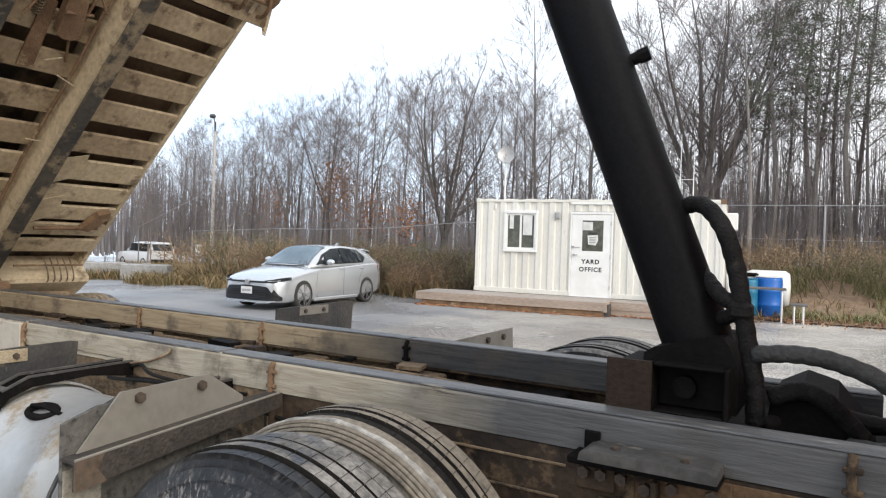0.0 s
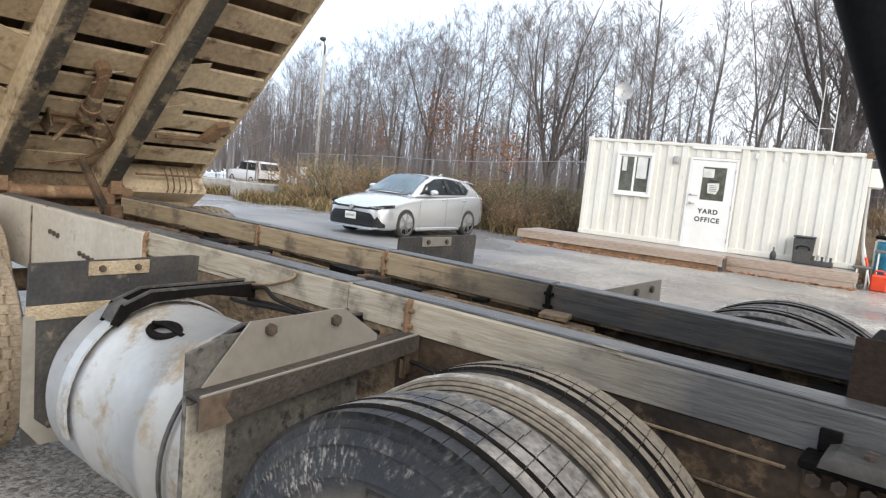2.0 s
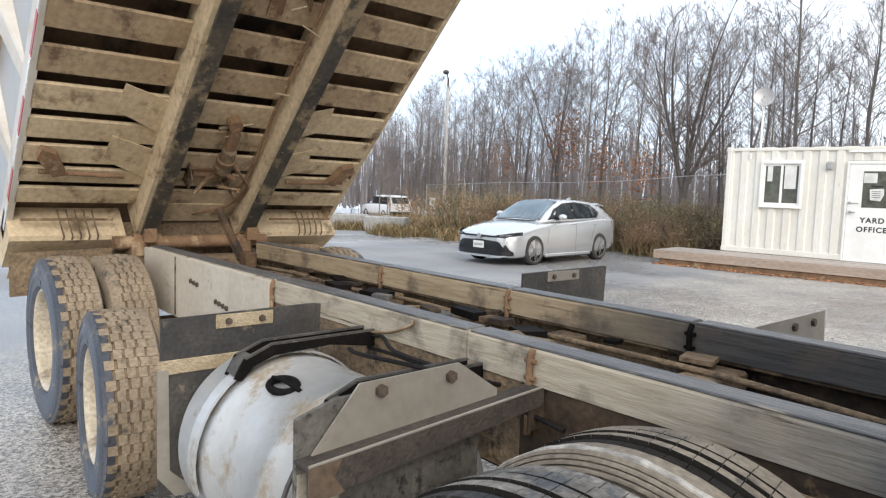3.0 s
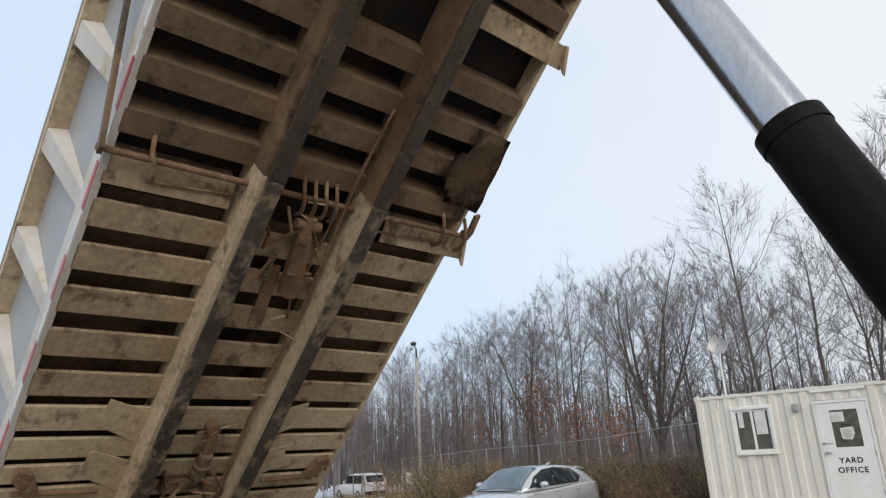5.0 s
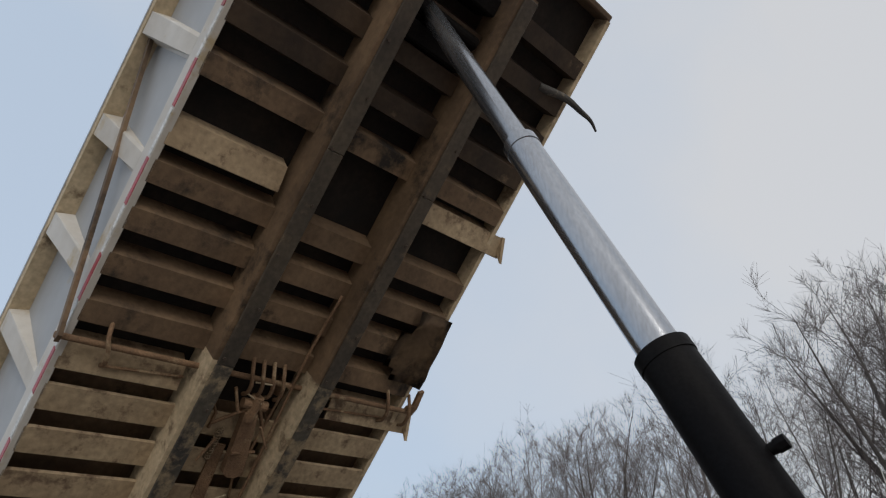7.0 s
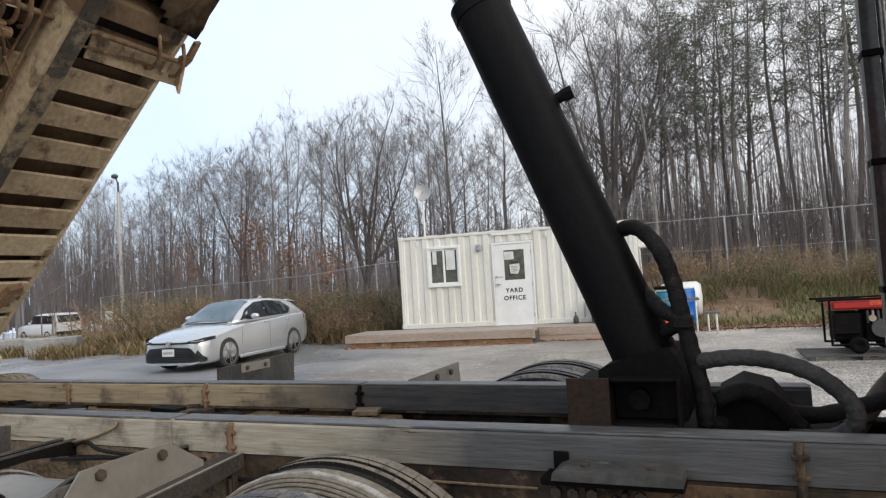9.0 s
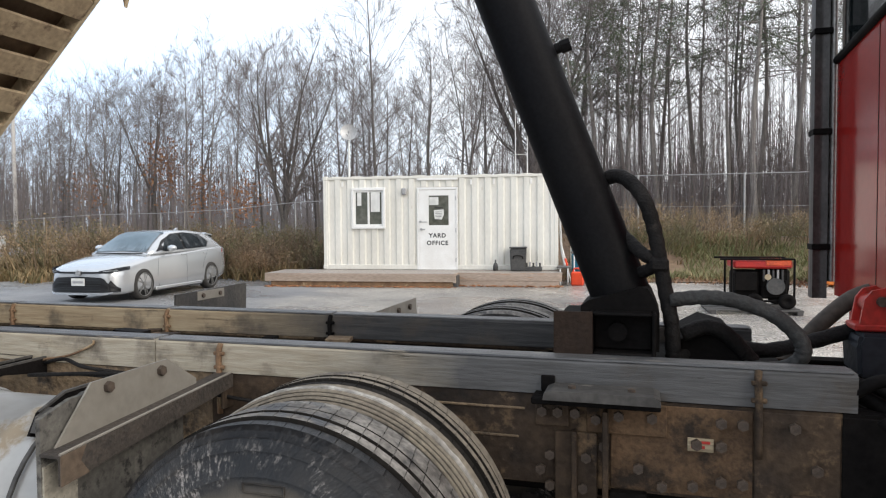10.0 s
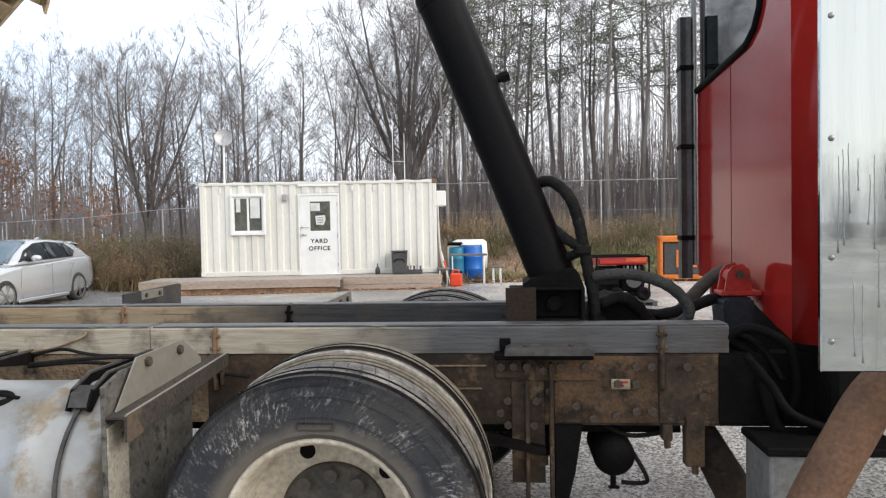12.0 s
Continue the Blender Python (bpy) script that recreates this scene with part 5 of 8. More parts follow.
part("bent_bracket", bm, m_body_dark, body, "bent and torn tan sheet bracket")
bm = bmesh.new()
slab(bm, [(2.96, 1.27), (2.96, 1.36), (3.02, 1.38), (3.18, 1.36), (3.16, 1.32), (3.04, 1.33), (3.02, 1.28)], "z", 0.13, 0.16)
part("hook_plate", bm, m_body_rust, body)

# sides: bottom rail with tape, sheet, posts, top rail
for s in (-1, 1):
    bm = bmesh.new()
    slab(bm, [(s * 1.23, 0.18), (s * 1.268, 0.18), (s * 1.268, 0.36), (s * 1.23, 0.36)], "x", L0, L1)
    part("side_rail", bm, m_body if s > 0 else m_post, body)
    bm = bmesh.new()
    slab(bm, [(s * 1.235, 0.36), (s * 1.253, 0.36), (s * 1.258, 1.128), (s * 1.240, 1.128)], "x", L0, L1)
    part("side_sheet", bm, m_side, body, "grey painted side sheet")
    bm = bmesh.new()
    slab(bm, [(s * 1.235, 1.13), (s * 1.375, 1.13), (s * 1.375, 1.20), (s * 1.235, 1.20)], "x", L0, L1)
    part("top_rail", bm, m_body, body)
    part("rail_cap", box(bmesh.new(), (L0, s * 1.235, 1.201), (L1, s * 1.38, 1.225)), m_side, body)
    for k in range(9):
        u = 0.34 + 0.718 * k
        bm = bmesh.new()
        va = [bm.verts.new(p) for p in ((u - 0.01, s * 1.254, 0.37), (u + 0.15, s * 1.254, 0.37), (u + 0.125, s * 1.266, 0.37), (u + 0.015, s * 1.266, 0.37))]
        vb = [bm.verts.new(p) for p in ((u - 0.03, s * 1.259, 1.128), (u + 0.17, s * 1.259, 1.128), (u + 0.145, s * 1.370, 1.128), (u - 0.005, s * 1.370, 1.128))]
        bm.faces.new(va)
        bm.faces.new(vb[::-1])
        for i in range(4):
            bm.faces.new((va[i], vb[i], vb[(i + 1) % 4], va[(i + 1) % 4]))
        bmesh.ops.recalc_face_normals(bm, faces=bm.faces[:])
        part("side_post", bm, m_post, body)
    for k in range(21):
        u = L0 + 0.3 * k + 0.1
        bm = bmesh.new()
        box(bm, (u, s * 1.2705 - 0.002, 0.19), (u + 0.29, s * 1.2705 + 0.002, 0.235))
        part("reflective_tape", bm, m_tape_red if k % 2 else m_tape_white, body)
bm = bmesh.new()
slab(bm, [(2.96, 0.09), (3.01, 0.07), (4.68, 1.10), (4.64, 1.13)], "y", -1.325, -1.300)
part("tarp_arm", bm, m_body_dark, body, "long tan tarp arm along the side")
bm = bmesh.new()
box(bm, (L1, -1.265, 0.18), (L1 + 0.05, 1.265, 1.22), 0.01)
part("front_wall", bm, m_body_dark, body)
bm = bmesh.new()
box(bm, (L0 - 0.06, -1.265, 0.30), (L0, 1.265, 1.22), 0.01)
part("tailgate", bm, m_body, body)
# rear sill with hinge lugs and hanging hooks
for s in (-1, 1):
    bm = bmesh.new()
    slab(bm, [(-0.42, 0.10), (-0.03, 0.02), (0.0, 0.04), (0.0, 0.30), (-0.42, 0.30)], "y", s * 0.53, s * 1.268)
    part("rear_sill", bm, m_body, body, "tan rear sill plate")
    bm = bmesh.new()
    slab(bm, [(-0.48, s * 0.53), (-0.48, s * 1.24), (-0.14, s * 1.24), (-0.14, s * 0.53)], "z", -0.04, -0.028)
    bmesh.ops.rotate(bm, verts=bm.verts[:], cent=(-0.14, 0, 0), matrix=Matrix.Rotation(radians(14), 3, "Y"))
    part("sill_skirt", bm, m_body, body)
    for k in range(5):
        y = (-0.98 if s < 0 else 0.86) + 0.055 * k
        bm = bmesh.new()
        tube(bm, curve_points([(0.12, y, 0.17), (0.08, y + 0.015, 0.07), (0.0, y + 0.04, 0.025), (-0.05, y + 0.03, 0.035)], 4), 0.006, 6)
        part("chain_hook", bm, m_frame_mud, body)
    bm = bmesh.new()
    rod(bm, (0.08, s * 0.62, 0.12), (0.08, s * 1.2, 0.12), 0.009, seg=8)
    part("hook_rod", bm, m_body_rust, body)
    bm = bmesh.new()
    slab(bm, [(-0.10, -0.05), (-0.10, 0.08), (0.05, 0.26), (0.20, 0.26), (0.20, 0.06), (0.05, -0.08)], "y", s * 0.40 - 0.035, s * 0.40 + 0.055)
    rod(bm, (0.0, s * 0.40 - 0.09, 0.0), (0.0, s * 0.40 + 0.11, 0.0), 0.04, seg=16)
    part("hinge_lug", bm, m_body_rust, body, "rusty hinge lug")
    bm = bmesh.new()
    slab(bm, [(0.52, s * 0.98), (0.70, s * 1.06), (0.74, s * 1.15), (0.66, s * 1.17), (0.50, s * 1.06)], "z", 0.12, 0.17)
    rod(bm, (0.5, s * 0.62, 0.15), (0.52, s * 1.14, 0.15), 0.016, seg=8)
    part("turnbuckle", bm, m_body_rust, body)
# cylinder cup under the floor, dark recess round it
bm = bmesh.new()
box(bm, (5.39, -0.36, 0.10), (5.51, 0.25, FL), 0.01)
box(bm, (5.81, -0.36, 0.10), (5.93, 0.25, FL), 0.01)
rod(bm, (5.61, -0.36, 0.17), (5.61, 0.25, 0.17), 0.05, seg=16)
part("cylinder_mount", bm, m_black, body, "black oily cylinder mount")
bm = bmesh.new()
pts = curve_points([(5.66, 0.95, 0.20), (5.70, 1.20, 0.15), (5.68, 1.36, 0.10), (5.66, 1.46, 0.06), (5.61, 1.53, 0.02)], 5)
tube(bm, pts, [0.035 * (1 - 0.75 * i / (len(pts) - 1)) for i in range(len(pts))], 8)
part("torn_cover", bm, m_flap, body, "torn strip of dark canvas")

# prop bracket over the rear frame
bm = bmesh.new()
rod(bm, (-3.80, 0.06, 1.00), (-4.02, -0.02, 1.34), 0.034, 0.028, seg=6)
box(bm, (-3.76, 0.02, 0.95), (-3.64, 0.10, 1.06), 0.01)
part("safety_prop", bm, m_frame_rust, truck)
part("hinge_shaft", smooth(rod(bmesh.new(), (-4.62, -0.56, 1.06), (-4.62, 0.63, 1.06), 0.05, seg=20)), m_body_rust, truck, "rusty hinge shaft")
part("rear_apron", box(bmesh.new(), (-4.80, -0.52, 0.70), (-4.78, 0.60, 1.20), 0.004), m_frame_mud, truck, "mud-caked plate behind the hinge")
bm = bmesh.new()
box(bm, (-4.72, -0.43, 0.62), (-4.50, 0.50, 0.95), 0.02)
part("hinge_block", bm, m_frame_mud, truck)
for y in (-0.40, 0.43):
    part("hinge_post", box(bmesh.new(), (-4.70, y - 0.05, 0.95), (-4.53, y + 0.05, 1.08), 0.02), m_body_rust, truck)
bm = bmesh.new()
box(bm, (-4.28, -0.446, 0.665), (-2.36, -0.4235, 1.058), 0.004)
sp = part("side_plate", bm, m_beige, truck, "tan mud-washed side plate at the frame's end")
bolts(sp, [(x, -0.446, z) for x, z in ((-3.38, 0.93), (-3.33, 0.925), (-3.28, 0.92), (-3.0, 0.86), (-2.95, 0.855), (-2.90, 0.85), (-2.85, 0.845))], 0.014, 0.012)
part("plate_edge", box(bmesh.new(), (-3.66, -0.452, 0.68), (-3.645, -0.4465, 1.05)), m_frame_mud, sp)
for s in (-1, 1):
    bm = bmesh.new()
    slab(bm, [(s * 0.55, 0.72), (s * 0.55, 1.02), (s * 1.2, 1.0), (s * 1.2, 0.70)], "x", -4.70, -4.685)
    part("rear_mudflap", bm, m_frame_mud, truck)


# ---- ground ----
def ground_height(x, y):
    """Flat yard, a low bank to the woods."""
    d = max(0.0, y - 15.6 - 0.05 * x)
    bank = 1.0 * (1 - math.exp(-(d / 2.2) ** 2)) if x > -4 else 0.45 * (1 - math.exp(-(d / 2.5) ** 2))
    far = max(0.0, min(1.0, (x + 16) / 6))
    return bank * far - 0.036 * max(0.0, -20.0 - x) + 0.02 * noise.noise((x * 0.4, y * 0.4, 0))


m_ground = bpy.data.materials.new("wet_gravel")
m_ground.use_nodes = True
gn, gl = m_ground.node_tree.nodes, m_ground.node_tree.links
gb = gn["Principled BSDF"]
g_co = gn.new("ShaderNodeTexCoord")
g_vor, g_vor2, g_big, g_wet = gn.new("ShaderNodeTexVoronoi"), gn.new("ShaderNodeTexVoronoi"), gn.new("ShaderNodeTexNoise"), gn.new("ShaderNodeTexNoise")
g_vor.inputs["Scale"].default_value, g_vor2.inputs["Scale"].default_value = 66.0, 150.0
g_big.inputs["Scale"].default_value, g_big.inputs["Detail"].default_value = 0.55, 8.0
g_wet.inputs["Scale"].default_value, g_wet.inputs["Detail"].default_value = 0.22, 5.0
for t in (g_vor, g_vor2, g_big, g_wet):
    gl.new(g_co.outputs["Object"], t.inputs["Vector"])
g_bw = gn.new("ShaderNodeRGBToBW")
gl.new(g_vor.outputs["Color"], g_bw.inputs["Color"])
g_r1 = gn.new("ShaderNodeValToRGB")
g_r1.color_ramp.elements[0].position, g_r1.color_ramp.elements[0].color = 0.20, (0.115, 0.106, 0.094, 1)
g_r1.color_ramp.elements[1].position, g_r1.color_ramp.elements[1].color = 0.80, (0.56, 0.525, 0.475, 1)
gl.new(g_bw.outputs["Val"], g_r1.inputs["Fac"])
g_r2 = gn.new("ShaderNodeValToRGB")
g_r2.color_ramp.elements[0].position, g_r2.color_ramp.elements[0].color = 0.38, (0.62, 0.62, 0.64, 1)
g_r2.color_ramp.elements[1].position, g_r2.color_ramp.elements[1].color = 0.65, (1.1, 1.08, 1.05, 1)
gl.new(g_big.outputs["Fac"], g_r2.inputs["Fac"])
g_mul = gn.new("ShaderNodeMix")
g_mul.data_type, g_mul.blend_type = "RGBA", "MULTIPLY"
g_mul.inputs["Factor"].default_value = 1.0
gl.new(g_r1.outputs["Color"], g_mul.inputs["A"])
gl.new(g_r2.outputs["Color"], g_mul.inputs["B"])
# worn asphalt drive to the west, by place
g_sep = gn.new("ShaderNodeSeparateXYZ")
gl.new(g_co.outputs["Object"], g_sep.inputs["Vector"])
g_edge = gn.new("ShaderNodeMath")
g_edge.operation = "MULTIPLY_ADD"
g_edge.inputs[1].default_value, g_edge.inputs[2].default_value = 3.0, -1.5
gl.new(g_big.outputs["Fac"], g_edge.inputs[0])
g_sum = gn.new("ShaderNodeMath")
g_sum.operation = "ADD"
gl.new(g_sep.outputs["X"], g_sum.inputs[0])
gl.new(g_edge.outputs["Value"], g_sum.inputs[1])
g_drive = gn.new("ShaderNodeMapRange")
g_drive.inputs["From Min"].default_value, g_drive.inputs["From Max"].default_value = -5.6, -6.6
gl.new(g_sum.outputs["Value"], g_drive.inputs["Value"])
# paler crushed stone to the east of the drive
g_pale = gn.new("ShaderNodeMapRange")
g_pale.inputs["From Min"].default_value, g_pale.inputs["From Max"].default_value = -1.2, 1.0
g_pale.inputs["To Max"].default_value = 0.5
gl.new(g_sum.outputs["Value"], g_pale.inputs["Value"])
g_north, g_fac = gn.new("ShaderNodeMapRange"), gn.new("ShaderNodeMath")
g_north.inputs["From Min"].default_value, g_north.inputs["From Max"].default_value = -1.6, -0.4
gl.new(g_sep.outputs["Y"], g_north.inputs["Value"])
g_fac.operation = "MULTIPLY_ADD"
g_fac.inputs[2].default_value = 1.0
gl.new(g_pale.outputs["Result"], g_fac.inputs[0])
gl.new(g_north.outputs["Result"], g_fac.inputs[1])
g_stone = gn.new("ShaderNodeMix")
g_stone.data_type, g_stone.blend_type = "RGBA", "MULTIPLY"
g_stone.inputs["Factor"].default_value = 1.0
gl.new(g_mul.outputs["Result"], g_stone.inputs["A"])
gl.new(g_fac.outputs["Value"], g_stone.inputs["B"])
g_asph = gn.new("ShaderNodeValToRGB")
g_asph.color_ramp.elements[0].position, g_asph.color_ramp.elements[0].color = 0.3, (0.16, 0.16, 0.165, 1)
g_asph.color_ramp.elements[1].position, g_asph.color_ramp.elements[1].color = 0.7, (0.27, 0.265, 0.26, 1)
gl.new(g_big.outputs["Fac"], g_asph.inputs["Fac"])
g_mix = gn.new("ShaderNodeMix")
g_mix.data_type = "RGBA"
gl.new(g_drive.outputs["Result"], g_mix.inputs["Factor"])
gl.new(g_stone.outputs["Result"], g_mix.inputs["A"])
gl.new(g_asph.outputs["Color"], g_mix.inputs["B"])
gl.new(g_mix.outputs["Result"], gb.inputs["Base Color"])
g_ro = gn.new("ShaderNodeMapRange")
g_ro.inputs["From Min"].default_value, g_ro.inputs["From Max"].default_value = 0.43, 0.62
g_ro.inputs["To Min"].default_value, g_ro.inputs["To Max"].default_value = 0.15, 0.68
gl.new(g_wet.outputs["Fac"], g_ro.inputs["Value"])
gl.new(g_ro.outputs["Result"], gb.inputs["Roughness"])
g_bump, g_addb = gn.new("ShaderNodeBump"), gn.new("ShaderNodeMath")
g_addb.operation = "ADD"
gl.new(g_vor.outputs["Distance"], g_addb.inputs[0])
gl.new(g_vor2.outputs["Distance"], g_addb.inputs[1])
g_bump.inputs["Strength"].default_value, g_bump.inputs["Distance"].default_value = 0.4, 0.012
gl.new(g_addb.outputs["Value"], g_bump.inputs["Height"])
gl.new(g_bump.outputs["Normal"], gb.inputs["Normal"])

bm = bmesh.new()
xs = [-400, -200, -120, -80, -60, *[-50 + 1.25 * i for i in range(65)], 40, 60, 100, 200, 400]
ys = [-400, -150, -60, -30, -15, *[-10 + 1.0 * i for i in range(46)], 45, 60, 100, 200, 400]
grid = [[bm.verts.new((x, y, ground_height(x, y) if abs(x) < 90 and y < 60 else (ground_height(x, 60) if y > 0 else 0))) for y in ys] for x in xs]
for i in range(len(xs) - 1):
    for j in range(len(ys) - 1):
        bm.faces.new((grid[i][j], grid[i + 1][j], grid[i + 1][j + 1], grid[i][j + 1])).smooth = True
solo("ground", bm, m_ground, "wet grey gravel yard with a worn asphalt drive", "ground", kind="structure")


def turf(name, mat, label, bounds, n, size, seed, blades=3):
    """Many small bent blades over a stretch of ground, one object."""
    rng = np.random.default_rng(seed)
    verts, faces = [], []
    x0, x1, y0, y1 = bounds
    for _ in range(n):
        x, y = rng.uniform(x0, x1), rng.uniform(y0, y1)
        if noise.noise((x * 0.5, y * 0.5, seed)) < -0.25:
            continue
        z = ground_height(x, y) - 0.02
        for _ in range(blades):
            a, h, w = rng.uniform(0, 6.28), size * rng.uniform(0.5, 1.3), size * 0.05
            lean = rng.uniform(0.3, 1.3) * h
            dx, dy = math.cos(a), math.sin(a)
            px, py = x + rng.normal(0, size * 0.15), y + rng.normal(0, size * 0.15)
            k = len(verts)
            verts += [(px - dy * w, py + dx * w, z), (px + dy * w, py - dx * w, z), (px + dx * lean * 0.4 + dy * w * 0.7, py + dy * lean * 0.4 - dx * w * 0.7, z + h * 0.6),
                      (px + dx * lean * 0.4 - dy * w * 0.7, py + dy * lean * 0.4 + dx * w * 0.7, z + h * 0.6), (px + dx * lean, py + dy * lean, z + h)]
            faces += [(k, k + 1, k + 2, k + 3), (k + 3, k + 2, k + 4)]
    me = bpy.data.meshes.new(name)
    me.from_pydata(verts, [], faces)
    me.materials.append(mat)
    return tagged(new(name, me), label, "grass", kind="stuff")


def island_material(name, colours, rough=0.8, trans=0.0):
    m = bpy.data.materials.new(name)
    m.use_nodes = True
    n, l = m.node_tree.nodes, m.node_tree.links
    b = n["Principled BSDF"]
    b.inputs["Roughness"].default_value = rough
    g, r = n.new("ShaderNodeNewGeometry"), n.new("ShaderNodeValToRGB")
    for i, c in enumerate(colours):
        e = r.color_ramp.elements[i] if i < 2 else r.color_ramp.elements.new(1.0)
        e.color = (*c, 1)
    for i in range(len(colours)):
        r.color_ramp.elements[i].position = i / (len(colours) - 1)
    l.new(g.outputs["Random Per Island"], r.inputs["Fac"])
    l.new(r.outputs["Color"], b.inputs["Base Color"])
    return m


m_straw = island_material("dry_autumn_grass", [(0.30, 0.21, 0.105), (0.20, 0.145, 0.07), (0.13, 0.12, 0.05), (0.24, 0.14, 0.06)])
m_weed = island_material("green_brown_weeds", [(0.16, 0.195, 0.078), (0.225, 0.23, 0.105), (0.31, 0.265, 0.14), (0.115, 0.15, 0.060)])
m_twig = island_material("brown_shrub_twigs", [(0.105, 0.074, 0.054), (0.165, 0.115, 0.078), (0.20, 0.130, 0.078), (0.135, 0.110, 0.066)])
m_earth = material("leaf_litter_earth", (0.19, 0.125, 0.082), (0.26, 0.18, 0.115), 0.9, grain=9, patch=0.8, bump=0.8, bump_distance=0.05)

# bare earth strip under the shrubs, one sheet a little above the gravel
bm = bmesh.new()
ex = [-46 + 1.5 * i for i in range(56)]
strip = []
for x in ex:
    y0 = (12.6 if x < -13 else 15.0 + 0.06 * x) + 0.5 * noise.noise((x * 0.5, 1, 1))
    if x > -1:
        y0 = 15.0 + 0.5 * noise.noise((x * 0.6, 1, 1))
    strip.append([bm.verts.new((x, y, ground_height(x, y) + 0.03)) for y in [y0 + k * (34 - y0) / 16 for k in range(17)]])
for a, b in zip(strip, strip[1:]):
    for k in range(16):
        bm.faces.new((a[k], b[k], b[k + 1], a[k + 1])).smooth = True
solo("earth_bank", bm, m_earth, "brown leaf-littered earth bank under the trees", "ground", kind="structure")

turf("straw_grass", m_straw, "dry straw-coloured autumn grass on the bank", (-30, -8, 13.2, 17.5), 5200, 0.42, 1)
turf("roadside_grass", m_straw, "dry straw-coloured grass beside the drive", (-24, -14.5, 10.6, 13.6), 2600, 0.34, 5)
turf("bank_weeds", m_weed, "tangled green and brown weeds on the bank", (-1.2, 14, 15.4, 21), 12000, 0.24, 2)
turf("bank_straw", m_straw, "dry grass among the weeds on the bank", (-1.2, 14, 15.0, 21), 1800, 0.26, 3)
turf("wood_floor_grass", m_straw, "dull brown grass at the wood's edge", (-30, -3, 18, 26), 3800, 0.45, 6)

# ---- shrubs along the yard ----
def shrub_mesh(seed, spread, height, stems=46):
    rng = np.random.default_rng(seed)
    verts, faces = [], []

    def twig(p, q, r0, r1):
        d = q - p
        s = np.cross(d, (0.3, 0.5, 0.8))
        s /= np.linalg.norm(s) + 1e-9
        t = np.cross(d, s)
        t /= np.linalg.norm(t) + 1e-9
        k = len(verts)
        for c, r in ((p, r0), (q, r1)):
            for a in (0, 2.1, 4.2):
                verts.append(tuple(c + r * (math.cos(a) * s + math.sin(a) * t)))
        for i in range(3):
            j = (i + 1) % 3
            faces.append((k + i, k + j, k + 3 + j, k + 3 + i))

    def grow(p, d, ln, r, depth):
        q = p + d * ln
        twig(p, q, r, r * 0.6)
        if depth == 0:
            for _ in range(5):
                o = q + rng.normal(0, 0.07, 3) - d * ln * rng.uniform(0, 0.8)
                w = rng.normal(0, 1, 3)
                w /= np.linalg.norm(w)
                v = np.cross(w, rng.normal(0, 1, 3))
                v /= np.linalg.norm(v)
                s = rng.uniform(0.012, 0.034)
                k = len(verts)
                verts.extend([tuple(o - w * s), tuple(o + v * s * 0.5), tuple(o + w * s), tuple(o - v * s * 0.5)])
                faces.append((k, k + 1, k + 2, k + 3))
            return
        for _ in range(3):
            e = d + rng.normal(0, 0.42, 3)
            e[2] = abs(e[2]) * 0.8 + 0.15
            e /= np.linalg.norm(e)
            grow(p + d * ln * rng.uniform(0.45, 1.0), e, ln * rng.uniform(0.55, 0.85), r * 0.55, depth - 1)

    for _ in range(stems):
        a, rad = rng.uniform(0, 6.28), spread * math.sqrt(rng.uniform(0, 1))
        p = np.array([rad * math.cos(a), rad * math.sin(a), 0.0])
        d = np.array([math.cos(a) * 0.35 + rng.normal(0, 0.2), math.sin(a) * 0.35 + rng.normal(0, 0.2), 1.0])
        d /= np.linalg.norm(d)
        grow(p, d, height * rng.uniform(0.28, 0.48), 0.012, 2)
    me = bpy.data.meshes.new("shrub")
    me.from_pydata(verts, [], faces)
    return me


shrub_meshes = [shrub_mesh(20 + i, 0.75 + 0.1 * i, 1.35 + 0.15 * i) for i in range(4)]
m_twig_rust = island_material("rusty_shrub_leaves", [(0.175, 0.105, 0.058), (0.245, 0.150, 0.078), (0.122, 0.082, 0.050), (0.162, 0.130, 0.062)])
m_twig_olive = island_material("olive_shrub_leaves", [(0.118, 0.112, 0.055), (0.175, 0.158, 0.075), (0.092, 0.078, 0.046), (0.142, 0.115, 0.062)])
m_twig_straw = island_material("straw_shrub_stems", [(0.365, 0.26, 0.144), (0.27, 0.195, 0.112), (0.203, 0.143, 0.094), (0.324, 0.234, 0.15)])
for i, me in enumerate(shrub_meshes):
    me.materials.append((m_twig_rust, m_twig, m_twig_olive, m_twig_straw)[i])
rng = np.random.default_rng(8)
SHRUBS = [(x, 14.9 + 0.09 * x + rng.uniform(-0.3, 1.6), rng.uniform(0.7, 1.45)) for x in np.arange(-16.5, -7.0, 0.62)]
SHRUBS += [(x, 16.4 + rng.uniform(-0.3, 1.5), rng.uniform(0.85, 1.25)) for x in np.arange(-17.5, -9, 0.9)]
SHRUBS += [(x, 18.5 + rng.uniform(-1, 1.5), rng.uniform(0.7, 1.1)) for x in np.arange(-1, 15, 1.1)]
SHRUBS += [(x, 21.5 + rng.uniform(0, 3), rng.uniform(0.7, 1.1)) for x in np.arange(-24, -17, 1.2)]
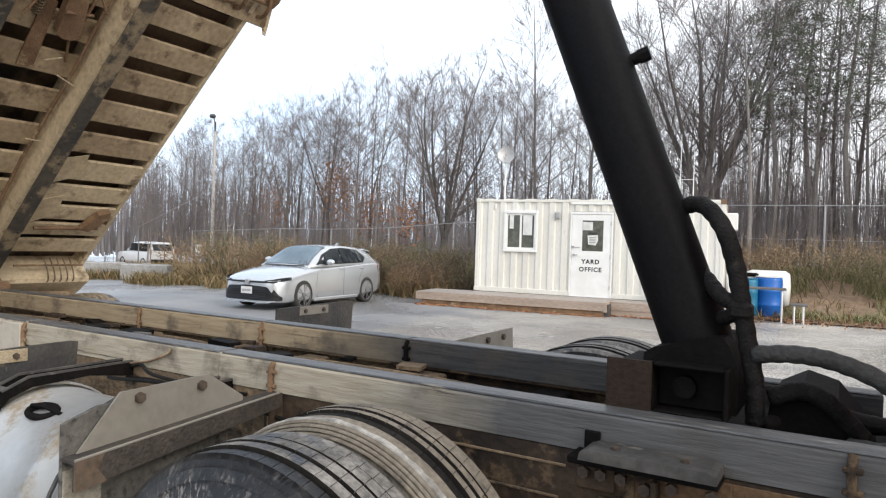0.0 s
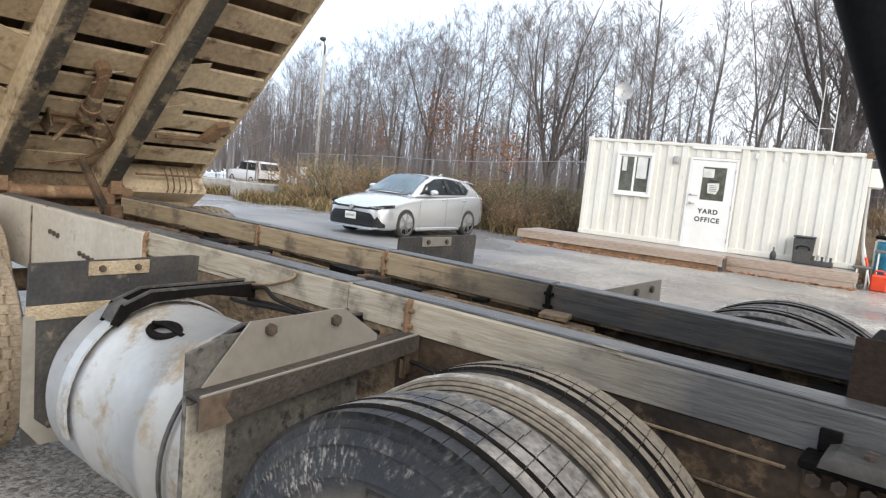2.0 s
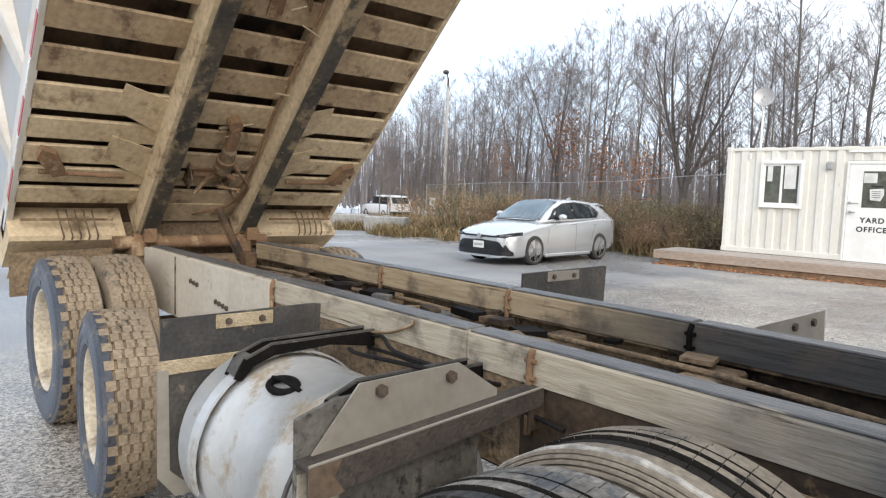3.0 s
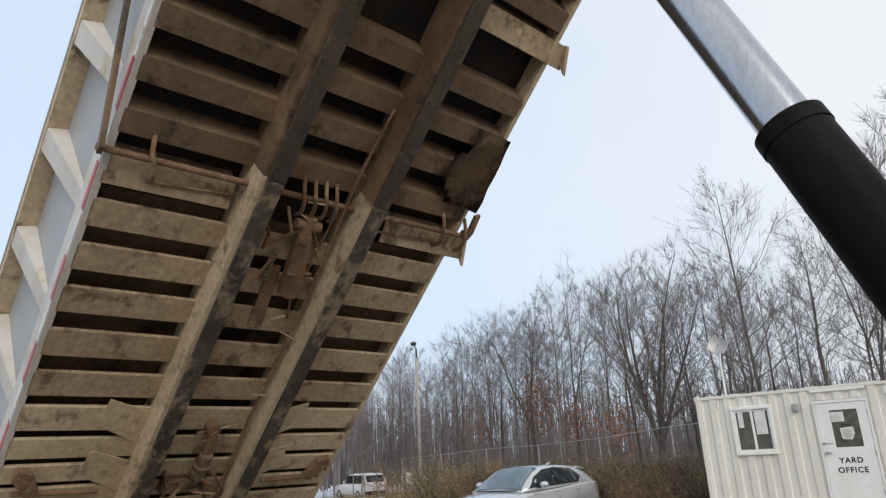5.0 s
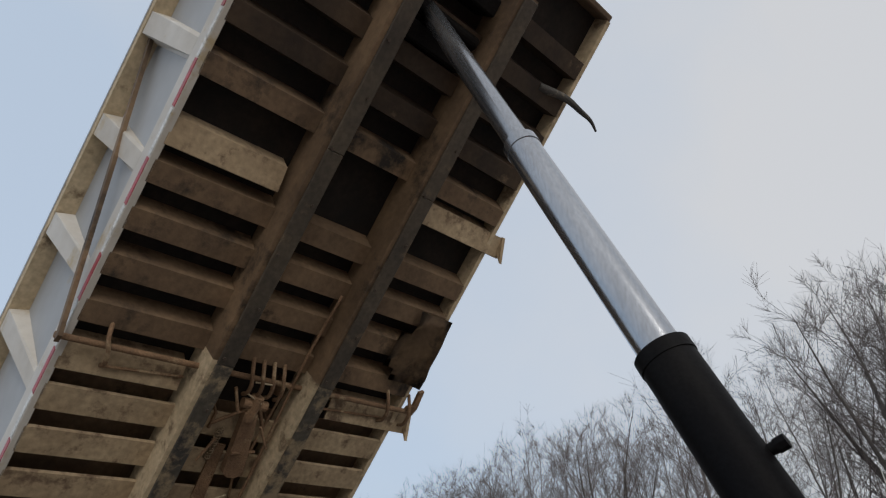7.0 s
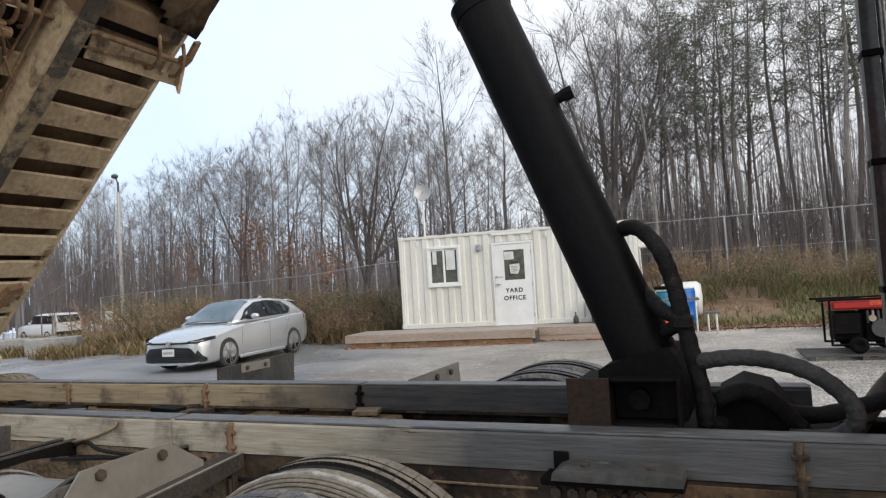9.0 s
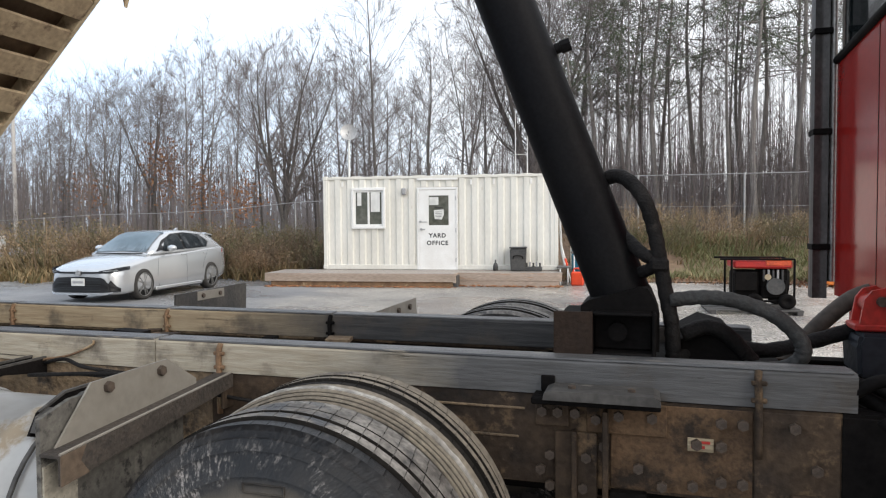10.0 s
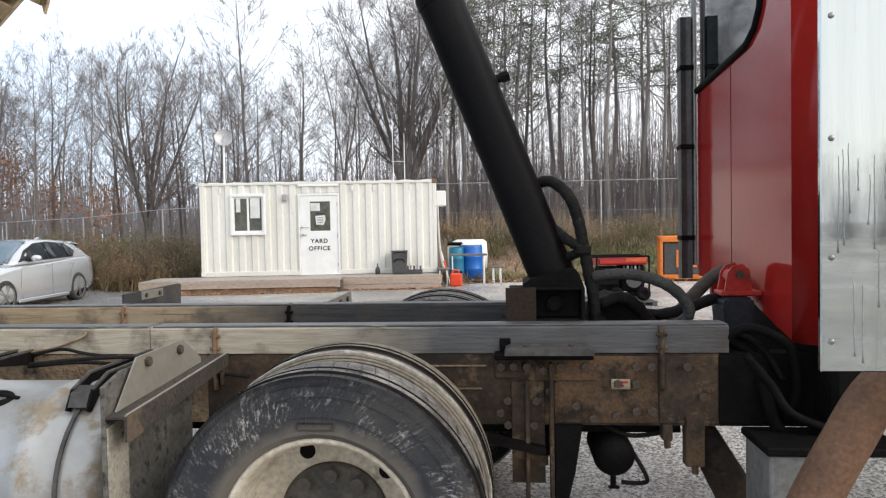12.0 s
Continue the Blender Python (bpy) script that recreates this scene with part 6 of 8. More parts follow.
for i, (x, y, s) in enumerate(SHRUBS):
    ob = new("shrub", shrub_meshes[((1, 1, 0, 1, 2)[i % 5] if -12.5 < x < -5 else (3, 0, 2, 1)[(i * 7 // 3 + i // 5) % 4])])
    ob.matrix_basis = Matrix.Translation((x, y, ground_height(x, y))) @ Matrix.Rotation(i * 1.7, 4, "Z") @ Matrix.Diagonal((s, s, s * (0.82 + 0.36 * ((i * 0.618) % 1.0)), 1))
    tagged(ob, "tangled brown leafless shrub at the yard's edge", "shrub", "shrubs along the yard")


# ---- trees ----
def bare_tree(seed, height, spread, base, trunk_r, limbs=20, forks=1, rise=0.62, twigs=6, fork_at=0.25):
    """Trunk mesh and crown mesh of one leafless tree: stems carry limbs, limbs branches, branches twigs, all bending upwards."""
    rng = np.random.default_rng(seed)
    tv, tf, cv, cf = [], [], [], []

    def skin(verts, faces, pts, radii, n):
        k0 = len(verts)
        for i, p in enumerate(pts):
            d = pts[min(i + 1, len(pts) - 1)] - pts[max(i - 1, 0)]
            a = np.cross(d, (0.83, 0.31, 0.21))
            a /= np.linalg.norm(a) + 1e-9
            b = np.cross(d, a)
            b /= np.linalg.norm(b) + 1e-9
            for q in range(n):
                w = 2 * math.pi * q / n
                verts.append(tuple(p + radii[i] * (math.cos(w) * a + math.sin(w) * b)))
        for i in range(len(pts) - 1):
            k = k0 + i * n
            faces.extend((k + q, k + (q + 1) % n, k + n + (q + 1) % n, k + n + q) for q in range(n))

    def path(p, d, length, n, wander, lift):
        pts = [p]
        for _ in range(n):
            d = d + rng.normal(0, wander, 3) + np.array([0, 0, lift])
            d = d / np.linalg.norm(d)
            pts.append(pts[-1] + d * length / n)
        return pts

    def aside(d, angle):
        o = rng.normal(0, 1, 3)
        o -= d * (o @ d)
        o /= np.linalg.norm(o) + 1e-9
        return d * math.cos(angle) + o * math.sin(angle)

    def branch(p, d, length, r, level):
        n, sides = ((6, 4), (4, 3), (1, 3))[level]
        pts = path(p, d, length, n, (0.10, 0.15, 0.16)[level], (0.075, 0.055, 0.03)[level])
        tip = max(0.0032, r * 0.28)
        skin(cv, cf, pts, [r + (tip - r) * k / n for k in range(n + 1)], sides)
        if level == 2:
            return
        for _ in range((5, twigs)[level]):
            f = rng.uniform(0.18, 1.0) * n
            k = min(int(f), n - 1)
            q = pts[k] + (pts[k + 1] - pts[k]) * (f - k)
            e = (pts[k + 1] - pts[k]) / np.linalg.norm(pts[k + 1] - pts[k])
            e = aside(e, rng.uniform(0.45, 0.95))
            e[2] += 0.18
            left = 1.15 - 0.55 * f / n
            branch(q, e / np.linalg.norm(e), length * rng.uniform(0.38, 0.62) * left if level == 0 else rng.uniform(0.35, 0.85) * min(1.0, length), max(0.0048, r * (1 - 0.6 * f / n) * 0.5), level + 1)

    stems = []
    low = path(np.array([0.0, 0, -0.2]), np.array([rng.normal(0, 0.03), rng.normal(0, 0.03), 1.0]), (height * fork_at if forks > 1 else height * 0.95) + 0.2, 5 if forks > 1 else 12, 0.022, 0.03)
    end = 0.80 if forks > 1 else 0.10
    skin(tv, tf, low, [trunk_r * (1.25 if k == 0 else 1.0) * (1 - (1 - end) * k / (len(low) - 1)) for k in range(len(low))], 8)
    if forks > 1:
        for k in range(forks):
            a = 2 * math.pi * (k + rng.uniform(-0.25, 0.25)) / forks
            lean = rng.uniform(0.22, 0.42) if k else 0.06
            st = path(low[-1] - np.array([0, 0, 0.1 * k]), np.array([math.cos(a) * lean, math.sin(a) * lean, 1.0]), height * (1 - fork_at) * (rng.uniform(0.74, 0.90) if k else 0.97), 9, 0.05, 0.012)
            r0 = trunk_r * rng.uniform(0.42, 0.60)
            skin(tv, tf, st, [r0 * (1 - 0.9 * m / 9) for m in range(10)], 6)
            stems.append((st, r0, 0.10))
    else:
        stems.append((low, trunk_r, base / height))
    for st, r0, first in stems:
        n = len(st) - 1
        for i in range(limbs // len(stems)):
            f = first + (0.985 - first) * ((i + rng.uniform(0, 1)) / (limbs // len(stems)))
            k = min(int(f * n), n - 1)
            p = st[k] + (st[k + 1] - st[k]) * (f * n - k)
            up = (f - first) / (1 - first)
            swell = math.sin(math.pi * min(1.0, 0.25 + 0.68 * up)) ** 0.8
            a = i * 2.4 + rng.uniform(-0.5, 0.5)
            tilt = rise + 0.45 * up
            d = np.array([math.cos(a), math.sin(a), tilt * rng.uniform(0.8, 1.3)])
            length = spread * (0.35 + 0.75 * swell) * rng.uniform(0.75, 1.2)
            branch(p, d / np.linalg.norm(d), min(length, max(0.5, (height - p[2]) * 1.15)), max(0.009, r0 * (1 - 0.85 * f) * 0.42), 0)
    out = []
    for name, v, fc in (("trunk", tv, tf), ("crown", cv, cf)):
        me = bpy.data.meshes.new(name)
        me.from_pydata(v, [], fc)
        me.polygons.foreach_set("use_smooth", [True] * len(me.polygons))
        out.append(me)
    return out


# bark, twig and needle colours are lightened to stand for distance haze
m_bark = material("grey_brown_bark", (0.180, 0.163, 0.150), (0.122, 0.108, 0.099), 0.9, grain=14, patch=2, streak=(4, 4, 0.6), bump=0.8, bump_distance=0.03, vary=0.35)
m_bark_light = material("pale_grey_bark", (0.29, 0.265, 0.245), (0.19, 0.172, 0.158), 0.9, grain=14, patch=2, streak=(4, 4, 0.6), bump=0.8, bump_distance=0.03, vary=0.3)
m_branch = material("grey_twigs", (0.195, 0.170, 0.165), (0.145, 0.126, 0.121), 0.9, grain=8, patch=1.2, bump=0.0, vary=0.25)
m_leaf_rust = island_material("clinging_rust_leaves", [(0.36, 0.15, 0.06), (0.26, 0.11, 0.05), (0.38, 0.20, 0.09)])
m_leaf_fallen = island_material("fallen_brown_leaves", [(0.24, 0.125, 0.065), (0.17, 0.095, 0.055), (0.30, 0.17, 0.09)])
m_needle = island_material("pine_needles", [(0.105, 0.135, 0.085), (0.14, 0.17, 0.10), (0.085, 0.112, 0.075), (0.16, 0.165, 0.10)])

# all ten metres tall: slim, slim, forked, high-crowned, broad round, pole-like, leaning fan
KINDS = [bare_tree(100, 10, 2.3, 2.6, 0.085, limbs=25, twigs=7), bare_tree(101, 10, 2.0, 3.2, 0.075, limbs=23, twigs=7), bare_tree(102, 10, 2.5, 2.4, 0.10, forks=3, limbs=27, fork_at=0.30), bare_tree(103, 10, 1.8, 4.0, 0.075, limbs=20, twigs=7),
         bare_tree(104, 10, 2.5, 2.2, 0.20, limbs=84, forks=7, rise=0.8, twigs=10, fork_at=0.17), bare_tree(105, 10, 1.6, 4.6, 0.08, limbs=19, twigs=7), bare_tree(106, 10, 2.3, 2.9, 0.09, forks=2, limbs=26, fork_at=0.36)]
for k, (a, b) in enumerate(KINDS):
    a.materials.append(m_bark_light if k in (1, 3) else m_bark)
    b.materials.append(m_branch)


def plant(k, x, y, s, turn, label="tall leafless tree with grey bark and fine twigs"):
    z = ground_height(x, y)
    t = thing("tree", label, "tree", Matrix.Translation((x, y, z)) @ Matrix.Rotation(turn, 4, "Z") @ Matrix.Diagonal((s, s, s, 1)), "trees of the wood")
    for name, me in zip(("trunk", "crown"), KINDS[k]):
        o = new(name, me)
        o.parent = t
    return t


# height of the tree tops along the wood's edge
def skyline(x):
    return float(np.interp(x, (-40, -28, -22, -18, -14, -11, -8, -5.5, -3.5, -1, 3, 10), (8.3, 8.6, 9.5, 9.2, 8.9, 8.7, 8.6, 9.0, 11.0, 11.8, 12.4, 13.0)))


# single trees that stand out, then the rows of the wood
plant(4, -14.0, 23.4, 0.985, 0.3, "broad round-crowned leafless tree with fine twigs")
plant(4, -3.4, 24.6, 1.20, 2.3, "broad round-crowned leafless tree with fine twigs")
for k, x, y, top in ((0, -9.6, 23.3, 11.2), (6, -19.0, 24.6, 10.1), (2, -24.6, 25.0, 9.5), (2, -21.4, 24.4, 9.8), (1, -18.0, 23.8, 9.2), (0, -11.4, 24.4, 9.0), (6, -7.6, 23.6, 9.0), (2, -5.6, 23.0, 9.3), (1, -1.6, 22.4, 10.4)):
    plant(k, x, y, top / 10, x * 1.7)
rng = np.random.default_rng(33)
for row, (y, step) in enumerate(((22.6, 2.5), (25.0, 2.0), (28.0, 2.2), (31.5, 2.8))):
    x = -42.0 - 6 * (row > 2)
    while x < 24 + 4 * row:
        x += step * rng.uniform(0.6, 1.5)
        yy = y + rng.uniform(-1.1, 1.1) + (0.0 if x > -18 else 0.10 * (-18 - x))
        if row == 0 and (-16.8 < x < -11.3 or -6 < x < -1.2):
            continue
        far = (yy + 2.3) / 26.0
        s = skyline(x / far) * far * rng.uniform(0.70, 0.99) / 10
        plant(int(rng.choice([0, 1, 3, 5, 0, 1, 3, 6])) if x < -3 else int(rng.choice([1, 3, 5, 5, 0])), x, yy, s, rng.uniform(0, 6.28))
# the wood goes on behind the truck's other side
for i in range(28):
    plant(int(rng.choice([0, 1, 2, 3])), -60 + 4.2 * i + rng.uniform(-2, 2), -66 + rng.uniform(-8, 6), rng.uniform(0.65, 0.95), rng.uniform(0, 6.28))
# saplings and undergrowth stems, close to the yard
for i in range(46):
    x, y = rng.uniform(-33, 16), rng.uniform(19.6, 23.5)
    plant(int(rng.choice([1, 3, 5])), x, y, rng.uniform(0.30, 0.55), rng.uniform(0, 6.28), "thin leafless sapling at the wood's edge")


# rust leaves clinging to two small trees
def leaf_cloud(name, places, n, size, mat, label, seed):
    rng = np.random.default_rng(seed)
    verts, faces = [], []
    for cx, cy, cz, rx, rz in places:
        for _ in range(n):
            v = rng.normal(0, 0.5, 3)
            p = np.array([cx + v[0] * rx, cy + v[1] * rx, cz + v[2] * rz])
            w, u = rng.normal(0, 1, 3), rng.normal(0, 1, 3)
            w /= np.linalg.norm(w)
            u -= w * (u @ w)
            u /= np.linalg.norm(u)
            s = size * rng.uniform(0.6, 1.3)
            k = len(verts)
            verts += [tuple(p - w * s), tuple(p + u * s * 0.55), tuple(p + w * s), tuple(p - u * s * 0.55)]
            faces.append((k, k + 1, k + 2, k + 3))
    me = bpy.data.meshes.new(name)
    me.from_pydata(verts, [], faces)
    me.materials.append(mat)
    return tagged(new(name, me), label, "leaves", kind="stuff")


leaf_cloud("rust_leaves", [(-20.4, 24.0, 3.6, 1.0, 1.3), (-20.6, 24.0, 4.6, 0.9, 1.0), (-15.6, 22.8, 2.6, 0.9, 1.2), (-25.4, 24.5, 3.2, 0.9, 1.1), (-18.5, 24.2, 3.0, 0.8, 1.4)], 420, 0.07, m_leaf_rust, "rust-brown leaves clinging to lower branches", 3)


leaf_cloud("fallen_leaves", [(x, 15.35 + 0.3 * math.sin(x), 0.05, 1.0, 0.06) for x in np.arange(-0.8, 13.0, 1.1)], 260, 0.045, m_leaf_fallen, "reddish-brown leaves fallen at the foot of the bank", 9)


# pines behind, to the east
def pine(x, y, h, seed):
    rng = np.random.default_rng(seed)
    t = thing("pine_tree", "tall dark pine with a bare lower trunk", "tree", Matrix.Translation((x, y, ground_height(x, y))), "pines in the wood")
    bm = bmesh.new()
    pts = [Vector((0.15 * math.sin(i * 0.9 + seed), 0.12 * math.cos(i * 1.1), h * i / 8)) for i in range(9)]
    tube(bm, pts, [0.12 * (1 - 0.85 * i / 8) for i in range(9)], 8)
    part("trunk", bm, m_bark_light, t)
    limbs = bmesh.new()
    verts, faces = [], []
    for i in range(30):
        f = 0.45 + 0.54 * i / 30
        a, ln = i * 2.4 + rng.uniform(-0.4, 0.4), h * 0.20 * (1.18 - f) * rng.uniform(0.6, 1.4) + 0.4
        tip = Vector((math.cos(a) * ln, math.sin(a) * ln, h * f + ln * rng.uniform(0.0, 0.35)))
        tube(limbs, [Vector((0, 0, h * f)), Vector((tip.x * 0.5, tip.y * 0.5, (h * f + tip.z) / 2 - 0.05)), tip], [0.03, 0.02, 0.008], 4)
        for j in range(6):
            g = rng.uniform(0.25, 1.08)
            c = np.array([tip.x * g, tip.y * g, h * f + (tip.z - h * f) * g]) + rng.normal(0, 0.16, 3)
            for _ in range(26):
                p = c + rng.normal(0, 0.15, 3) * np.array([1, 1, 0.6])
                w = rng.normal(0, 1, 3)
                w[2] = w[2] * 0.6 + 0.35
                w /= np.linalg.norm(w)
                u = np.cross(w, rng.normal(0, 1, 3))
                u /= np.linalg.norm(u)
                k = len(verts)
                s = rng.uniform(0.10, 0.20)
                verts += [tuple(p - u * 0.016), tuple(p + u * 0.016), tuple(p + w * s)]
                faces.append((k, k + 1, k + 2))
    part("limb", limbs, m_bark_light, t)
    me = bpy.data.meshes.new("crown")
    me.from_pydata(verts, [], faces)
    me.materials.append(m_needle)
    o = new("crown", me)
    o.parent = t
    return t


for i, (x, y, h) in enumerate(((-1.2, 24.8, 10.9), (-0.1, 25.6, 10.5), (1.2, 24.3, 11.2), (4.6, 23.6, 12.2), (6.1, 24.2, 13.0), (5.2, 26.5, 14), (8.8, 24.5, 13.0), (2.6, 27.5, 13.5), (11.5, 25.5, 13.5))):
    pine(x, y, h, 50 + i)

# undergrowth between the trunks: thin stems with a few twigs
brush_verts, brush_faces = [], []
rng = np.random.default_rng(91)


def spike(p, q, r):
    k = len(brush_verts)
    brush_verts.extend([(p[0] - r, p[1], p[2]), (p[0] + r * 0.5, p[1] - r, p[2]), (p[0] + r * 0.5, p[1] + r, p[2]), tuple(q)])
    brush_faces.extend([(k, k + 1, k + 3), (k + 1, k + 2, k + 3), (k + 2, k, k + 3)])


for i in range(4500):
    east = i < 2700 or i > 3500
    x, y = (rng.uniform(-6, 28), rng.uniform(22.5, 40)) if east else (rng.uniform(-44, -5), rng.uniform(26, 42))
    if i > 3500:
        x, y = rng.uniform(-60, 60), rng.uniform(-90, -58)
    h, z = rng.uniform(2.5, 10.5) if east else rng.uniform(1.5, 4.5), ground_height(x, min(y, 60))
    p, q = np.array([x, y, z - 0.1]), np.array([x + rng.normal(0, 0.35), y + rng.normal(0, 0.3), z + h])
    spike(p, q, rng.uniform(0.010, 0.028))
    for _ in range(15):
        c = p + (q - p) * rng.uniform(0.2, 0.95)
        a, ln = rng.uniform(0, 6.28), rng.uniform(0.4, 1.3)
        spike(c, c + np.array([math.cos(a) * ln * 0.6, math.sin(a) * ln * 0.6, ln * rng.uniform(0.4, 1.0)]), 0.008)
# stems paler than bare wood: distance haze is put into their colour
m_brush = island_material("brown_grey_undergrowth", [(0.195, 0.160, 0.150), (0.245, 0.205, 0.195), (0.15, 0.126, 0.120), (0.28, 0.215, 0.195)])
me = bpy.data.meshes.new("undergrowth")
me.from_pydata(brush_verts, [], brush_faces)
me.materials.append(m_brush)
tagged(new("undergrowth", me), "brown-grey thin undergrowth stems between the trunks", "undergrowth", kind="stuff")

# distant woods, one uneven band far behind; haze is put into the pale colour
m_far = material("distant_wood_with_painted_haze", (0.24, 0.23, 0.24), (0.18, 0.17, 0.172), 0.95, grain=2.2, patch=0.25, streak=(1, 1, 0.25), bump=0.0, jitter=0.3)
far_verts, far_faces = [], []
rng = np.random.default_rng(77)
for i in range(7500):
    a = rng.uniform(-1.35, 1.25) if i % 4 else rng.uniform(-2.2, 4.1)
    d = rng.uniform(46, 75)
    x, y = d * math.sin(a), d * math.cos(a)
    h, w = rng.uniform(4.0, 8.0), rng.uniform(0.03, 0.09)
    k = len(far_verts)
    lx = rng.normal(0, 0.5)
    ca, sa = math.cos(a), -math.sin(a)
    far_verts += [(x - w * ca, y - w * sa, 0), (x + w * ca, y + w * sa, 0), (x, y + w, 0), (x + lx, y, h)]
    far_faces += [(k, k + 1, k + 3), (k + 1, k + 2, k + 3), (k + 2, k, k + 3)]
    for _ in range(6):
        f, k = rng.uniform(0.25, 0.95), len(far_verts)
        b, ln = (x + lx * f, y, h * f), rng.uniform(0.5, 1.5)
        q = (b[0] + ca * ln * rng.uniform(-0.8, 0.8), b[1] + sa * ln * rng.uniform(-0.8, 0.8), b[2] + ln * rng.uniform(0.4, 1.0))
        far_verts += [(b[0] - 0.02, b[1], b[2]), (b[0] + 0.02, b[1], b[2]), (b[0], b[1] + 0.02, b[2]), q]
        far_faces += [(k, k + 1, k + 3), (k + 1, k + 2, k + 3), (k + 2, k, k + 3)]
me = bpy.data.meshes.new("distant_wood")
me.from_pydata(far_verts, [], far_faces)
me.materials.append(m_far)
tagged(new("distant_wood", me), "wood far behind the fence with haze put into its grey colour", "trees", kind="stuff")


# ---- yard office: a white container on a wooden deck ----
OFF = Matrix.Translation((-7.17, 13.46, 0.33)) @ Matrix.Rotation(radians(7.2), 4, "Z")
OL, OH, OD = 6.03, 2.41, 2.44
m_white = material("white_container_paint", (0.74, 0.725, 0.665), (0.65, 0.63, 0.565), 0.5, grain=30, patch=1.2, streak=(1, 1, 0.3), spot=(0.46, 0.38, 0.28), spot_at=0.70, spot_scale=3.5, bump=0.05, jitter=0.05)
m_white_trim = material("white_trim_paint", (0.82, 0.82, 0.80), (0.75, 0.74, 0.71), 0.45, grain=40, patch=3, bump=0.05, jitter=0.05)
m_ink = material("black_stencil_ink", (0.02, 0.02, 0.02), None, 0.7, grain=60, patch=6, bump=0.0)
m_paper = material("white_paper", (0.75, 0.75, 0.72), None, 0.8, grain=20, patch=5, bump=0.0, jitter=0.05)
m_pane = material("dim_window_pane", (0.075, 0.08, 0.062), (0.12, 0.12, 0.10), 0.08, grain=8, patch=1, bump=0.0)
m_steel = material("galvanised_steel", (0.42, 0.42, 0.42), (0.34, 0.34, 0.34), 0.5, 0.5, grain=40, patch=4, bump=0.1)
office = thing("yard_office", "white corrugated container office with door and window on a deck", "office", OFF)


def corrugated(s0, s1, z0, z1, y=0.0, axis="x", at=0.0):
    """A trapezoid sheet from s0 to s1 with real folds and thickness."""
    bm = bmesh.new()
    pitch, d = 0.325, 0.036
    xs_, s = [], math.floor(s0 / pitch) * pitch
    while s < s1 + pitch:
        for f, q in ((0.0, 0), (0.40, 0), (0.49, 1), (0.91, 1)):
            xs_.append((s + f * pitch, q * d))
        s += pitch
    def depth(v):
        for (a, p), (b, q) in zip(xs_, xs_[1:]):
            if a <= v <= b:
                return p + (q - p) * (v - a) / (b - a)
        return 0.0
    cols = sorted({s0, s1, *[a for a, _ in xs_ if s0 < a < s1]})
    def v(s, dd, z):
        return (s, y + dd, z) if axis == "x" else (at - dd if at > 1 else at + dd, s, z)
    fr = [(bm.verts.new(v(s, depth(s), z0)), bm.verts.new(v(s, depth(s), z1))) for s in cols]
    bk = [(bm.verts.new(v(s, depth(s) + 0.004, z0)), bm.verts.new(v(s, depth(s) + 0.004, z1))) for s in cols]
    for g in (fr, bk):
        for a, b in zip(g, g[1:]):
            bm.faces.new((a[0], b[0], b[1], a[1]))
    bmesh.ops.recalc_face_normals(bm, faces=bm.faces[:])
    return bm


W0, W1, WZ0, WZ1 = 0.83, 1.60, 1.12, 2.03
D0, D1, DZ1 = 2.53, 3.49, 2.03
for a, b, z0, z1 in ((0.05, W0, 0.12, 2.33), (W0, W1, 0.12, WZ0), (W0, W1, WZ1, 2.33), (W1, D0 - 0.04, 0.12, 2.33), (D0 - 0.04, D1 + 0.04, DZ1 + 0.07, 2.28), (D1 + 0.04, OL - 0.05, 0.12, 2.33)):
    part("front_sheet", corrugated(a, b, z0, z1, 0.012), m_white, office)
for at in (0.012, OL - 0.012):
    part("end_sheet", corrugated(0.05, OD - 0.05, 0.12, 2.33, axis="y", at=at), m_white, office)
part("back_sheet", corrugated(0.05, OL - 0.05, 0.12, 2.33, OD - 0.05), m_white, office)
for x in (0.0, OL - 0.10):
    for y in (0.0, OD - 0.10):
        bm = bmesh.new()
        box(bm, (x, y, 0.10), (x + 0.10, y + 0.10, 2.30), 0.012)
        part("corner_post", bm, m_white, office)
        for z in (0.0, OH - 0.115):
            bm = bmesh.new()
            box(bm, (x - 0.012, y - 0.012, z), (x + 0.112, y + 0.112, z + 0.115), 0.015)
            rod(bm, (x + 0.05, y - 0.014, z + 0.057), (x + 0.05, y + 0.114, z + 0.057), 0.022, seg=12)
            part("corner_casting", bm, m_body_rust if (x > 1 and z > 1) else m_white, office)
for z0, z1 in ((0.0, 0.12), (2.32, 2.385)):
    for y in (0.0, OD - 0.06):
        for a, b in (((0.10, D0 - 0.04), (D1 + 0.04, OL - 0.10)) if (z0 == 0 and y == 0) else ((0.10, OL - 0.10),)):
            bm = bmesh.new()
            box(bm, (a, y, z0), (b, y + 0.06, z1), 0.006)
            part("side_rail", bm, m_white, office)
    for x in (0.0, OL - 0.06):
        bm = bmesh.new()
        box(bm, (x, 0.10, z0), (x + 0.06, OD - 0.10, z1), 0.006)
        part("end_rail", bm, m_white, office)
bm = bmesh.new()
n = 44
top = [[bm.verts.new((0.03 + (OL - 0.06) * i / n, y, 2.385 + (0.018 if (i // 2) % 2 else 0.0))) for y in (0.02, OD - 0.02)] for i in range(n + 1)]
bot = [[bm.verts.new((0.03 + (OL - 0.06) * i / n, y, 2.37)) for y in (0.02, OD - 0.02)] for i in range(n + 1)]
for i in range(n):
    bm.faces.new((top[i][0], top[i + 1][0], top[i + 1][1], top[i][1]))
    bm.faces.new((bot[i][0], bot[i + 1][0], top[i + 1][0], top[i][0]))
bmesh.ops.recalc_face_normals(bm, faces=bm.faces[:])
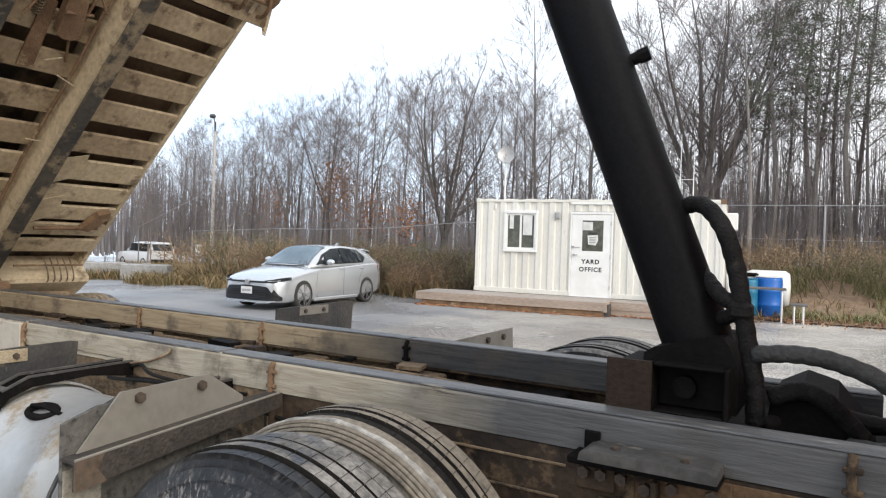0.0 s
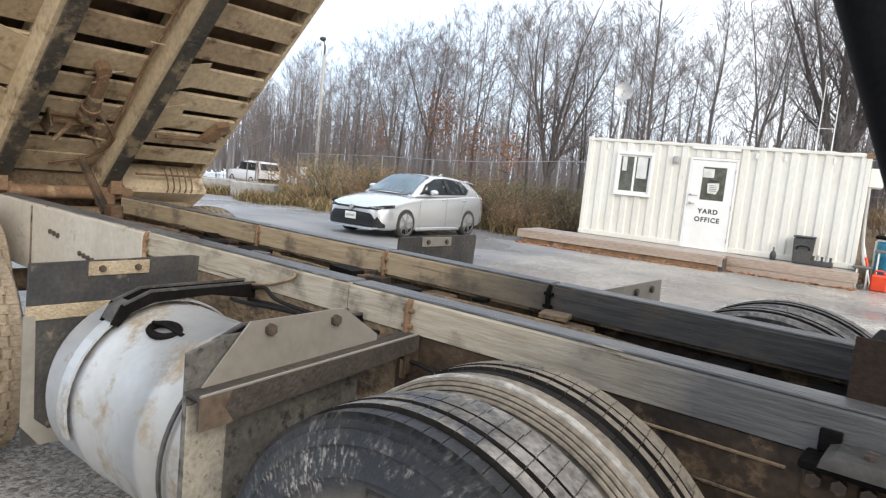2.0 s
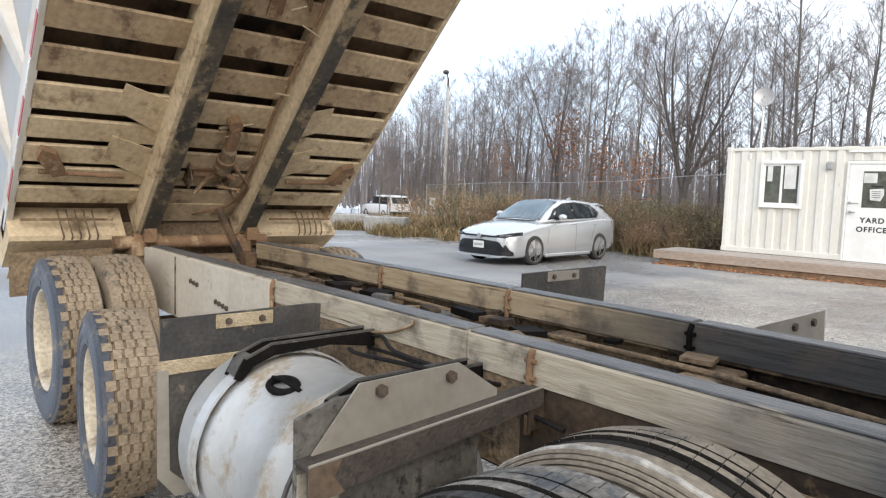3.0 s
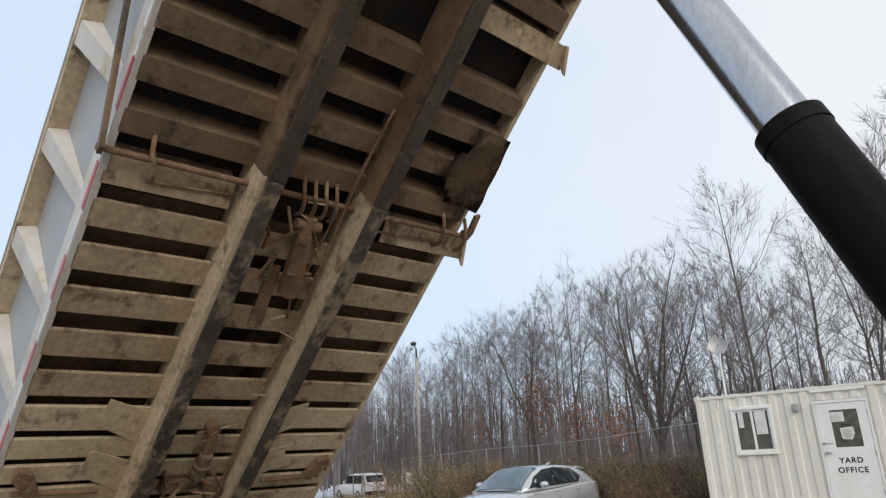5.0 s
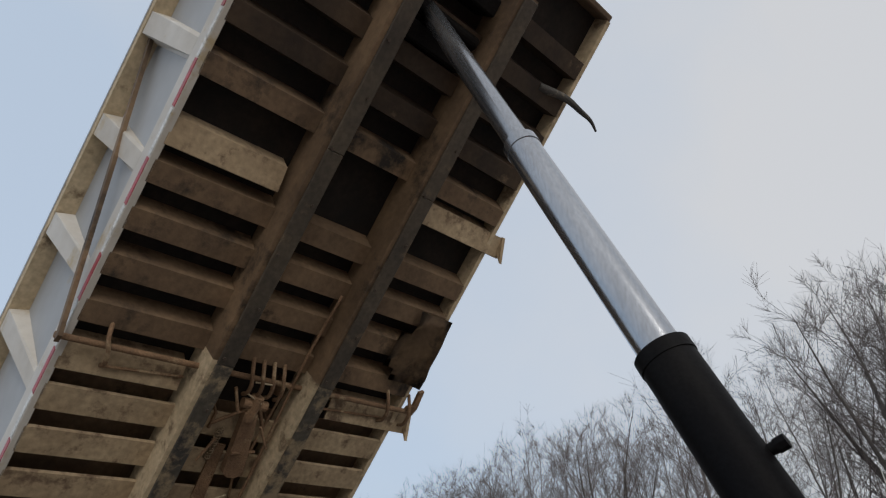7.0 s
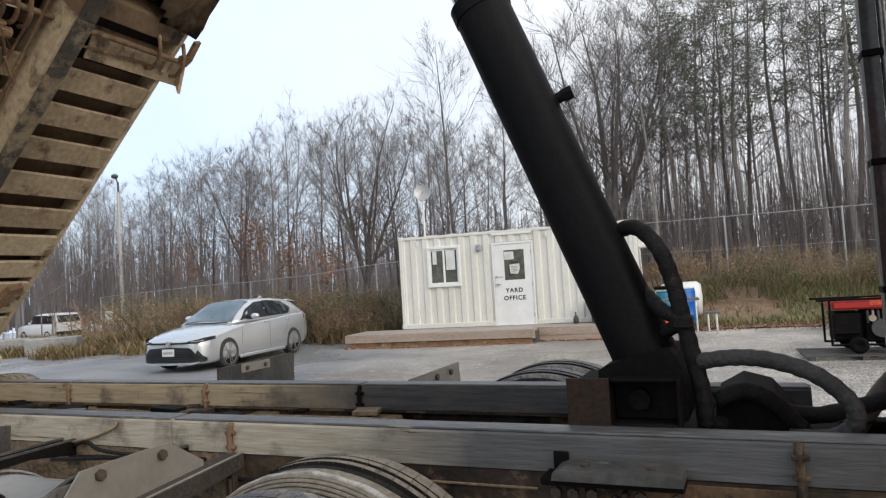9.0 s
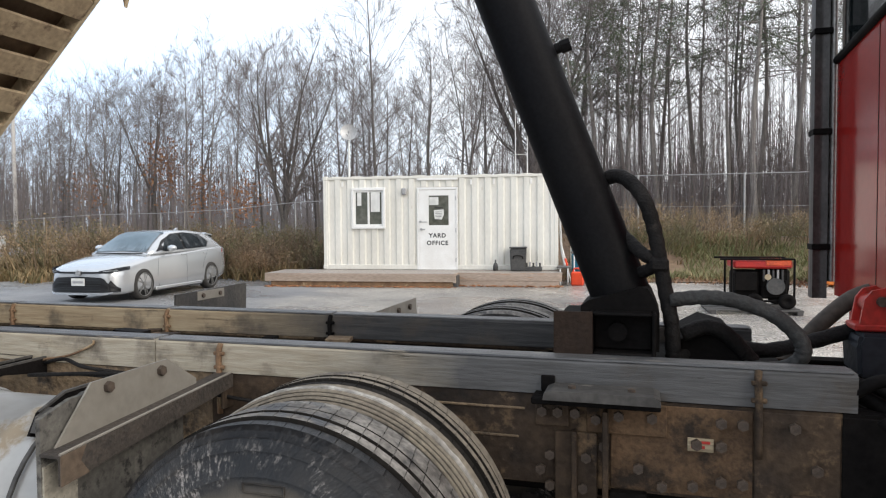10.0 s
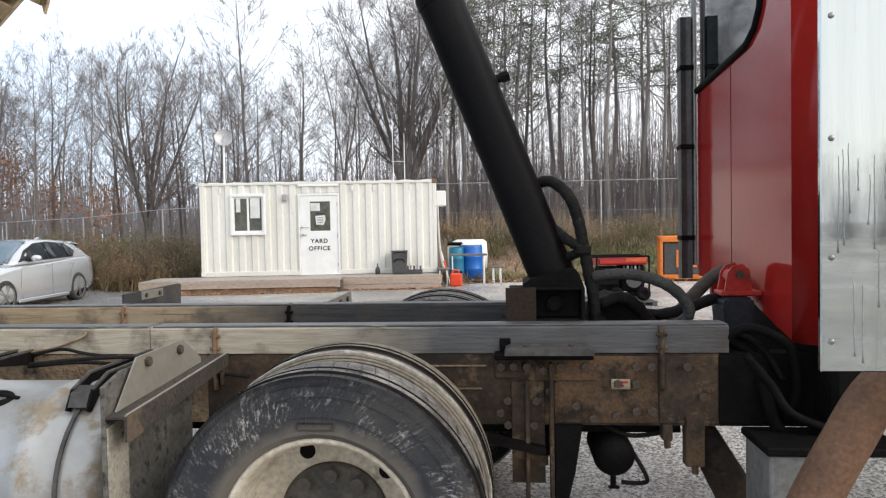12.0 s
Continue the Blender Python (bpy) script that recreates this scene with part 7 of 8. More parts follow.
part("roof", bm, m_white, office)
bm = bmesh.new()
box(bm, (0.08, 0.08, 0.10), (OL - 0.08, OD - 0.08, 0.13))
part("floor", bm, m_wood_dark, office)
bm = bmesh.new()
box(bm, (0.08, 0.55, 0.13), (OL - 0.08, 0.57, 2.32))
part("inner_partition", bm, m_wood_tan, office)
# window: frame with trim, two sashes, papers behind the glass
wf = part("window", box(box(box(box(bmesh.new(), (W0 - 0.06, -0.035, WZ0 - 0.07), (W1 + 0.06, 0.05, WZ0), 0.006), (W0 - 0.06, -0.035, WZ1), (W1 + 0.06, 0.05, WZ1 + 0.07), 0.006),
                        (W0 - 0.06, -0.034, WZ0), (W0, 0.05, WZ1), 0.006), (W1, -0.034, WZ0), (W1 + 0.06, 0.05, WZ1), 0.006), m_white_trim, office, "white-framed sliding window")
mid = (W0 + W1) / 2
for a, b, y in ((W0, mid + 0.02, -0.004), (mid - 0.02, W1, 0.016)):
    bm = bmesh.new()
    for lo, hi in (((a, y, WZ0), (a + 0.045, y + 0.016, WZ1)), ((b - 0.045, y, WZ0), (b, y + 0.016, WZ1)), ((a + 0.045, y, WZ0), (b - 0.045, y + 0.016, WZ0 + 0.045)), ((a + 0.045, y, WZ1 - 0.045), (b - 0.045, y + 0.016, WZ1))):
        box(bm, lo, hi, 0.003)
    part("sash", bm, m_white_trim, wf)
    bm = bmesh.new()
    box(bm, (a + 0.045, y + 0.006, WZ0 + 0.045), (b - 0.045, y + 0.010, WZ1 - 0.045))
    part("pane", bm, m_pane, wf)
bm = bmesh.new()
box(bm, (mid + 0.06, 0.0, WZ0 + 0.36), (mid + 0.30, 0.002, WZ0 + 0.88))
part("notice", bm, m_paper, wf)
bm = bmesh.new()
box(bm, (W0 + 0.09, -0.012, WZ0 + 0.52), (W0 + 0.20, -0.010, WZ0 + 0.86), 0, None)
part("notice", bm, m_paper, wf)
# door
bm = bmesh.new()
for lo, hi in (((D0 - 0.04, -0.012, 0.0), (D0, 0.05, DZ1 + 0.06)), ((D1, -0.012, 0.0), (D1 + 0.04, 0.05, DZ1 + 0.06)), ((D0, -0.012, DZ1), (D1, 0.05, DZ1 + 0.06)), ((D0, -0.010, 0.0), (D1, 0.05, 0.03)), ((D0 - 0.04, -0.014, 2.27), (D1 + 0.04, 0.05, 2.32))):
    box(bm, lo, hi, 0.004)
part("door_frame", bm, m_white_trim, office)
bm = bmesh.new()
G0, G1, GZ0, GZ1 = 2.79, 3.30, 1.13, 1.88
for lo, hi in (((D0 + 0.006, 0.002, 0.03), (G0, 0.042, DZ1 - 0.006)), ((G1, 0.002, 0.03), (D1 - 0.006, 0.042, DZ1 - 0.006)), ((G0, 0.002, 0.03), (G1, 0.042, GZ0)), ((G0, 0.002, GZ1), (G1, 0.042, DZ1 - 0.006))):
    box(bm, lo, hi)
door = part("door", bm, m_white_trim, office, "white steel door with a glazed upper panel")
bm = bmesh.new()
box(bm, (G0, 0.016, GZ0), (G1, 0.022, GZ1))
part("door_pane", bm, m_pane, door)
bm = bmesh.new()
box(bm, (G0 + 0.01, 0.010, 1.64), (G0 + 0.25, 0.013, 1.84))
part("notice", bm, m_paper, door)
bm = bmesh.new()
slab(bm, [(G0 + 0.13, 1.51), (G0 + 0.38, 1.53), (G0 + 0.39, 1.40), (G0 + 0.33, 1.27), (G0 + 0.15, 1.29)], "y", 0.010, 0.013)
part("notice", bm, m_paper, door)
bm = bmesh.new()
for k in range(4):
    box(bm, (G0 + 0.17, 0.0075, 1.34 + 0.04 * k), (G0 + 0.33, 0.0095, 1.35 + 0.04 * k))
box(bm, (G0 + 0.16, 0.0075, 1.56), (G0 + 0.36, 0.0095, 1.585))
part("notice_print", bm, m_ink, door)
bm = bmesh.new()
rod(bm, (2.60, 0.0, 1.03), (2.60, -0.05, 1.03), 0.03, seg=16)
rod(bm, (2.60, -0.045, 1.03), (2.70, -0.045, 1.025), 0.012, seg=10)
part("door_handle", bm, m_steel, door)
bm = bmesh.new()
rod(bm, (2.58, 0.0, 1.22), (2.58, -0.03, 1.22), 0.028, seg=16)
box(bm, (2.54, -0.008, 1.205), (2.74, 0.0, 1.225), 0.002)
part("dead_bolt", bm, m_steel, door)
for z in (0.25, 1.0, 1.8):
    bm = bmesh.new()
    rod(bm, (D1 - 0.003, -0.008, z - 0.05), (D1 - 0.003, -0.008, z + 0.05), 0.009, seg=8)
    part("hinge", bm, m_steel, door)


def letters(text, size, at, parent, mat):
    cu = bpy.data.curves.new("lettering", "FONT")
    cu.body, cu.size, cu.extrude, cu.align_x, cu.offset = text, size, 0.001, "CENTER", 0.0045
    cu.space_character = 1.18
    tmp = bpy.data.objects.new("lettering", cu)
    me = bpy.data.meshes.new_from_object(tmp)
    bpy.data.objects.remove(tmp)
    me.materials.append(mat)
    ob = new("lettering", me)
    ob.parent = parent
    ob.matrix_basis = Matrix.Translation(at) @ pose(0, 0, 0, 90)
    return ob


letters("YARD", 0.15, ((D0 + D1) / 2 + 0.0, 0.0, 0.82), door, m_ink)
letters("OFFICE", 0.15, ((D0 + D1) / 2 + 0.0, 0.0, 0.63), door, m_ink)
# small fittings of the office
bm = bmesh.new()
box(bm, (2.10, -0.06, 1.90), (2.22, 0.02, 2.08), 0.02)
part("wall_lamp", bm, m_steel, office, "small grey bulkhead lamp")
for x in (0.50, 3.85, 4.42, 5.35):
    bm = bmesh.new()
    box(bm, (x, -0.006, 2.14), (x + 0.045, 0.02, 2.27), 0.004)
    part("lashing_eye", bm, m_white_trim, office)
bm = bmesh.new()
box(bm, (OL + 0.002, 0.35, 1.72), (OL + 0.26, 0.95, 2.12), 0.02)
for k in range(7):
    box(bm, (OL + 0.262, 0.40, 1.76 + 0.048 * k), (OL + 0.268, 0.90, 1.78 + 0.048 * k))
part("air_conditioner", bm, m_white_trim, office, "white window air conditioner")

# dish on its pole, masts
bm = bmesh.new()
rod(bm, (0.0, OD - 0.15, 2.36), (0.0, OD - 0.15, 3.76), 0.028, seg=12)
part("dish_pole", smooth(bm), m_white_trim, office)
bm = bmesh.new()
spin(bm, [(0.0, 0.04), (0.09, 0.033), (0.18, 0.012), (0.245, -0.02), (0.25, -0.012), (0.18, 0.022), (0.09, 0.043), (0.0, 0.05)], 32)
bmesh.ops.transform(bm, matrix=Matrix.Translation((0.02, OD - 0.22, 3.84)) @ pose(0, 0, 0, -12, 0, 18), verts=bm.verts[:])
rod(bm, (0.0, OD - 0.15, 3.64), (0.02, OD - 0.19, 3.88), 0.02, seg=8)
rod(bm, (0.02, OD - 0.25, 3.71), (0.05, OD - 0.52, 3.76), 0.010, seg=8)
part("satellite_dish", smooth(bm), m_steel, office, "grey round satellite dish")
for x, h in ((4.85, 4.3), (5.18, 3.9)):
    bm = bmesh.new()
    rod(bm, (x, OD - 0.1, 2.36), (x, OD - 0.1, h), 0.014, 0.008, seg=8)
    if x < 5:
        rod(bm, (x - 0.05, OD - 0.1, 3.1), (x + 0.33, OD - 0.1, 3.1), 0.007, seg=6)
    part("aerial_mast", bm, m_white_trim, office)
bm = bmesh.new()
for k in range(2):
    tube(bm, curve_points([(OL + 0.03, 0.15, 1.7), (OL + 0.05, 0.12, 1.0), (OL + 0.09, 0.0, 0.45), (OL + 0.16, -0.1, 0.1)], 5), 0.03, 8)
part("downpipe", bm, m_white_trim, office)

# deck boards, one object a board
m_deck = material("wet_grey_deck_board", (0.36, 0.31, 0.27), (0.26, 0.225, 0.195), 0.45, grain=30, patch=2, streak=(0.3, 3, 3), bump=0.4, vary=0.15)
m_deck_edge = material("weathered_deck_edge", (0.41, 0.33, 0.27), (0.30, 0.235, 0.185), 0.75, grain=30, patch=2, streak=(0.3, 3, 3), bump=0.4, vary=0.15, spot=(0.36, 0.17, 0.07), spot_at=0.66)
deck = thing("wooden_deck", "low wet grey wooden deck before the office", "deck", OFF)
random.seed(5)
for k in range(9):
    bm = bmesh.new()
    y1 = -0.02 - 0.142 * k
    x0 = -1.05
    box(bm, (x0 + random.uniform(-0.01, 0.01), y1 - 0.136, -0.045), (3.66 + random.uniform(-0.01, 0.01), y1, -0.006 + random.uniform(-0.003, 0.003)), 0.004)
    part("board", bm, m_deck, deck)
for k in range(6):
    bm = bmesh.new()
    y1 = -0.02 - 0.142 * k
    box(bm, (3.67, y1 - 0.136, -0.045), (6.10 + random.uniform(-0.02, 0.02), y1, -0.006 + random.uniform(-0.003, 0.003)), 0.004)
    part("board", bm, m_deck, deck)
bm = bmesh.new()
box(bm, (-1.05, -1.335, -0.20), (3.66, -1.30, -0.005), 0.004)
part("fascia", bm, m_deck_edge, deck)
bm = bmesh.new()
box(bm, (-0.9, -1.30, -0.36), (3.60, -1.26, -0.20), 0.004)
part("lower_beam", bm, m_body_rust, deck)
bm = bmesh.new()
box(bm, (3.67, -0.91, -0.20), (6.11, -0.875, -0.005), 0.004)
part("fascia", bm, m_deck_edge, deck)
bm = bmesh.new()
box(bm, (3.60, -1.34, -0.22), (3.67, -0.88, -0.002), 0.004)
box(bm, (3.67, -0.90, -0.36), (6.05, -0.86, -0.20), 0.004)
part("end_board", bm, m_deck_edge, deck)
for k in range(7):
    bm = bmesh.new()
    x = -0.9 + 0.75 * k
    box(bm, (x, -1.28, -0.36), (x + 0.10, 2.3, -0.05), 0.01)
    part("joist", bm, m_wood_dark, deck)
bm = bmesh.new()
random.seed(9)
for k in range(420):
    x = random.uniform(-1.0, 6.2)
    y = (-1.38 if x < 3.66 else -0.95) - abs(random.gauss(0, 0.07))
    box(bm, (-0.03, -0.02, 0), (0.03, 0.02, 0.006), 0, OFF @ pose(x, y, -0.33 + random.uniform(0, 0.03), random.uniform(-30, 30), random.uniform(-30, 30), random.uniform(0, 360)))
solo("fallen_leaves", bm, m_leaf_rust, "brown fallen leaves along the deck's foot", "leaves", kind="stuff")


# things on and beside the deck
def at_office(x, y, z, turn=0):
    return OFF @ pose(x, y, z, 0, 0, turn)


m_bin = material("dark_grey_plastic", (0.040, 0.041, 0.042), (0.075, 0.072, 0.068), 0.6, grain=30, patch=3, bump=0.1)
bm = bmesh.new()
slab(bm, [(0.02, 0.0), (0.0, 0.54), (0.40, 0.56), (0.37, 0.0)], "y", -0.34, 0.0)
bmesh.ops.bevel(bm, geom=bm.edges[:], offset=0.02, segments=2, affect="EDGES")
bin_ = thing("storage_bin", "dark grey plastic bin with a lid on the deck", "bin", at_office(4.86, -0.03, 0))
part("bin_body", bm, m_bin, bin_)
part("lid", box(bmesh.new(), (-0.015, -0.36, 0.55), (0.415, 0.02, 0.585), 0.015), m_bin, bin_)
bm = bmesh.new()
tube(bm, curve_points([(0.08, -0.345, 0.30), (0.1, -0.37, 0.36), (0.20, -0.38, 0.38), (0.30, -0.37, 0.36), (0.32, -0.345, 0.30)], 4), 0.012, 6)
part("grip", bm, m_black, bin_)
crate = thing("boot_tray", "low dark tray with small items on the deck", "tray", at_office(5.22, -0.35, 0))
part("tray", box(bmesh.new(), (0, 0, 0), (0.42, 0.24, 0.10), 0.01), m_bin, crate)
for k in range(5):
    bm = bmesh.new()
    rod(bm, (0.05 + 0.08 * k, 0.05, 0.10), (0.05 + 0.08 * k, 0.05, 0.20 + 0.02 * (k % 2)), 0.025, seg=10)
    part("cup", bm, m_steel if k % 2 else m_bin, crate)
bottle = thing("dark_bottle", "small dark bottle standing on the deck", "bottle", at_office(4.50, -0.22, 0))
part("bottle_body", spin(bmesh.new(), [(0.0, 0.0), (0.06, 0.0), (0.065, 0.10), (0.05, 0.16), (0.018, 0.20), (0.018, 0.27), (0.0, 0.27)], 16, "z"), m_bin, bottle)

# table, benches, barrels and jugs beyond the office's end
m_blue = material("blue_plastic", (0.012, 0.135, 0.50), (0.015, 0.11, 0.40), 0.35, grain=30, patch=3, bump=0.03, jitter=0.06)
m_teal = material("teal_plastic", (0.02, 0.20, 0.34), None, 0.4, grain=30, patch=3, bump=0.03)
m_red_can = material("red_plastic_can", (0.72, 0.065, 0.015), (0.60, 0.05, 0.015), 0.4, grain=30, patch=4, bump=0.03, jitter=0.06)
m_white_pl = material("white_plastic_tank", (0.78, 0.78, 0.76), (0.70, 0.70, 0.68), 0.4, grain=20, patch=2, bump=0.03, jitter=0.04)


def barrel(name, label, x, y, r, h, mat, group=""):
    t = thing(name, label, "barrel", Matrix.Translation((x, y, ground_height(x, y))), group)
    bm = bmesh.new()
    spin(bm, [(0.0, 0.0), (r * 0.93, 0.0), (r, 0.03), (r, h * 0.30), (r * 1.03, h * 0.32), (r * 1.03, h * 0.35), (r, h * 0.37), (r, h * 0.64), (r * 1.03, h * 0.66), (r * 1.03, h * 0.69), (r, h * 0.71), (r, h * 0.94), (r * 0.96, h), (0.0, h)], 32, "z")
    part("drum", bm, mat, t)
    part("lid_ring", spin(bmesh.new(), [(r * 0.80, h), (r * 0.98, h), (r * 0.98, h + 0.025), (r * 0.80, h + 0.025)], 32, "z", True), m_white_pl if mat is m_blue else mat, t)
    return t


barrel("blue_barrel", "bright blue plastic barrel behind the bench", -0.38, 15.7, 0.30, 0.98, m_blue, "barrels by the office")
barrel("teal_bucket", "teal plastic bucket on the table end", -0.78, 15.35, 0.20, 0.92, m_teal, "barrels by the office")
tankw = thing("white_tank", "round white plastic water tank lying behind the barrel", "tank", Matrix.Translation((-0.38, 16.4, 0)))
bm = bmesh.new()
spin(bm, [(0.0, -0.5), (0.28, -0.49), (0.40, -0.42), (0.45, -0.30), (0.45, 0.45), (0.38, 0.55), (0.0, 0.58)], 36, "x")
bmesh.ops.translate(bm, verts=bm.verts[:], vec=(-0.15, 0, 0.68))
part("tank_shell", bm, m_white_pl, tankw)
part("saddle", box(bmesh.new(), (-0.55, -0.38, 0.0), (0.30, 0.38, 0.24), 0.02), m_wood_dark, tankw)
cooler = thing("white_cooler", "white plastic cooler jug beside the table", "cooler", Matrix.Translation((-0.86, 15.9, 0)))
part("cooler_body", box(bmesh.new(), (-0.2, -0.2, 0.0), (0.2, 0.2, 0.98), 0.06), m_white_pl, cooler)
part("cooler_lid", box(bmesh.new(), (-0.21, -0.21, 0.98), (0.21, 0.21, 1.06), 0.03), m_black, cooler)


def bench(name, label, x, y, w, d, h, mat, group):
    t = thing(name, label, "bench" if h < 0.6 else "table", Matrix.Translation((x, y, 0)) @ Matrix.Rotation(radians(5), 4, "Z"), group)
    part("top", box(bmesh.new(), (-w / 2, -d / 2, h - 0.04), (w / 2, d / 2, h), 0.006), mat, t)
    for sx in (-1, 1):
        bm = bmesh.new()
        pts = [(sx * (w / 2 - 0.08), -d / 2 + 0.03, h - 0.04), (sx * (w / 2 - 0.08), -d / 2 + 0.01, 0.03), (sx * (w / 2 - 0.10), 0, 0.012), (sx * (w / 2 - 0.08), d / 2 - 0.01, 0.03), (sx * (w / 2 - 0.08), d / 2 - 0.03, h - 0.04)]
        tube(bm, curve_points(pts, 5), 0.016, 8)
        part("leg", bm, m_white_pl, t)
    return t


bench("work_table", "grey folding table with pale tube legs", -0.42, 14.55, 0.98, 0.55, 0.78, m_wood_grey, "table and benches")
bench("small_bench", "low grey bench with pale legs", 0.32, 14.7, 0.34, 0.5, 0.45, m_wood_grey, "table and benches")
bench("small_bench", "low grey bench with pale legs", -1.02, 14.0, 0.34, 0.5, 0.45, m_wood_grey, "table and benches")
jug = thing("fuel_can", "bright red-orange plastic fuel can on the gravel", "fuel can", Matrix.Translation((-0.68, 13.8, 0)))
part("can_body", box(bmesh.new(), (-0.15, -0.11, 0.0), (0.15, 0.11, 0.33), 0.03), m_red_can, jug)
bm = bmesh.new()
tube(bm, curve_points([(-0.10, 0, 0.32), (-0.08, 0, 0.40), (0.05, 0, 0.40), (0.08, 0, 0.32)], 5), 0.02, 8)
part("can_handle", bm, m_red_can, jug)
bm = bmesh.new()
rod(bm, (0.11, 0, 0.32), (0.13, 0, 0.38), 0.025, seg=10)
part("spout_cap", bm, m_black, jug)
hoseb = thing("broom", "white-handled broom leaning on the office wall", "broom", None)
bm = bmesh.new()
rod(bm, (-1.10, 14.25, 0.9), (-0.86, 14.15, 0.02), 0.016, seg=8)
part("broom_stick", bm, m_white_trim, hoseb)
bm = bmesh.new()
rod(bm, (-1.02, 14.2, 0.62), (-0.96, 14.18, 0.40), 0.035, seg=8)
part("broom_grip", bm, m_red_can, hoseb)

# portable generator on its skid
m_gen_red = material("red_generator_paint", (0.40, 0.02, 0.015), (0.33, 0.02, 0.018), 0.4, grain=40, patch=4, bump=0.05, spot=(0.12, 0.06, 0.04), spot_at=0.7)
m_gen_orange = material("orange_red_tank_top", (0.62, 0.09, 0.03), None, 0.45, grain=40, patch=4, bump=0.05)
m_orange = material("orange_machine_paint", (0.72, 0.20, 0.03), (0.58, 0.15, 0.025), 0.5, grain=30, patch=3, bump=0.08, spot=(0.10, 0.07, 0.05), spot_at=0.68)
gen = thing("generator", "red-topped portable generator on wheels and a wood pallet", "generator", Matrix.Translation((2.66, 9.75, 0.08)) @ Matrix.Rotation(radians(4), 4, "Z") @ Matrix.Diagonal((1.0, 1.0, 0.96, 1)))
part("fuel_tank", box(bmesh.new(), (-0.42, -0.30, 0.68), (0.48, 0.30, 0.82), 0.03), m_gen_red, gen)
part("tank_lid", box(bmesh.new(), (0.06, -0.31, 0.72), (0.46, 0.28, 0.83), 0.02), m_gen_orange, gen)
for x in (-0.45, 0.50):
    for y in (-0.30, 0.30):
        bm = bmesh.new()
        rod(bm, (x, y, 0.12), (x, y, 0.84), 0.018, seg=10)
        part("frame_tube", bm, m_black, gen)
for y in (-0.30, 0.30):
    for z in (0.13, 0.84):
        bm = bmesh.new()
        rod(bm, (-0.45 - (0.18 if z > 0.5 else 0), y, z), (0.50, y, z), 0.018, seg=10)
        part("frame_tube", bm, m_black, gen)
bm = bmesh.new()
rod(bm, (0.02, 0.0, 0.38), (0.45, 0.0, 0.38), 0.19, seg=24)
box(bm, (0.02, -0.24, 0.16), (0.42, 0.20, 0.50), 0.03)
part("engine", bm, m_black, gen)
bm = bmesh.new()
rod(bm, (0.22, -0.26, 0.38), (0.22, -0.32, 0.38), 0.14, seg=24)
part("recoil_cover", bm, m_bin, gen)
bm = bmesh.new()
rod(bm, (0.10, -0.30, 0.54), (0.10, -0.33, 0.54), 0.05, seg=18)
part("air_cleaner", bm, m_wood_tan, gen)
part("alternator", box(bmesh.new(), (-0.40, -0.22, 0.18), (0.0, 0.22, 0.64), 0.04), m_black, gen)
part("engine_shroud", box(bmesh.new(), (0.0, -0.22, 0.30), (0.46, 0.22, 0.68), 0.05), m_black, gen)
for k in range(5):
    part("cooling_fin", box(bmesh.new(), (0.04 + 0.07 * k, -0.26, 0.46), (0.07 + 0.07 * k, -0.22, 0.66), 0.004), m_steel if k in (1, 3) else m_bin, gen)
part("panel", box(bmesh.new(), (-0.40, -0.29, 0.30), (-0.06, -0.23, 0.62), 0.01), m_black, gen)
for x, y in ((-0.11, -0.36), (0.38, -0.36), (-0.11, 0.36), (0.38, 0.36)):
    bm = bmesh.new()
    spin(bm, [(0.0, -0.02), (0.05, -0.03), (0.06, -0.04), (0.115, -0.04), (0.13, -0.02), (0.13, 0.02), (0.115, 0.04), (0.0, 0.04)], 28)
    bmesh.ops.translate(bm, verts=bm.verts[:], vec=(x, y, 0.13))
    part("wheel", bm, m_black, gen)
pal = thing("pallet", "dark wet wooden pallet under the generator", "pallet", Matrix.Translation((2.55, 9.7, 0.0)) @ Matrix.Rotation(radians(4), 4, "Z"))
for k in range(5):
    part("slat", box(bmesh.new(), (-0.75, -0.5 + 0.22 * k, 0.06), (0.70, -0.36 + 0.22 * k, 0.08), 0.003), m_wood_dark, pal)
for x in (-0.7, 0.0, 0.6):
    part("bearer", box(bmesh.new(), (x, -0.5, 0.0), (x + 0.09, 0.52, 0.06), 0.003), m_wood_dark, pal)

# orange welder behind it
weld = thing("orange_machine", "orange-framed engine welder with dark panels", "machine", Matrix.Translation((5.05, 15.0, 0.05)) @ Matrix.Rotation(radians(-8), 4, "Z"))
for lo, hi in (((-0.5, -0.5, 0), (-0.42, 0.5, 1.05)), ((0.55, -0.5, 0), (0.63, 0.5, 1.05)), ((-0.5, -0.5, 0.95), (0.63, 0.5, 1.1)), ((-0.5, -0.5, 0), (0.63, 0.5, 0.12))):
    part("frame_panel", box(bmesh.new(), lo, hi, 0.015), m_orange, weld)
part("canopy", box(bmesh.new(), (-0.40, -0.46, 0.12), (0.53, 0.46, 0.93), 0.02), m_bin, weld)
part("grille", box(bmesh.new(), (-0.10, -0.49, 0.30), (0.40, -0.46, 0.75), 0.01), m_orange, weld)
bm = bmesh.new()
rod(bm, (-0.47, -0.45, 1.05), (-0.47, -0.45, 1.45), 0.025, seg=10)
part("exhaust_pipe", bm, m_pipe_rust, weld)


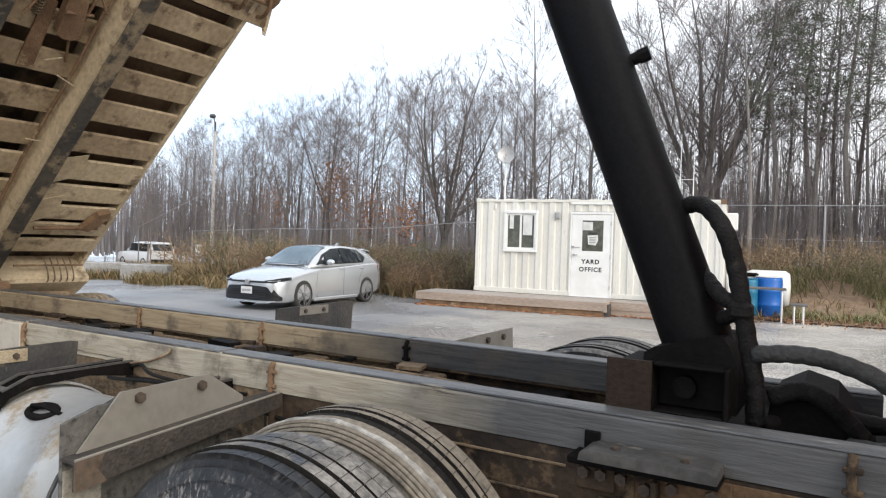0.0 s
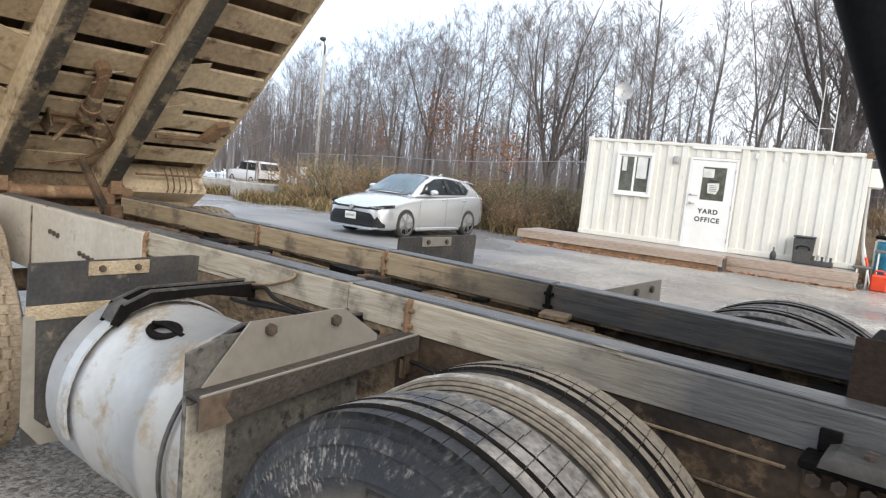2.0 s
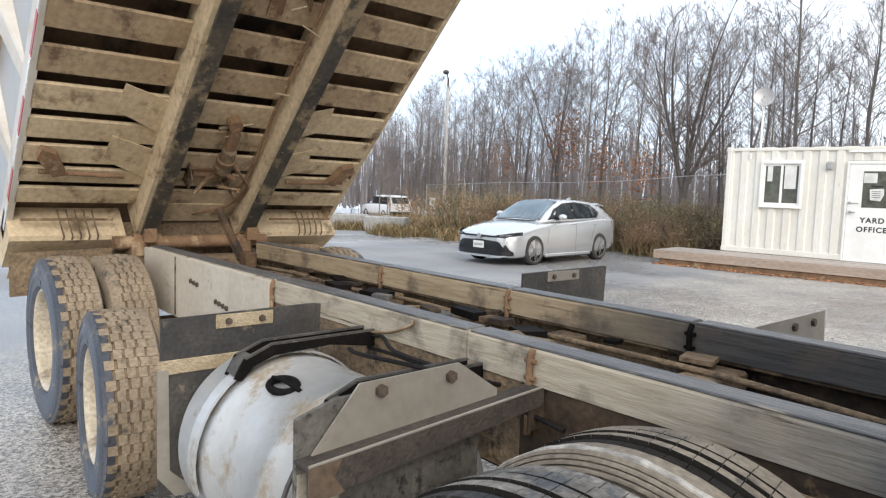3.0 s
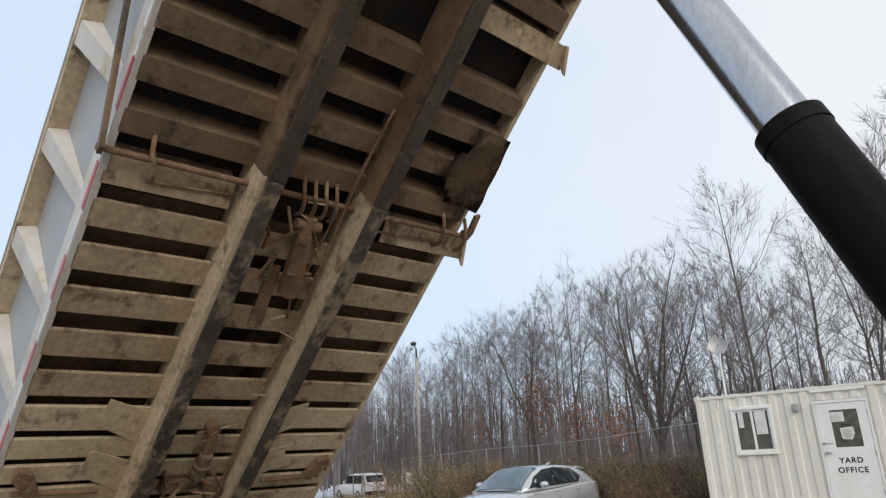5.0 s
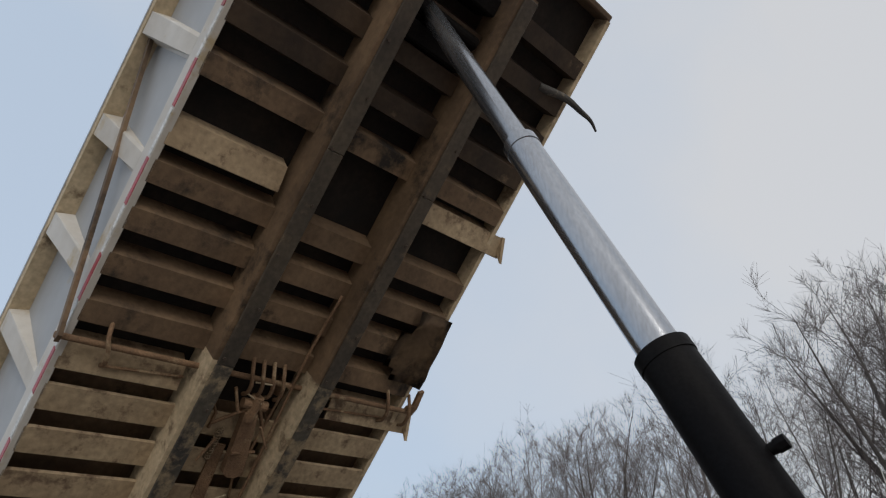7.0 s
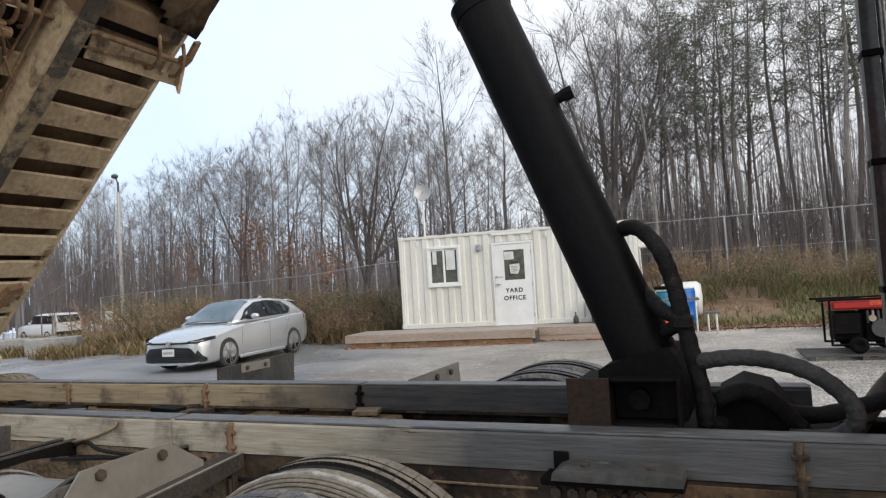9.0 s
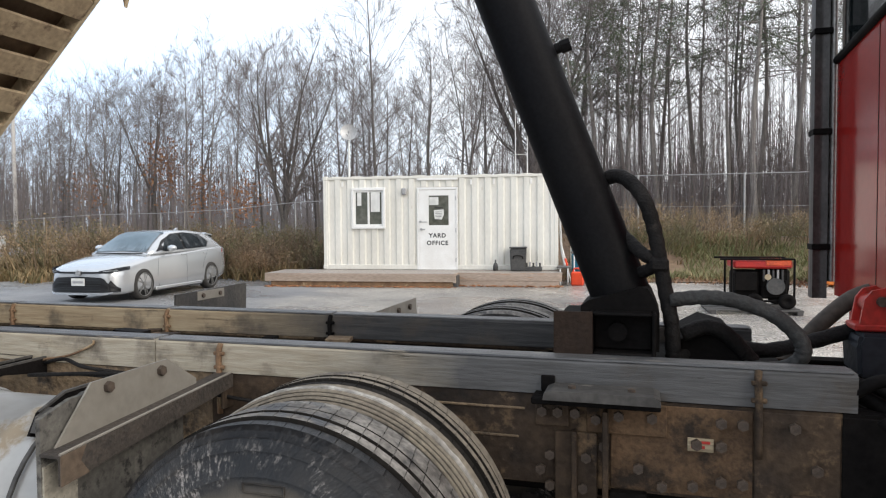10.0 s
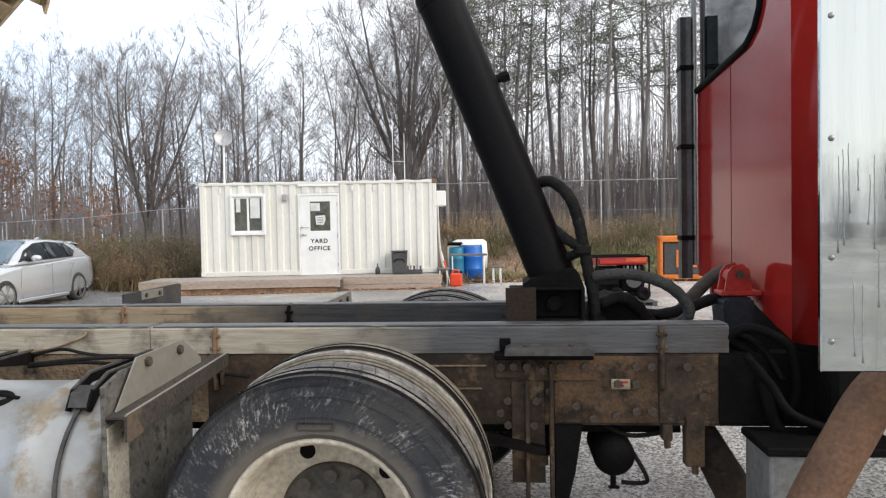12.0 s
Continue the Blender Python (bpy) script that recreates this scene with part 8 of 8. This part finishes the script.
# ---- cars ----
m_silver = material("silver_car_paint", (0.57, 0.585, 0.595), (0.53, 0.545, 0.555), 0.24, 0.60, grain=200, patch=1, bump=0.0, coat=0.7, jitter=0.03, spot=(0.40, 0.39, 0.37), spot_at=0.78)
m_car_white = material("white_car_paint", (0.74, 0.75, 0.76), (0.70, 0.71, 0.72), 0.3, grain=100, patch=1, bump=0.0, coat=0.6, jitter=0.03)
m_car_glass = material("tinted_car_glass", (0.02, 0.026, 0.030), None, 0.04, grain=10, patch=1, bump=0.0, jitter=0.02)
# pale blue base colour stands in for the sky mirrored in the windscreen
m_windscreen = material("windscreen_with_painted_sky", (0.27, 0.36, 0.42), None, 0.05, grain=10, patch=1, bump=0.0, jitter=0.02)
m_car_black = material("black_car_plastic", (0.014, 0.014, 0.015), None, 0.4, grain=60, patch=5, bump=0.05)
m_car_tyre = material("car_tyre", (0.018, 0.018, 0.018), None, 0.8, grain=60, patch=5, bump=0.2, gloss=0.15)
m_tyre_dust = material("dusty_car_tyre", (0.042, 0.039, 0.035), (0.022, 0.021, 0.020), 0.9, grain=40, patch=6, bump=0.2)
m_car_seam = material("dark_grey_seam", (0.06, 0.062, 0.064), None, 0.6, grain=40, patch=6, bump=0.0)
m_lamp_white = material("white_lamp_reflector", (0.75, 0.77, 0.78), None, 0.25, grain=40, patch=6, bump=0.0)
m_rim_dark = material("dark_alloy", (0.20, 0.197, 0.19), (0.13, 0.128, 0.125), 0.5, 0.2, grain=60, patch=5, bump=0.02)
m_lens = material("clear_lamp_lens", (0.045, 0.048, 0.052), None, 0.08, 0.2, grain=30, patch=9, bump=0.0)
m_red_lens = material("red_lamp_lens", (0.30, 0.012, 0.012), None, 0.12, grain=30, patch=9, bump=0.0)


def loft(bm, sections, close_ends=True):
    """Skin over closed loops with the same number of points."""
    loops = [[bm.verts.new(p) for p in s] for s in sections]
    n = len(loops[0])
    for a, b in zip(loops, loops[1:]):
        for k in range(n):
            bm.faces.new((a[k], a[(k + 1) % n], b[(k + 1) % n], b[k])).smooth = True
    if close_ends:
        bm.faces.new(loops[0][::-1])
        bm.faces.new(loops[-1])
    bmesh.ops.recalc_face_normals(bm, faces=bm.faces[:])
    return bm


def road_wheel(parent, x, y, r, w, s, mat_rim, spokes=10, tyre=None):
    """s: the side it shows, +1 or -1 along y."""
    wh = new("wheel")
    wh.parent = parent
    wh.matrix_basis = pose(x, y, r, 0, 0, 180 if s > 0 else 0)
    part("tyre", spin(bmesh.new(), [(r * 0.74, 0.0), (r * 0.79, -0.012), (r * 0.92, -0.012), (r, 0.015), (r, w - 0.015), (r * 0.92, w), (r * 0.74, w)], 44, close=True), tyre or m_car_tyre, wh)
    bm = bmesh.new()
    spin(bm, [(r * 0.735, -0.004), (r * 0.765, -0.008), (r * 0.765, 0.01), (r * 0.735, 0.012)], 44, close=True)
    for k in range(spokes):
        a = 2 * math.pi * (k // 2) / (spokes / 2) + (0.17 if k % 2 else -0.17)
        m = Matrix.Rotation(a, 4, "Y")
        box(bm, (0.05, 0.0, -0.008), (r * 0.73, 0.024, 0.008), 0.003, m)
    rod(bm, (0, -0.004, 0), (0, 0.05, 0), 0.055, seg=20)
    part("rim", bm, mat_rim, wh)
    # barrel and backing disc are black to put in the shade behind the spokes
    part("rim_barrel", spin(bmesh.new(), [(r * 0.73, 0.014), (r * 0.715, 0.03), (r * 0.69, w - 0.02), (r * 0.73, w - 0.02)], 44, close=True), m_car_tyre, wh)
    part("dark_backing_disc", rod(bmesh.new(), (0, 0.06, 0), (0, 0.075, 0), r * 0.685, seg=28), m_car_tyre, wh)
    return wh


def hatchback(m, paint):
    """Front towards -x, length 4.37, width 1.79, height 1.44."""
    t = thing("hatchback_car", "clean silver five-door hatchback with dusty tyres parked on the drive", "car", m)
    fx, rx, R_ = -1.32, 1.32, 0.325
    # lower body: rows (x, half width at sill, half width at shoulder, sill z, shoulder z, deck z)
    rows = [(-2.20, 0.50, 0.48, 0.24, 0.60, 0.655), (-2.165, 0.66, 0.63, 0.20, 0.63, 0.69), (-2.06, 0.79, 0.76, 0.18, 0.665, 0.745), (-1.86, 0.855, 0.83, 0.17, 0.705, 0.815), (-1.60, 0.885, 0.865, 0.18, 0.75, 0.87),
            (-1.30, 0.895, 0.88, 0.18, 0.80, 0.915), (-0.95, 0.893, 0.88, 0.17, 0.845, 0.955), (-0.70, 0.89, 0.88, 0.17, 0.87, 0.97), (0.0, 0.885, 0.88, 0.17, 0.905, 0.985), (0.6, 0.888, 0.88, 0.18, 0.935, 1.0),
            (1.1, 0.897, 0.882, 0.19, 0.965, 1.02), (1.5, 0.893, 0.868, 0.21, 0.985, 1.03), (1.85, 0.872, 0.845, 0.25, 0.995, 1.03), (2.05, 0.84, 0.81, 0.30, 0.985, 1.02), (2.15, 0.79, 0.76, 0.38, 0.93, 0.97)]
    secs = []
    for x, ws, wd, z0, z1, z2 in rows:
        half = [(0.0, z0), (ws * 0.93, z0), (ws * 0.985, z0 + 0.06), (ws, z0 + 0.22), (ws * 0.975, (z0 + z1) / 2 + 0.10), (wd, z1 - 0.03), (wd * 0.955, z1 + 0.018), (wd * 0.80, z1 + (z2 - z1) * 0.62), (wd * 0.45, z2 - 0.012), (0.0, z2)]
        secs.append([(x, -y, z) for y, z in half] + [(x, y, z) for y, z in half[-2:0:-1]])
    lower = part("body_shell", loft(bmesh.new(), secs), paint, t)
    # cut the wheel arches
    for x in (fx, rx):
        cut = new("arch", bpy.data.meshes.new("arch"))
        cb = rod(bmesh.new(), (x, -1.2, R_ + 0.01), (x, 1.2, R_ + 0.01), R_ + 0.05, seg=36)
        cb.to_mesh(cut.data)
        cb.free()
        md = lower.modifiers.new("arch", "BOOLEAN")
        md.object, md.operation, md.solver = cut, "DIFFERENCE", "EXACT"
        me = bpy.data.meshes.new_from_object(lower.evaluated_get(bpy.context.evaluated_depsgraph_get()))
        lower.modifiers.clear()
        lower.data = me
        bpy.data.objects.remove(cut)
    part("inner_arch", box(bmesh.new(), (-1.75, -0.66, 0.22), (1.75, 0.66, 0.72), 0.02), m_car_black, t)
    # glasshouse: rows (x, half width bottom, z bottom, half width top, z top)
    cab_rows = [(-0.98, 0.72, 0.945, 0.70, 0.955), (-0.62, 0.80, 0.965, 0.66, 1.165), (-0.28, 0.815, 0.97, 0.61, 1.335), (0.0, 0.82, 0.975, 0.595, 1.405), (0.4, 0.82, 0.985, 0.59, 1.435), (0.85, 0.82, 1.0, 0.588, 1.428),
                (1.3, 0.815, 1.01, 0.58, 1.395), (1.62, 0.80, 1.02, 0.57, 1.345), (1.80, 0.79, 1.02, 0.565, 1.305), (1.95, 0.77, 1.01, 0.62, 1.16), (2.07, 0.74, 1.0, 0.68, 1.02)]
    secs = []
    for x, wb, zb, wt, zt in cab_rows:
        half = [(0.0, zb - 0.04), (wb, zb - 0.03), (wb, zb), ((wb + wt) / 2 + 0.012, (zb + zt) / 2), (wt, zt - 0.03), (wt * 0.88, zt), (0.0, zt + 0.018)]
        secs.append([(x, -y, z) for y, z in half] + [(x, y, z) for y, z in half[-2:0:-1]])
    part("roof_shell", loft(bmesh.new(), secs), paint, t)

    def flank(x, z):
        """Half width of the glasshouse at x and height z."""
        col = list(zip(*cab_rows))
        wb, zb, wt, zt = (float(np.interp(x, col[0], col[k])) for k in (1, 2, 3, 4))
        mid = ((wb + wt) / 2 + 0.012, (zb + zt) / 2)
        return float(np.interp(z, (zb, mid[1], zt - 0.03), (wb, mid[0], wt)))

    def pane(name, mat, pts, side, off, label=""):
        bm = bmesh.new()
        f = bm.faces.new([bm.verts.new((x, side * (flank(x, z) + off), z)) for x, z in pts])
        bmesh.ops.subdivide_edges(bm, edges=bm.edges[:], cuts=2)
        for v in bm.verts:
            v.co.y = side * (flank(v.co.x, v.co.z) + off)
        bmesh.ops.triangulate(bm, faces=bm.faces[:])
        bmesh.ops.solidify(bm, geom=bm.faces[:], thickness=0.006)
        bmesh.ops.recalc_face_normals(bm, faces=bm.faces[:])
        return part(name, bm, mat, t, label)

    # nose: half width against x, followed by all that is let into the bumper
    nose_y, nose_x = (0.0, 0.35, 0.50, 0.66, 0.79, 0.855, 0.885), (-2.212, -2.208, -2.20, -2.165, -2.06, -1.86, -1.60)

    def nose(name, mat, spans, off=0.014, label="", parent=None):
        """spans: rows (y, low z, high z) across the nose."""
        bm = bmesh.new()
        ys = np.linspace(spans[0][0], spans[-1][0], 25)
        col = list(zip(*spans))
        grid = []
        for y in ys:
            x = float(np.interp(abs(y), nose_y, nose_x)) - off
            lo, hi = float(np.interp(y, col[0], col[1])), float(np.interp(y, col[0], col[2]))
            grid.append([bm.verts.new((x + 0.10 * max(0.0, z - 0.56), y, z)) for z in (lo, (lo + hi) / 2, hi)])
        for a, b in zip(grid, grid[1:]):
            for k in range(2):
                bm.faces.new((a[k], a[k + 1], b[k + 1], b[k])).smooth = True
        bmesh.ops.solidify(bm, geom=bm.faces[:], thickness=-0.03)
        bmesh.ops.recalc_face_normals(bm, faces=bm.faces[:])
        return part(name, bm, mat, parent or t, label)

    bm = bmesh.new()
    grid = []
    for x, w, z in ((-0.95, 0.665, 0.975), (-0.62, 0.60, 1.165), (-0.28, 0.545, 1.337), (-0.06, 0.525, 1.395)):
        grid.append([bm.verts.new((x - 0.006, w * k / 4, z + 0.014 + 0.018 * (1 - (k / 4) ** 2))) for k in range(-4, 5)])
    for a, b in zip(grid, grid[1:]):
        for k in range(8):
            bm.faces.new((a[k], a[k + 1], b[k + 1], b[k])).smooth = True
    bmesh.ops.solidify(bm, geom=bm.faces[:], thickness=0.006)
    part("windscreen", bm, m_windscreen, t, "windscreen with the sky's reflection put into its pale blue-grey colour")
    part("wiper_cowl", box(bmesh.new(), (-1.01, -0.60, 0.950), (-0.93, 0.60, 0.972), 0.008), m_car_black, t)
    for s in (-1, 1):
        pane("window_surround", m_car_black, [(-0.74, 0.99), (1.22, 1.03), (1.42, 1.16), (1.16, 1.345), (0.5, 1.395), (0.0, 1.365), (-0.40, 1.225)], s, 0.018)
        pane("front_side_window", m_car_glass, [(-0.52, 1.015), (0.24, 1.02), (0.24, 1.37), (0.0, 1.345), (-0.32, 1.215)], s, 0.027)
        pane("rear_side_window", m_car_glass, [(0.33, 1.025), (0.98, 1.045), (0.98, 1.355), (0.50, 1.38), (0.33, 1.38)], s, 0.027)
        pane("quarter_window", m_car_glass, [(1.02, 1.045), (1.20, 1.05), (1.36, 1.16), (1.14, 1.32), (1.02, 1.345)], s, 0.027)
        bm = bmesh.new()
        bmesh.ops.create_uvsphere(bm, u_segments=16, v_segments=10, radius=1.0, matrix=Matrix.Translation((-0.42, s * 0.965, 1.055)) @ Matrix.Diagonal((0.085, 0.115, 0.068, 1)))
        part("door_mirror", smooth(bm), paint, t)
        part("mirror_arm", box(bmesh.new(), (-0.45, s * 0.83 - 0.05, 0.985), (-0.39, s * 0.83 + 0.07, 1.01), 0.008), m_car_black, t)
        for x0 in (0.06, 0.98):
            part("door_handle", box(bmesh.new(), (x0, s * 0.882 - 0.016, 0.875), (x0 + 0.19, s * 0.882 + 0.016, 0.903), 0.010), paint, t)
        for pts in ([(-0.80, 0.86), (-0.84, 0.40), (-0.78, 0.24)], [(0.28, 0.94), (0.28, 0.26)], [(1.20, 0.98), (1.00, 0.66), (0.93, 0.34)]):
            bm = bmesh.new()
            tube(bm, curve_points([(x, s * 0.884, z) for x, z in pts], 4), 0.0025, 5)
            part("door_seam", bm, m_car_seam, t)
        part("side_sill", box(bmesh.new(), (-0.92, s * 0.87 - 0.02, 0.165), (0.92, s * 0.87 + 0.014, 0.235), 0.012), paint, t)
        part("sill_gap", box(bmesh.new(), (-0.92, s * 0.86 - 0.02, 0.145), (0.92, s * 0.86 + 0.010, 0.166), 0.004), m_car_black, t)
        # lamp sweeping from the nose back over the wing
        lamp = nose("headlight", m_lens, [(s * 0.48, 0.615, 0.655), (s * 0.70, 0.605, 0.69), (s * 0.868, 0.665, 0.735)][::s], 0.012, "slim clear headlight swept back over the wing")
        nose("light_bar", m_lamp_white, [(s * 0.56, 0.640, 0.650), (s * 0.80, 0.655, 0.668)][::s], 0.018, parent=lamp)
        nose("fog_surround", m_car_black, [(s * 0.62, 0.24, 0.30), (s * 0.70, 0.22, 0.47), (s * 0.82, 0.23, 0.30)][::s], 0.012)
        bm = bmesh.new()
        slab(bm, [(2.165, s * 0.45), (2.12, s * 0.74), (1.92, s * 0.85), (1.98, s * 0.70)], "z", 0.86, 0.97)
        part("tail_light", bm, m_red_lens, t)
        road_wheel(t, fx, s * 0.898, R_, 0.21, s, m_rim_dark, tyre=m_tyre_dust)
        road_wheel(t, rx, s * 0.898, R_, 0.21, s, m_rim_dark, tyre=m_tyre_dust)
    nose("grille", m_car_black, [(-0.70, 0.23, 0.36), (-0.56, 0.225, 0.52), (0.0, 0.225, 0.545), (0.56, 0.225, 0.52), (0.70, 0.23, 0.36)], 0.016, "wide black trapezoid lower grille")
    for k in range(5):
        nose("grille_slat", m_car_seam, [(-0.52, 0.27 + 0.048 * k, 0.278 + 0.048 * k), (0.52, 0.27 + 0.048 * k, 0.278 + 0.048 * k)], 0.021)
    nose("upper_grille", m_car_black, [(-0.52, 0.605, 0.645), (0.0, 0.60, 0.635), (0.52, 0.605, 0.645)], 0.014)
    nose("chin", paint, [(-0.74, 0.215, 0.235), (-0.60, 0.175, 0.215), (0.60, 0.175, 0.215), (0.74, 0.215, 0.235)], 0.030)
    part("badge", smooth(rod(bmesh.new(), (-2.245, 0, 0.615), (-2.215, 0, 0.615), 0.055, seg=20)), m_steel, t)
    part("number_plate", box(bmesh.new(), (-2.25, -0.16, 0.36), (-2.236, 0.16, 0.51), 0.004), m_paper, t, "white number plate with plain bars")
    part("plate_bar", box(bmesh.new(), (-2.254, -0.12, 0.41), (-2.2515, 0.12, 0.455)), m_steel, t)
    bm = bmesh.new()
    slab(bm, [(1.02, 1.42), (1.16, 1.495), (1.20, 1.495), (1.20, 1.41)], "y", -0.018, 0.018)
    part("roof_fin", bm, paint, t)
    bm = bmesh.new()
    slab(bm, [(1.58, 1.345), (1.62, 1.372), (1.90, 1.318), (1.90, 1.300), (1.70, 1.315)], "y", -0.57, 0.57)
    part("rear_spoiler", bm, paint, t)
    part("rear_window", box(bmesh.new(), (-0.15, -0.56, -0.006), (0.15, 0.56, 0.006), 0.004, pose(1.93, 0, 1.18, 0, 56, 0)), m_car_glass, t)
    return t


# front wheel at (-8.90, 8.78), rear at (-9.11, 11.41); the left side faces the yard
car_dir = math.degrees(math.atan2(11.41 - 8.78, -9.11 + 8.90))
hatchback(Matrix.Translation((-9.80, 10.03, 0.0)) @ Matrix.Rotation(radians(car_dir), 4, "Z") @ Matrix.Diagonal((0.95, 0.92, 0.965, 1)), m_silver)


def estate_car(m, paint):
    t = thing("white_suv", "white older sport utility car parked beyond the blocks", "car", m)
    secs = []
    for x, w, z0, z1 in ((-2.25, 0.72, 0.40, 0.85), (-2.1, 0.84, 0.36, 0.98), (-1.2, 0.88, 0.36, 1.06), (0.0, 0.89, 0.36, 1.08), (1.9, 0.88, 0.38, 1.08), (2.2, 0.82, 0.45, 1.02)):
        half = [(0, z0), (w * 0.95, z0), (w, z0 + 0.2), (w * 0.98, z1 - 0.08), (w * 0.9, z1), (0, z1 + 0.03)]
        secs.append([(x, -y, z) for y, z in half] + [(x, y, z) for y, z in half[-2:0:-1]])
    part("body_shell", loft(bmesh.new(), secs), paint, t)
    secs = []
    for x, wb, wt, zt in ((-1.0, 0.80, 0.76, 1.10), (-0.45, 0.80, 0.66, 1.62), (0.2, 0.80, 0.66, 1.70), (1.85, 0.80, 0.66, 1.68), (2.12, 0.80, 0.76, 1.10)):
        half = [(0, 1.0), (wb, 1.02), ((wb + wt) / 2, (1.04 + zt) / 2), (wt, zt - 0.04), (wt * 0.9, zt), (0, zt + 0.02)]
        secs.append([(x, -y, z) for y, z in half] + [(x, y, z) for y, z in half[-2:0:-1]])
    part("roof_shell", loft(bmesh.new(), secs), paint, t)
    for s in (-1, 1):
        for a, b in ((-0.55, 0.20), (0.28, 1.05), (1.13, 1.85)):
            bm = bmesh.new()
            slab(bm, [(a + (0.25 if a < 0 else 0), 1.60), (b, 1.60), (b, 1.12), (a - 0.05, 1.12)], "y", s * 0.73, s * 0.80)
            part("side_window", bm, m_car_glass, t)
        road_wheel(t, -1.35, s * 0.88, 0.36, 0.22, s, m_steel)
        road_wheel(t, 1.35, s * 0.88, 0.36, 0.22, s, m_steel)
        part("tail_light", box(bmesh.new(), (2.10, s * 0.80 - 0.06, 0.95), (2.22, s * 0.80 + 0.03, 1.25), 0.02), m_red_lens, t)
    part("rear_window", box(bmesh.new(), (-0.01, -0.62, -0.22), (0.012, 0.62, 0.22), 0.004, pose(2.03, 0, 1.38, 0, -26, 0)), m_car_glass, t)
    part("rear_bumper", box(bmesh.new(), (2.12, -0.84, 0.42), (2.30, 0.84, 0.66), 0.04), m_car_black, t)
    return t


estate_car(Matrix.Translation((-35.0, 23.8, -0.56)) @ Matrix.Rotation(radians(-10), 4, "Z") @ Matrix.Diagonal((0.98, 0.95, 0.95, 1)), m_car_white)

# concrete blocks beside the drive
m_conc = material("damp_concrete", (0.33, 0.325, 0.315), (0.23, 0.225, 0.215), 0.8, grain=25, patch=2, spot=(0.12, 0.115, 0.10), spot_at=0.66, bump=0.3)
for i, (x, y, a, l, h) in enumerate(((-20.6, 11.3, 60, 2.2, 0.52), (-18.6, 12.0, 35, 1.5, 0.52), (-21.8, 13.0, 50, 1.8, 0.36))):
    bm = bmesh.new()
    box(bm, (-l / 2, -0.3, 0), (l / 2, 0.3, h), 0.03)
    box(bm, (-0.12, -0.08, h), (0.12, 0.08, h + 0.04), 0.01)
    solo("concrete_block", bm, m_conc, "damp grey concrete block beside the drive", "block", "concrete blocks", at=Matrix.Translation((x, y, 0)) @ Matrix.Rotation(radians(a), 4, "Z"))

# lamp pole with signs, guy wire
pole = thing("lamp_pole", "tall weathered wooden pole with a lamp and notices", "pole", Matrix.Translation((-27.2, 22.0, -0.25)))
m_pole = material("weathered_pole", (0.56, 0.54, 0.52), (0.44, 0.42, 0.40), 0.85, grain=20, patch=2, streak=(3, 3, 0.4), bump=0.3)
part("pole_shaft", smooth(rod(bmesh.new(), (0, 0, -0.2), (0, 0, 7.2), 0.10, 0.075, seg=14)), m_pole, pole)
bm = bmesh.new()
rod(bm, (0, 0, 7.6), (0.25, -0.35, 7.95), 0.03, seg=8)
bmesh.ops.create_uvsphere(bm, u_segments=14, v_segments=10, radius=0.17, matrix=Matrix.Translation((0.32, -0.45, 7.9)) @ Matrix.Diagonal((1, 1, 0.7, 1)))
rod(bm, (0, 0, 7.1), (0, 0, 7.7), 0.05, seg=8)
part("lamp", bm, m_bin, pole)
part("notice_board", box(bmesh.new(), (0.2, -0.3, 0.6), (0.7, -0.26, 1.1), 0.01), m_paper, pole)
part("meter_box", box(bmesh.new(), (-0.9, -0.30, 0.7), (-0.4, -0.2, 1.3), 0.02), m_paper, pole)
bm = bmesh.new()
rod(bm, (-0.1, 0, 4.2), (-4.0, -1.5, 2.1), 0.012, seg=5)
part("stay_wire", bm, m_steel, pole)

# chain-link fence: posts, top rails, mesh of real wires thinned out with distance
fence = thing("chain_link_fence", "grey chain-link fence with steel posts before the wood", "fence")
m_wire = material("galvanised_wire", (0.22, 0.215, 0.21), None, 0.5, 0.6, grain=30, patch=3, bump=0.0)


def fence_line(x0, y0, x1, y1, h, step=3.0):
    d = Vector((x1 - x0, y1 - y0, 0))
    n = int(d.length / step)
    tops = []
    for i in range(n + 1):
        p = Vector((x0, y0, 0)) + d * i / n
        z = ground_height(p.x, p.y)
        part("post", rod(bmesh.new(), (p.x, p.y, z - 0.2), (p.x, p.y, z + h), 0.028, seg=8), m_steel, fence)
        tops.append(Vector((p.x, p.y, z)))
    for k in (h - 0.03, h * 0.5, 0.1):
        bm = bmesh.new()
        tube(bm, [t + Vector((0, 0, k)) for t in tops], 0.014 if k > 1.5 else 0.005, 5)
        part("rail", bm, m_steel, fence)
    verts, faces = [], []
    pitch = 0.16
    w = 0.0024
    total = d.length
    u = d.normalized()
    m = int(total / pitch)
    for i in range(m):
        for sgn in (1, -1):
            for j in range(int(h / pitch)):
                a = u * (pitch * (i + (0 if sgn > 0 else 1))) + Vector((x0, y0, 0))
                b = a + u * (pitch * sgn)
                za, zb = ground_height(a.x, a.y) + 0.08 + j * pitch, ground_height(b.x, b.y) + 0.08 + (j + 1) * pitch
                k = len(verts)
                verts += [(a.x, a.y, za - w), (a.x, a.y, za + w), (b.x, b.y, zb + w), (b.x, b.y, zb - w)]
                faces.append((k, k + 1, k + 2, k + 3))
    me = bpy.data.meshes.new("wire_mesh")
    me.from_pydata(verts, [], faces)
    me.materials.append(m_wire)
    o = new("wire_mesh", me)
    o.parent = fence
    tagged(o, kind="stuff")


fence_line(-27.0, 20.6, 16.0, 19.2, 2.02)
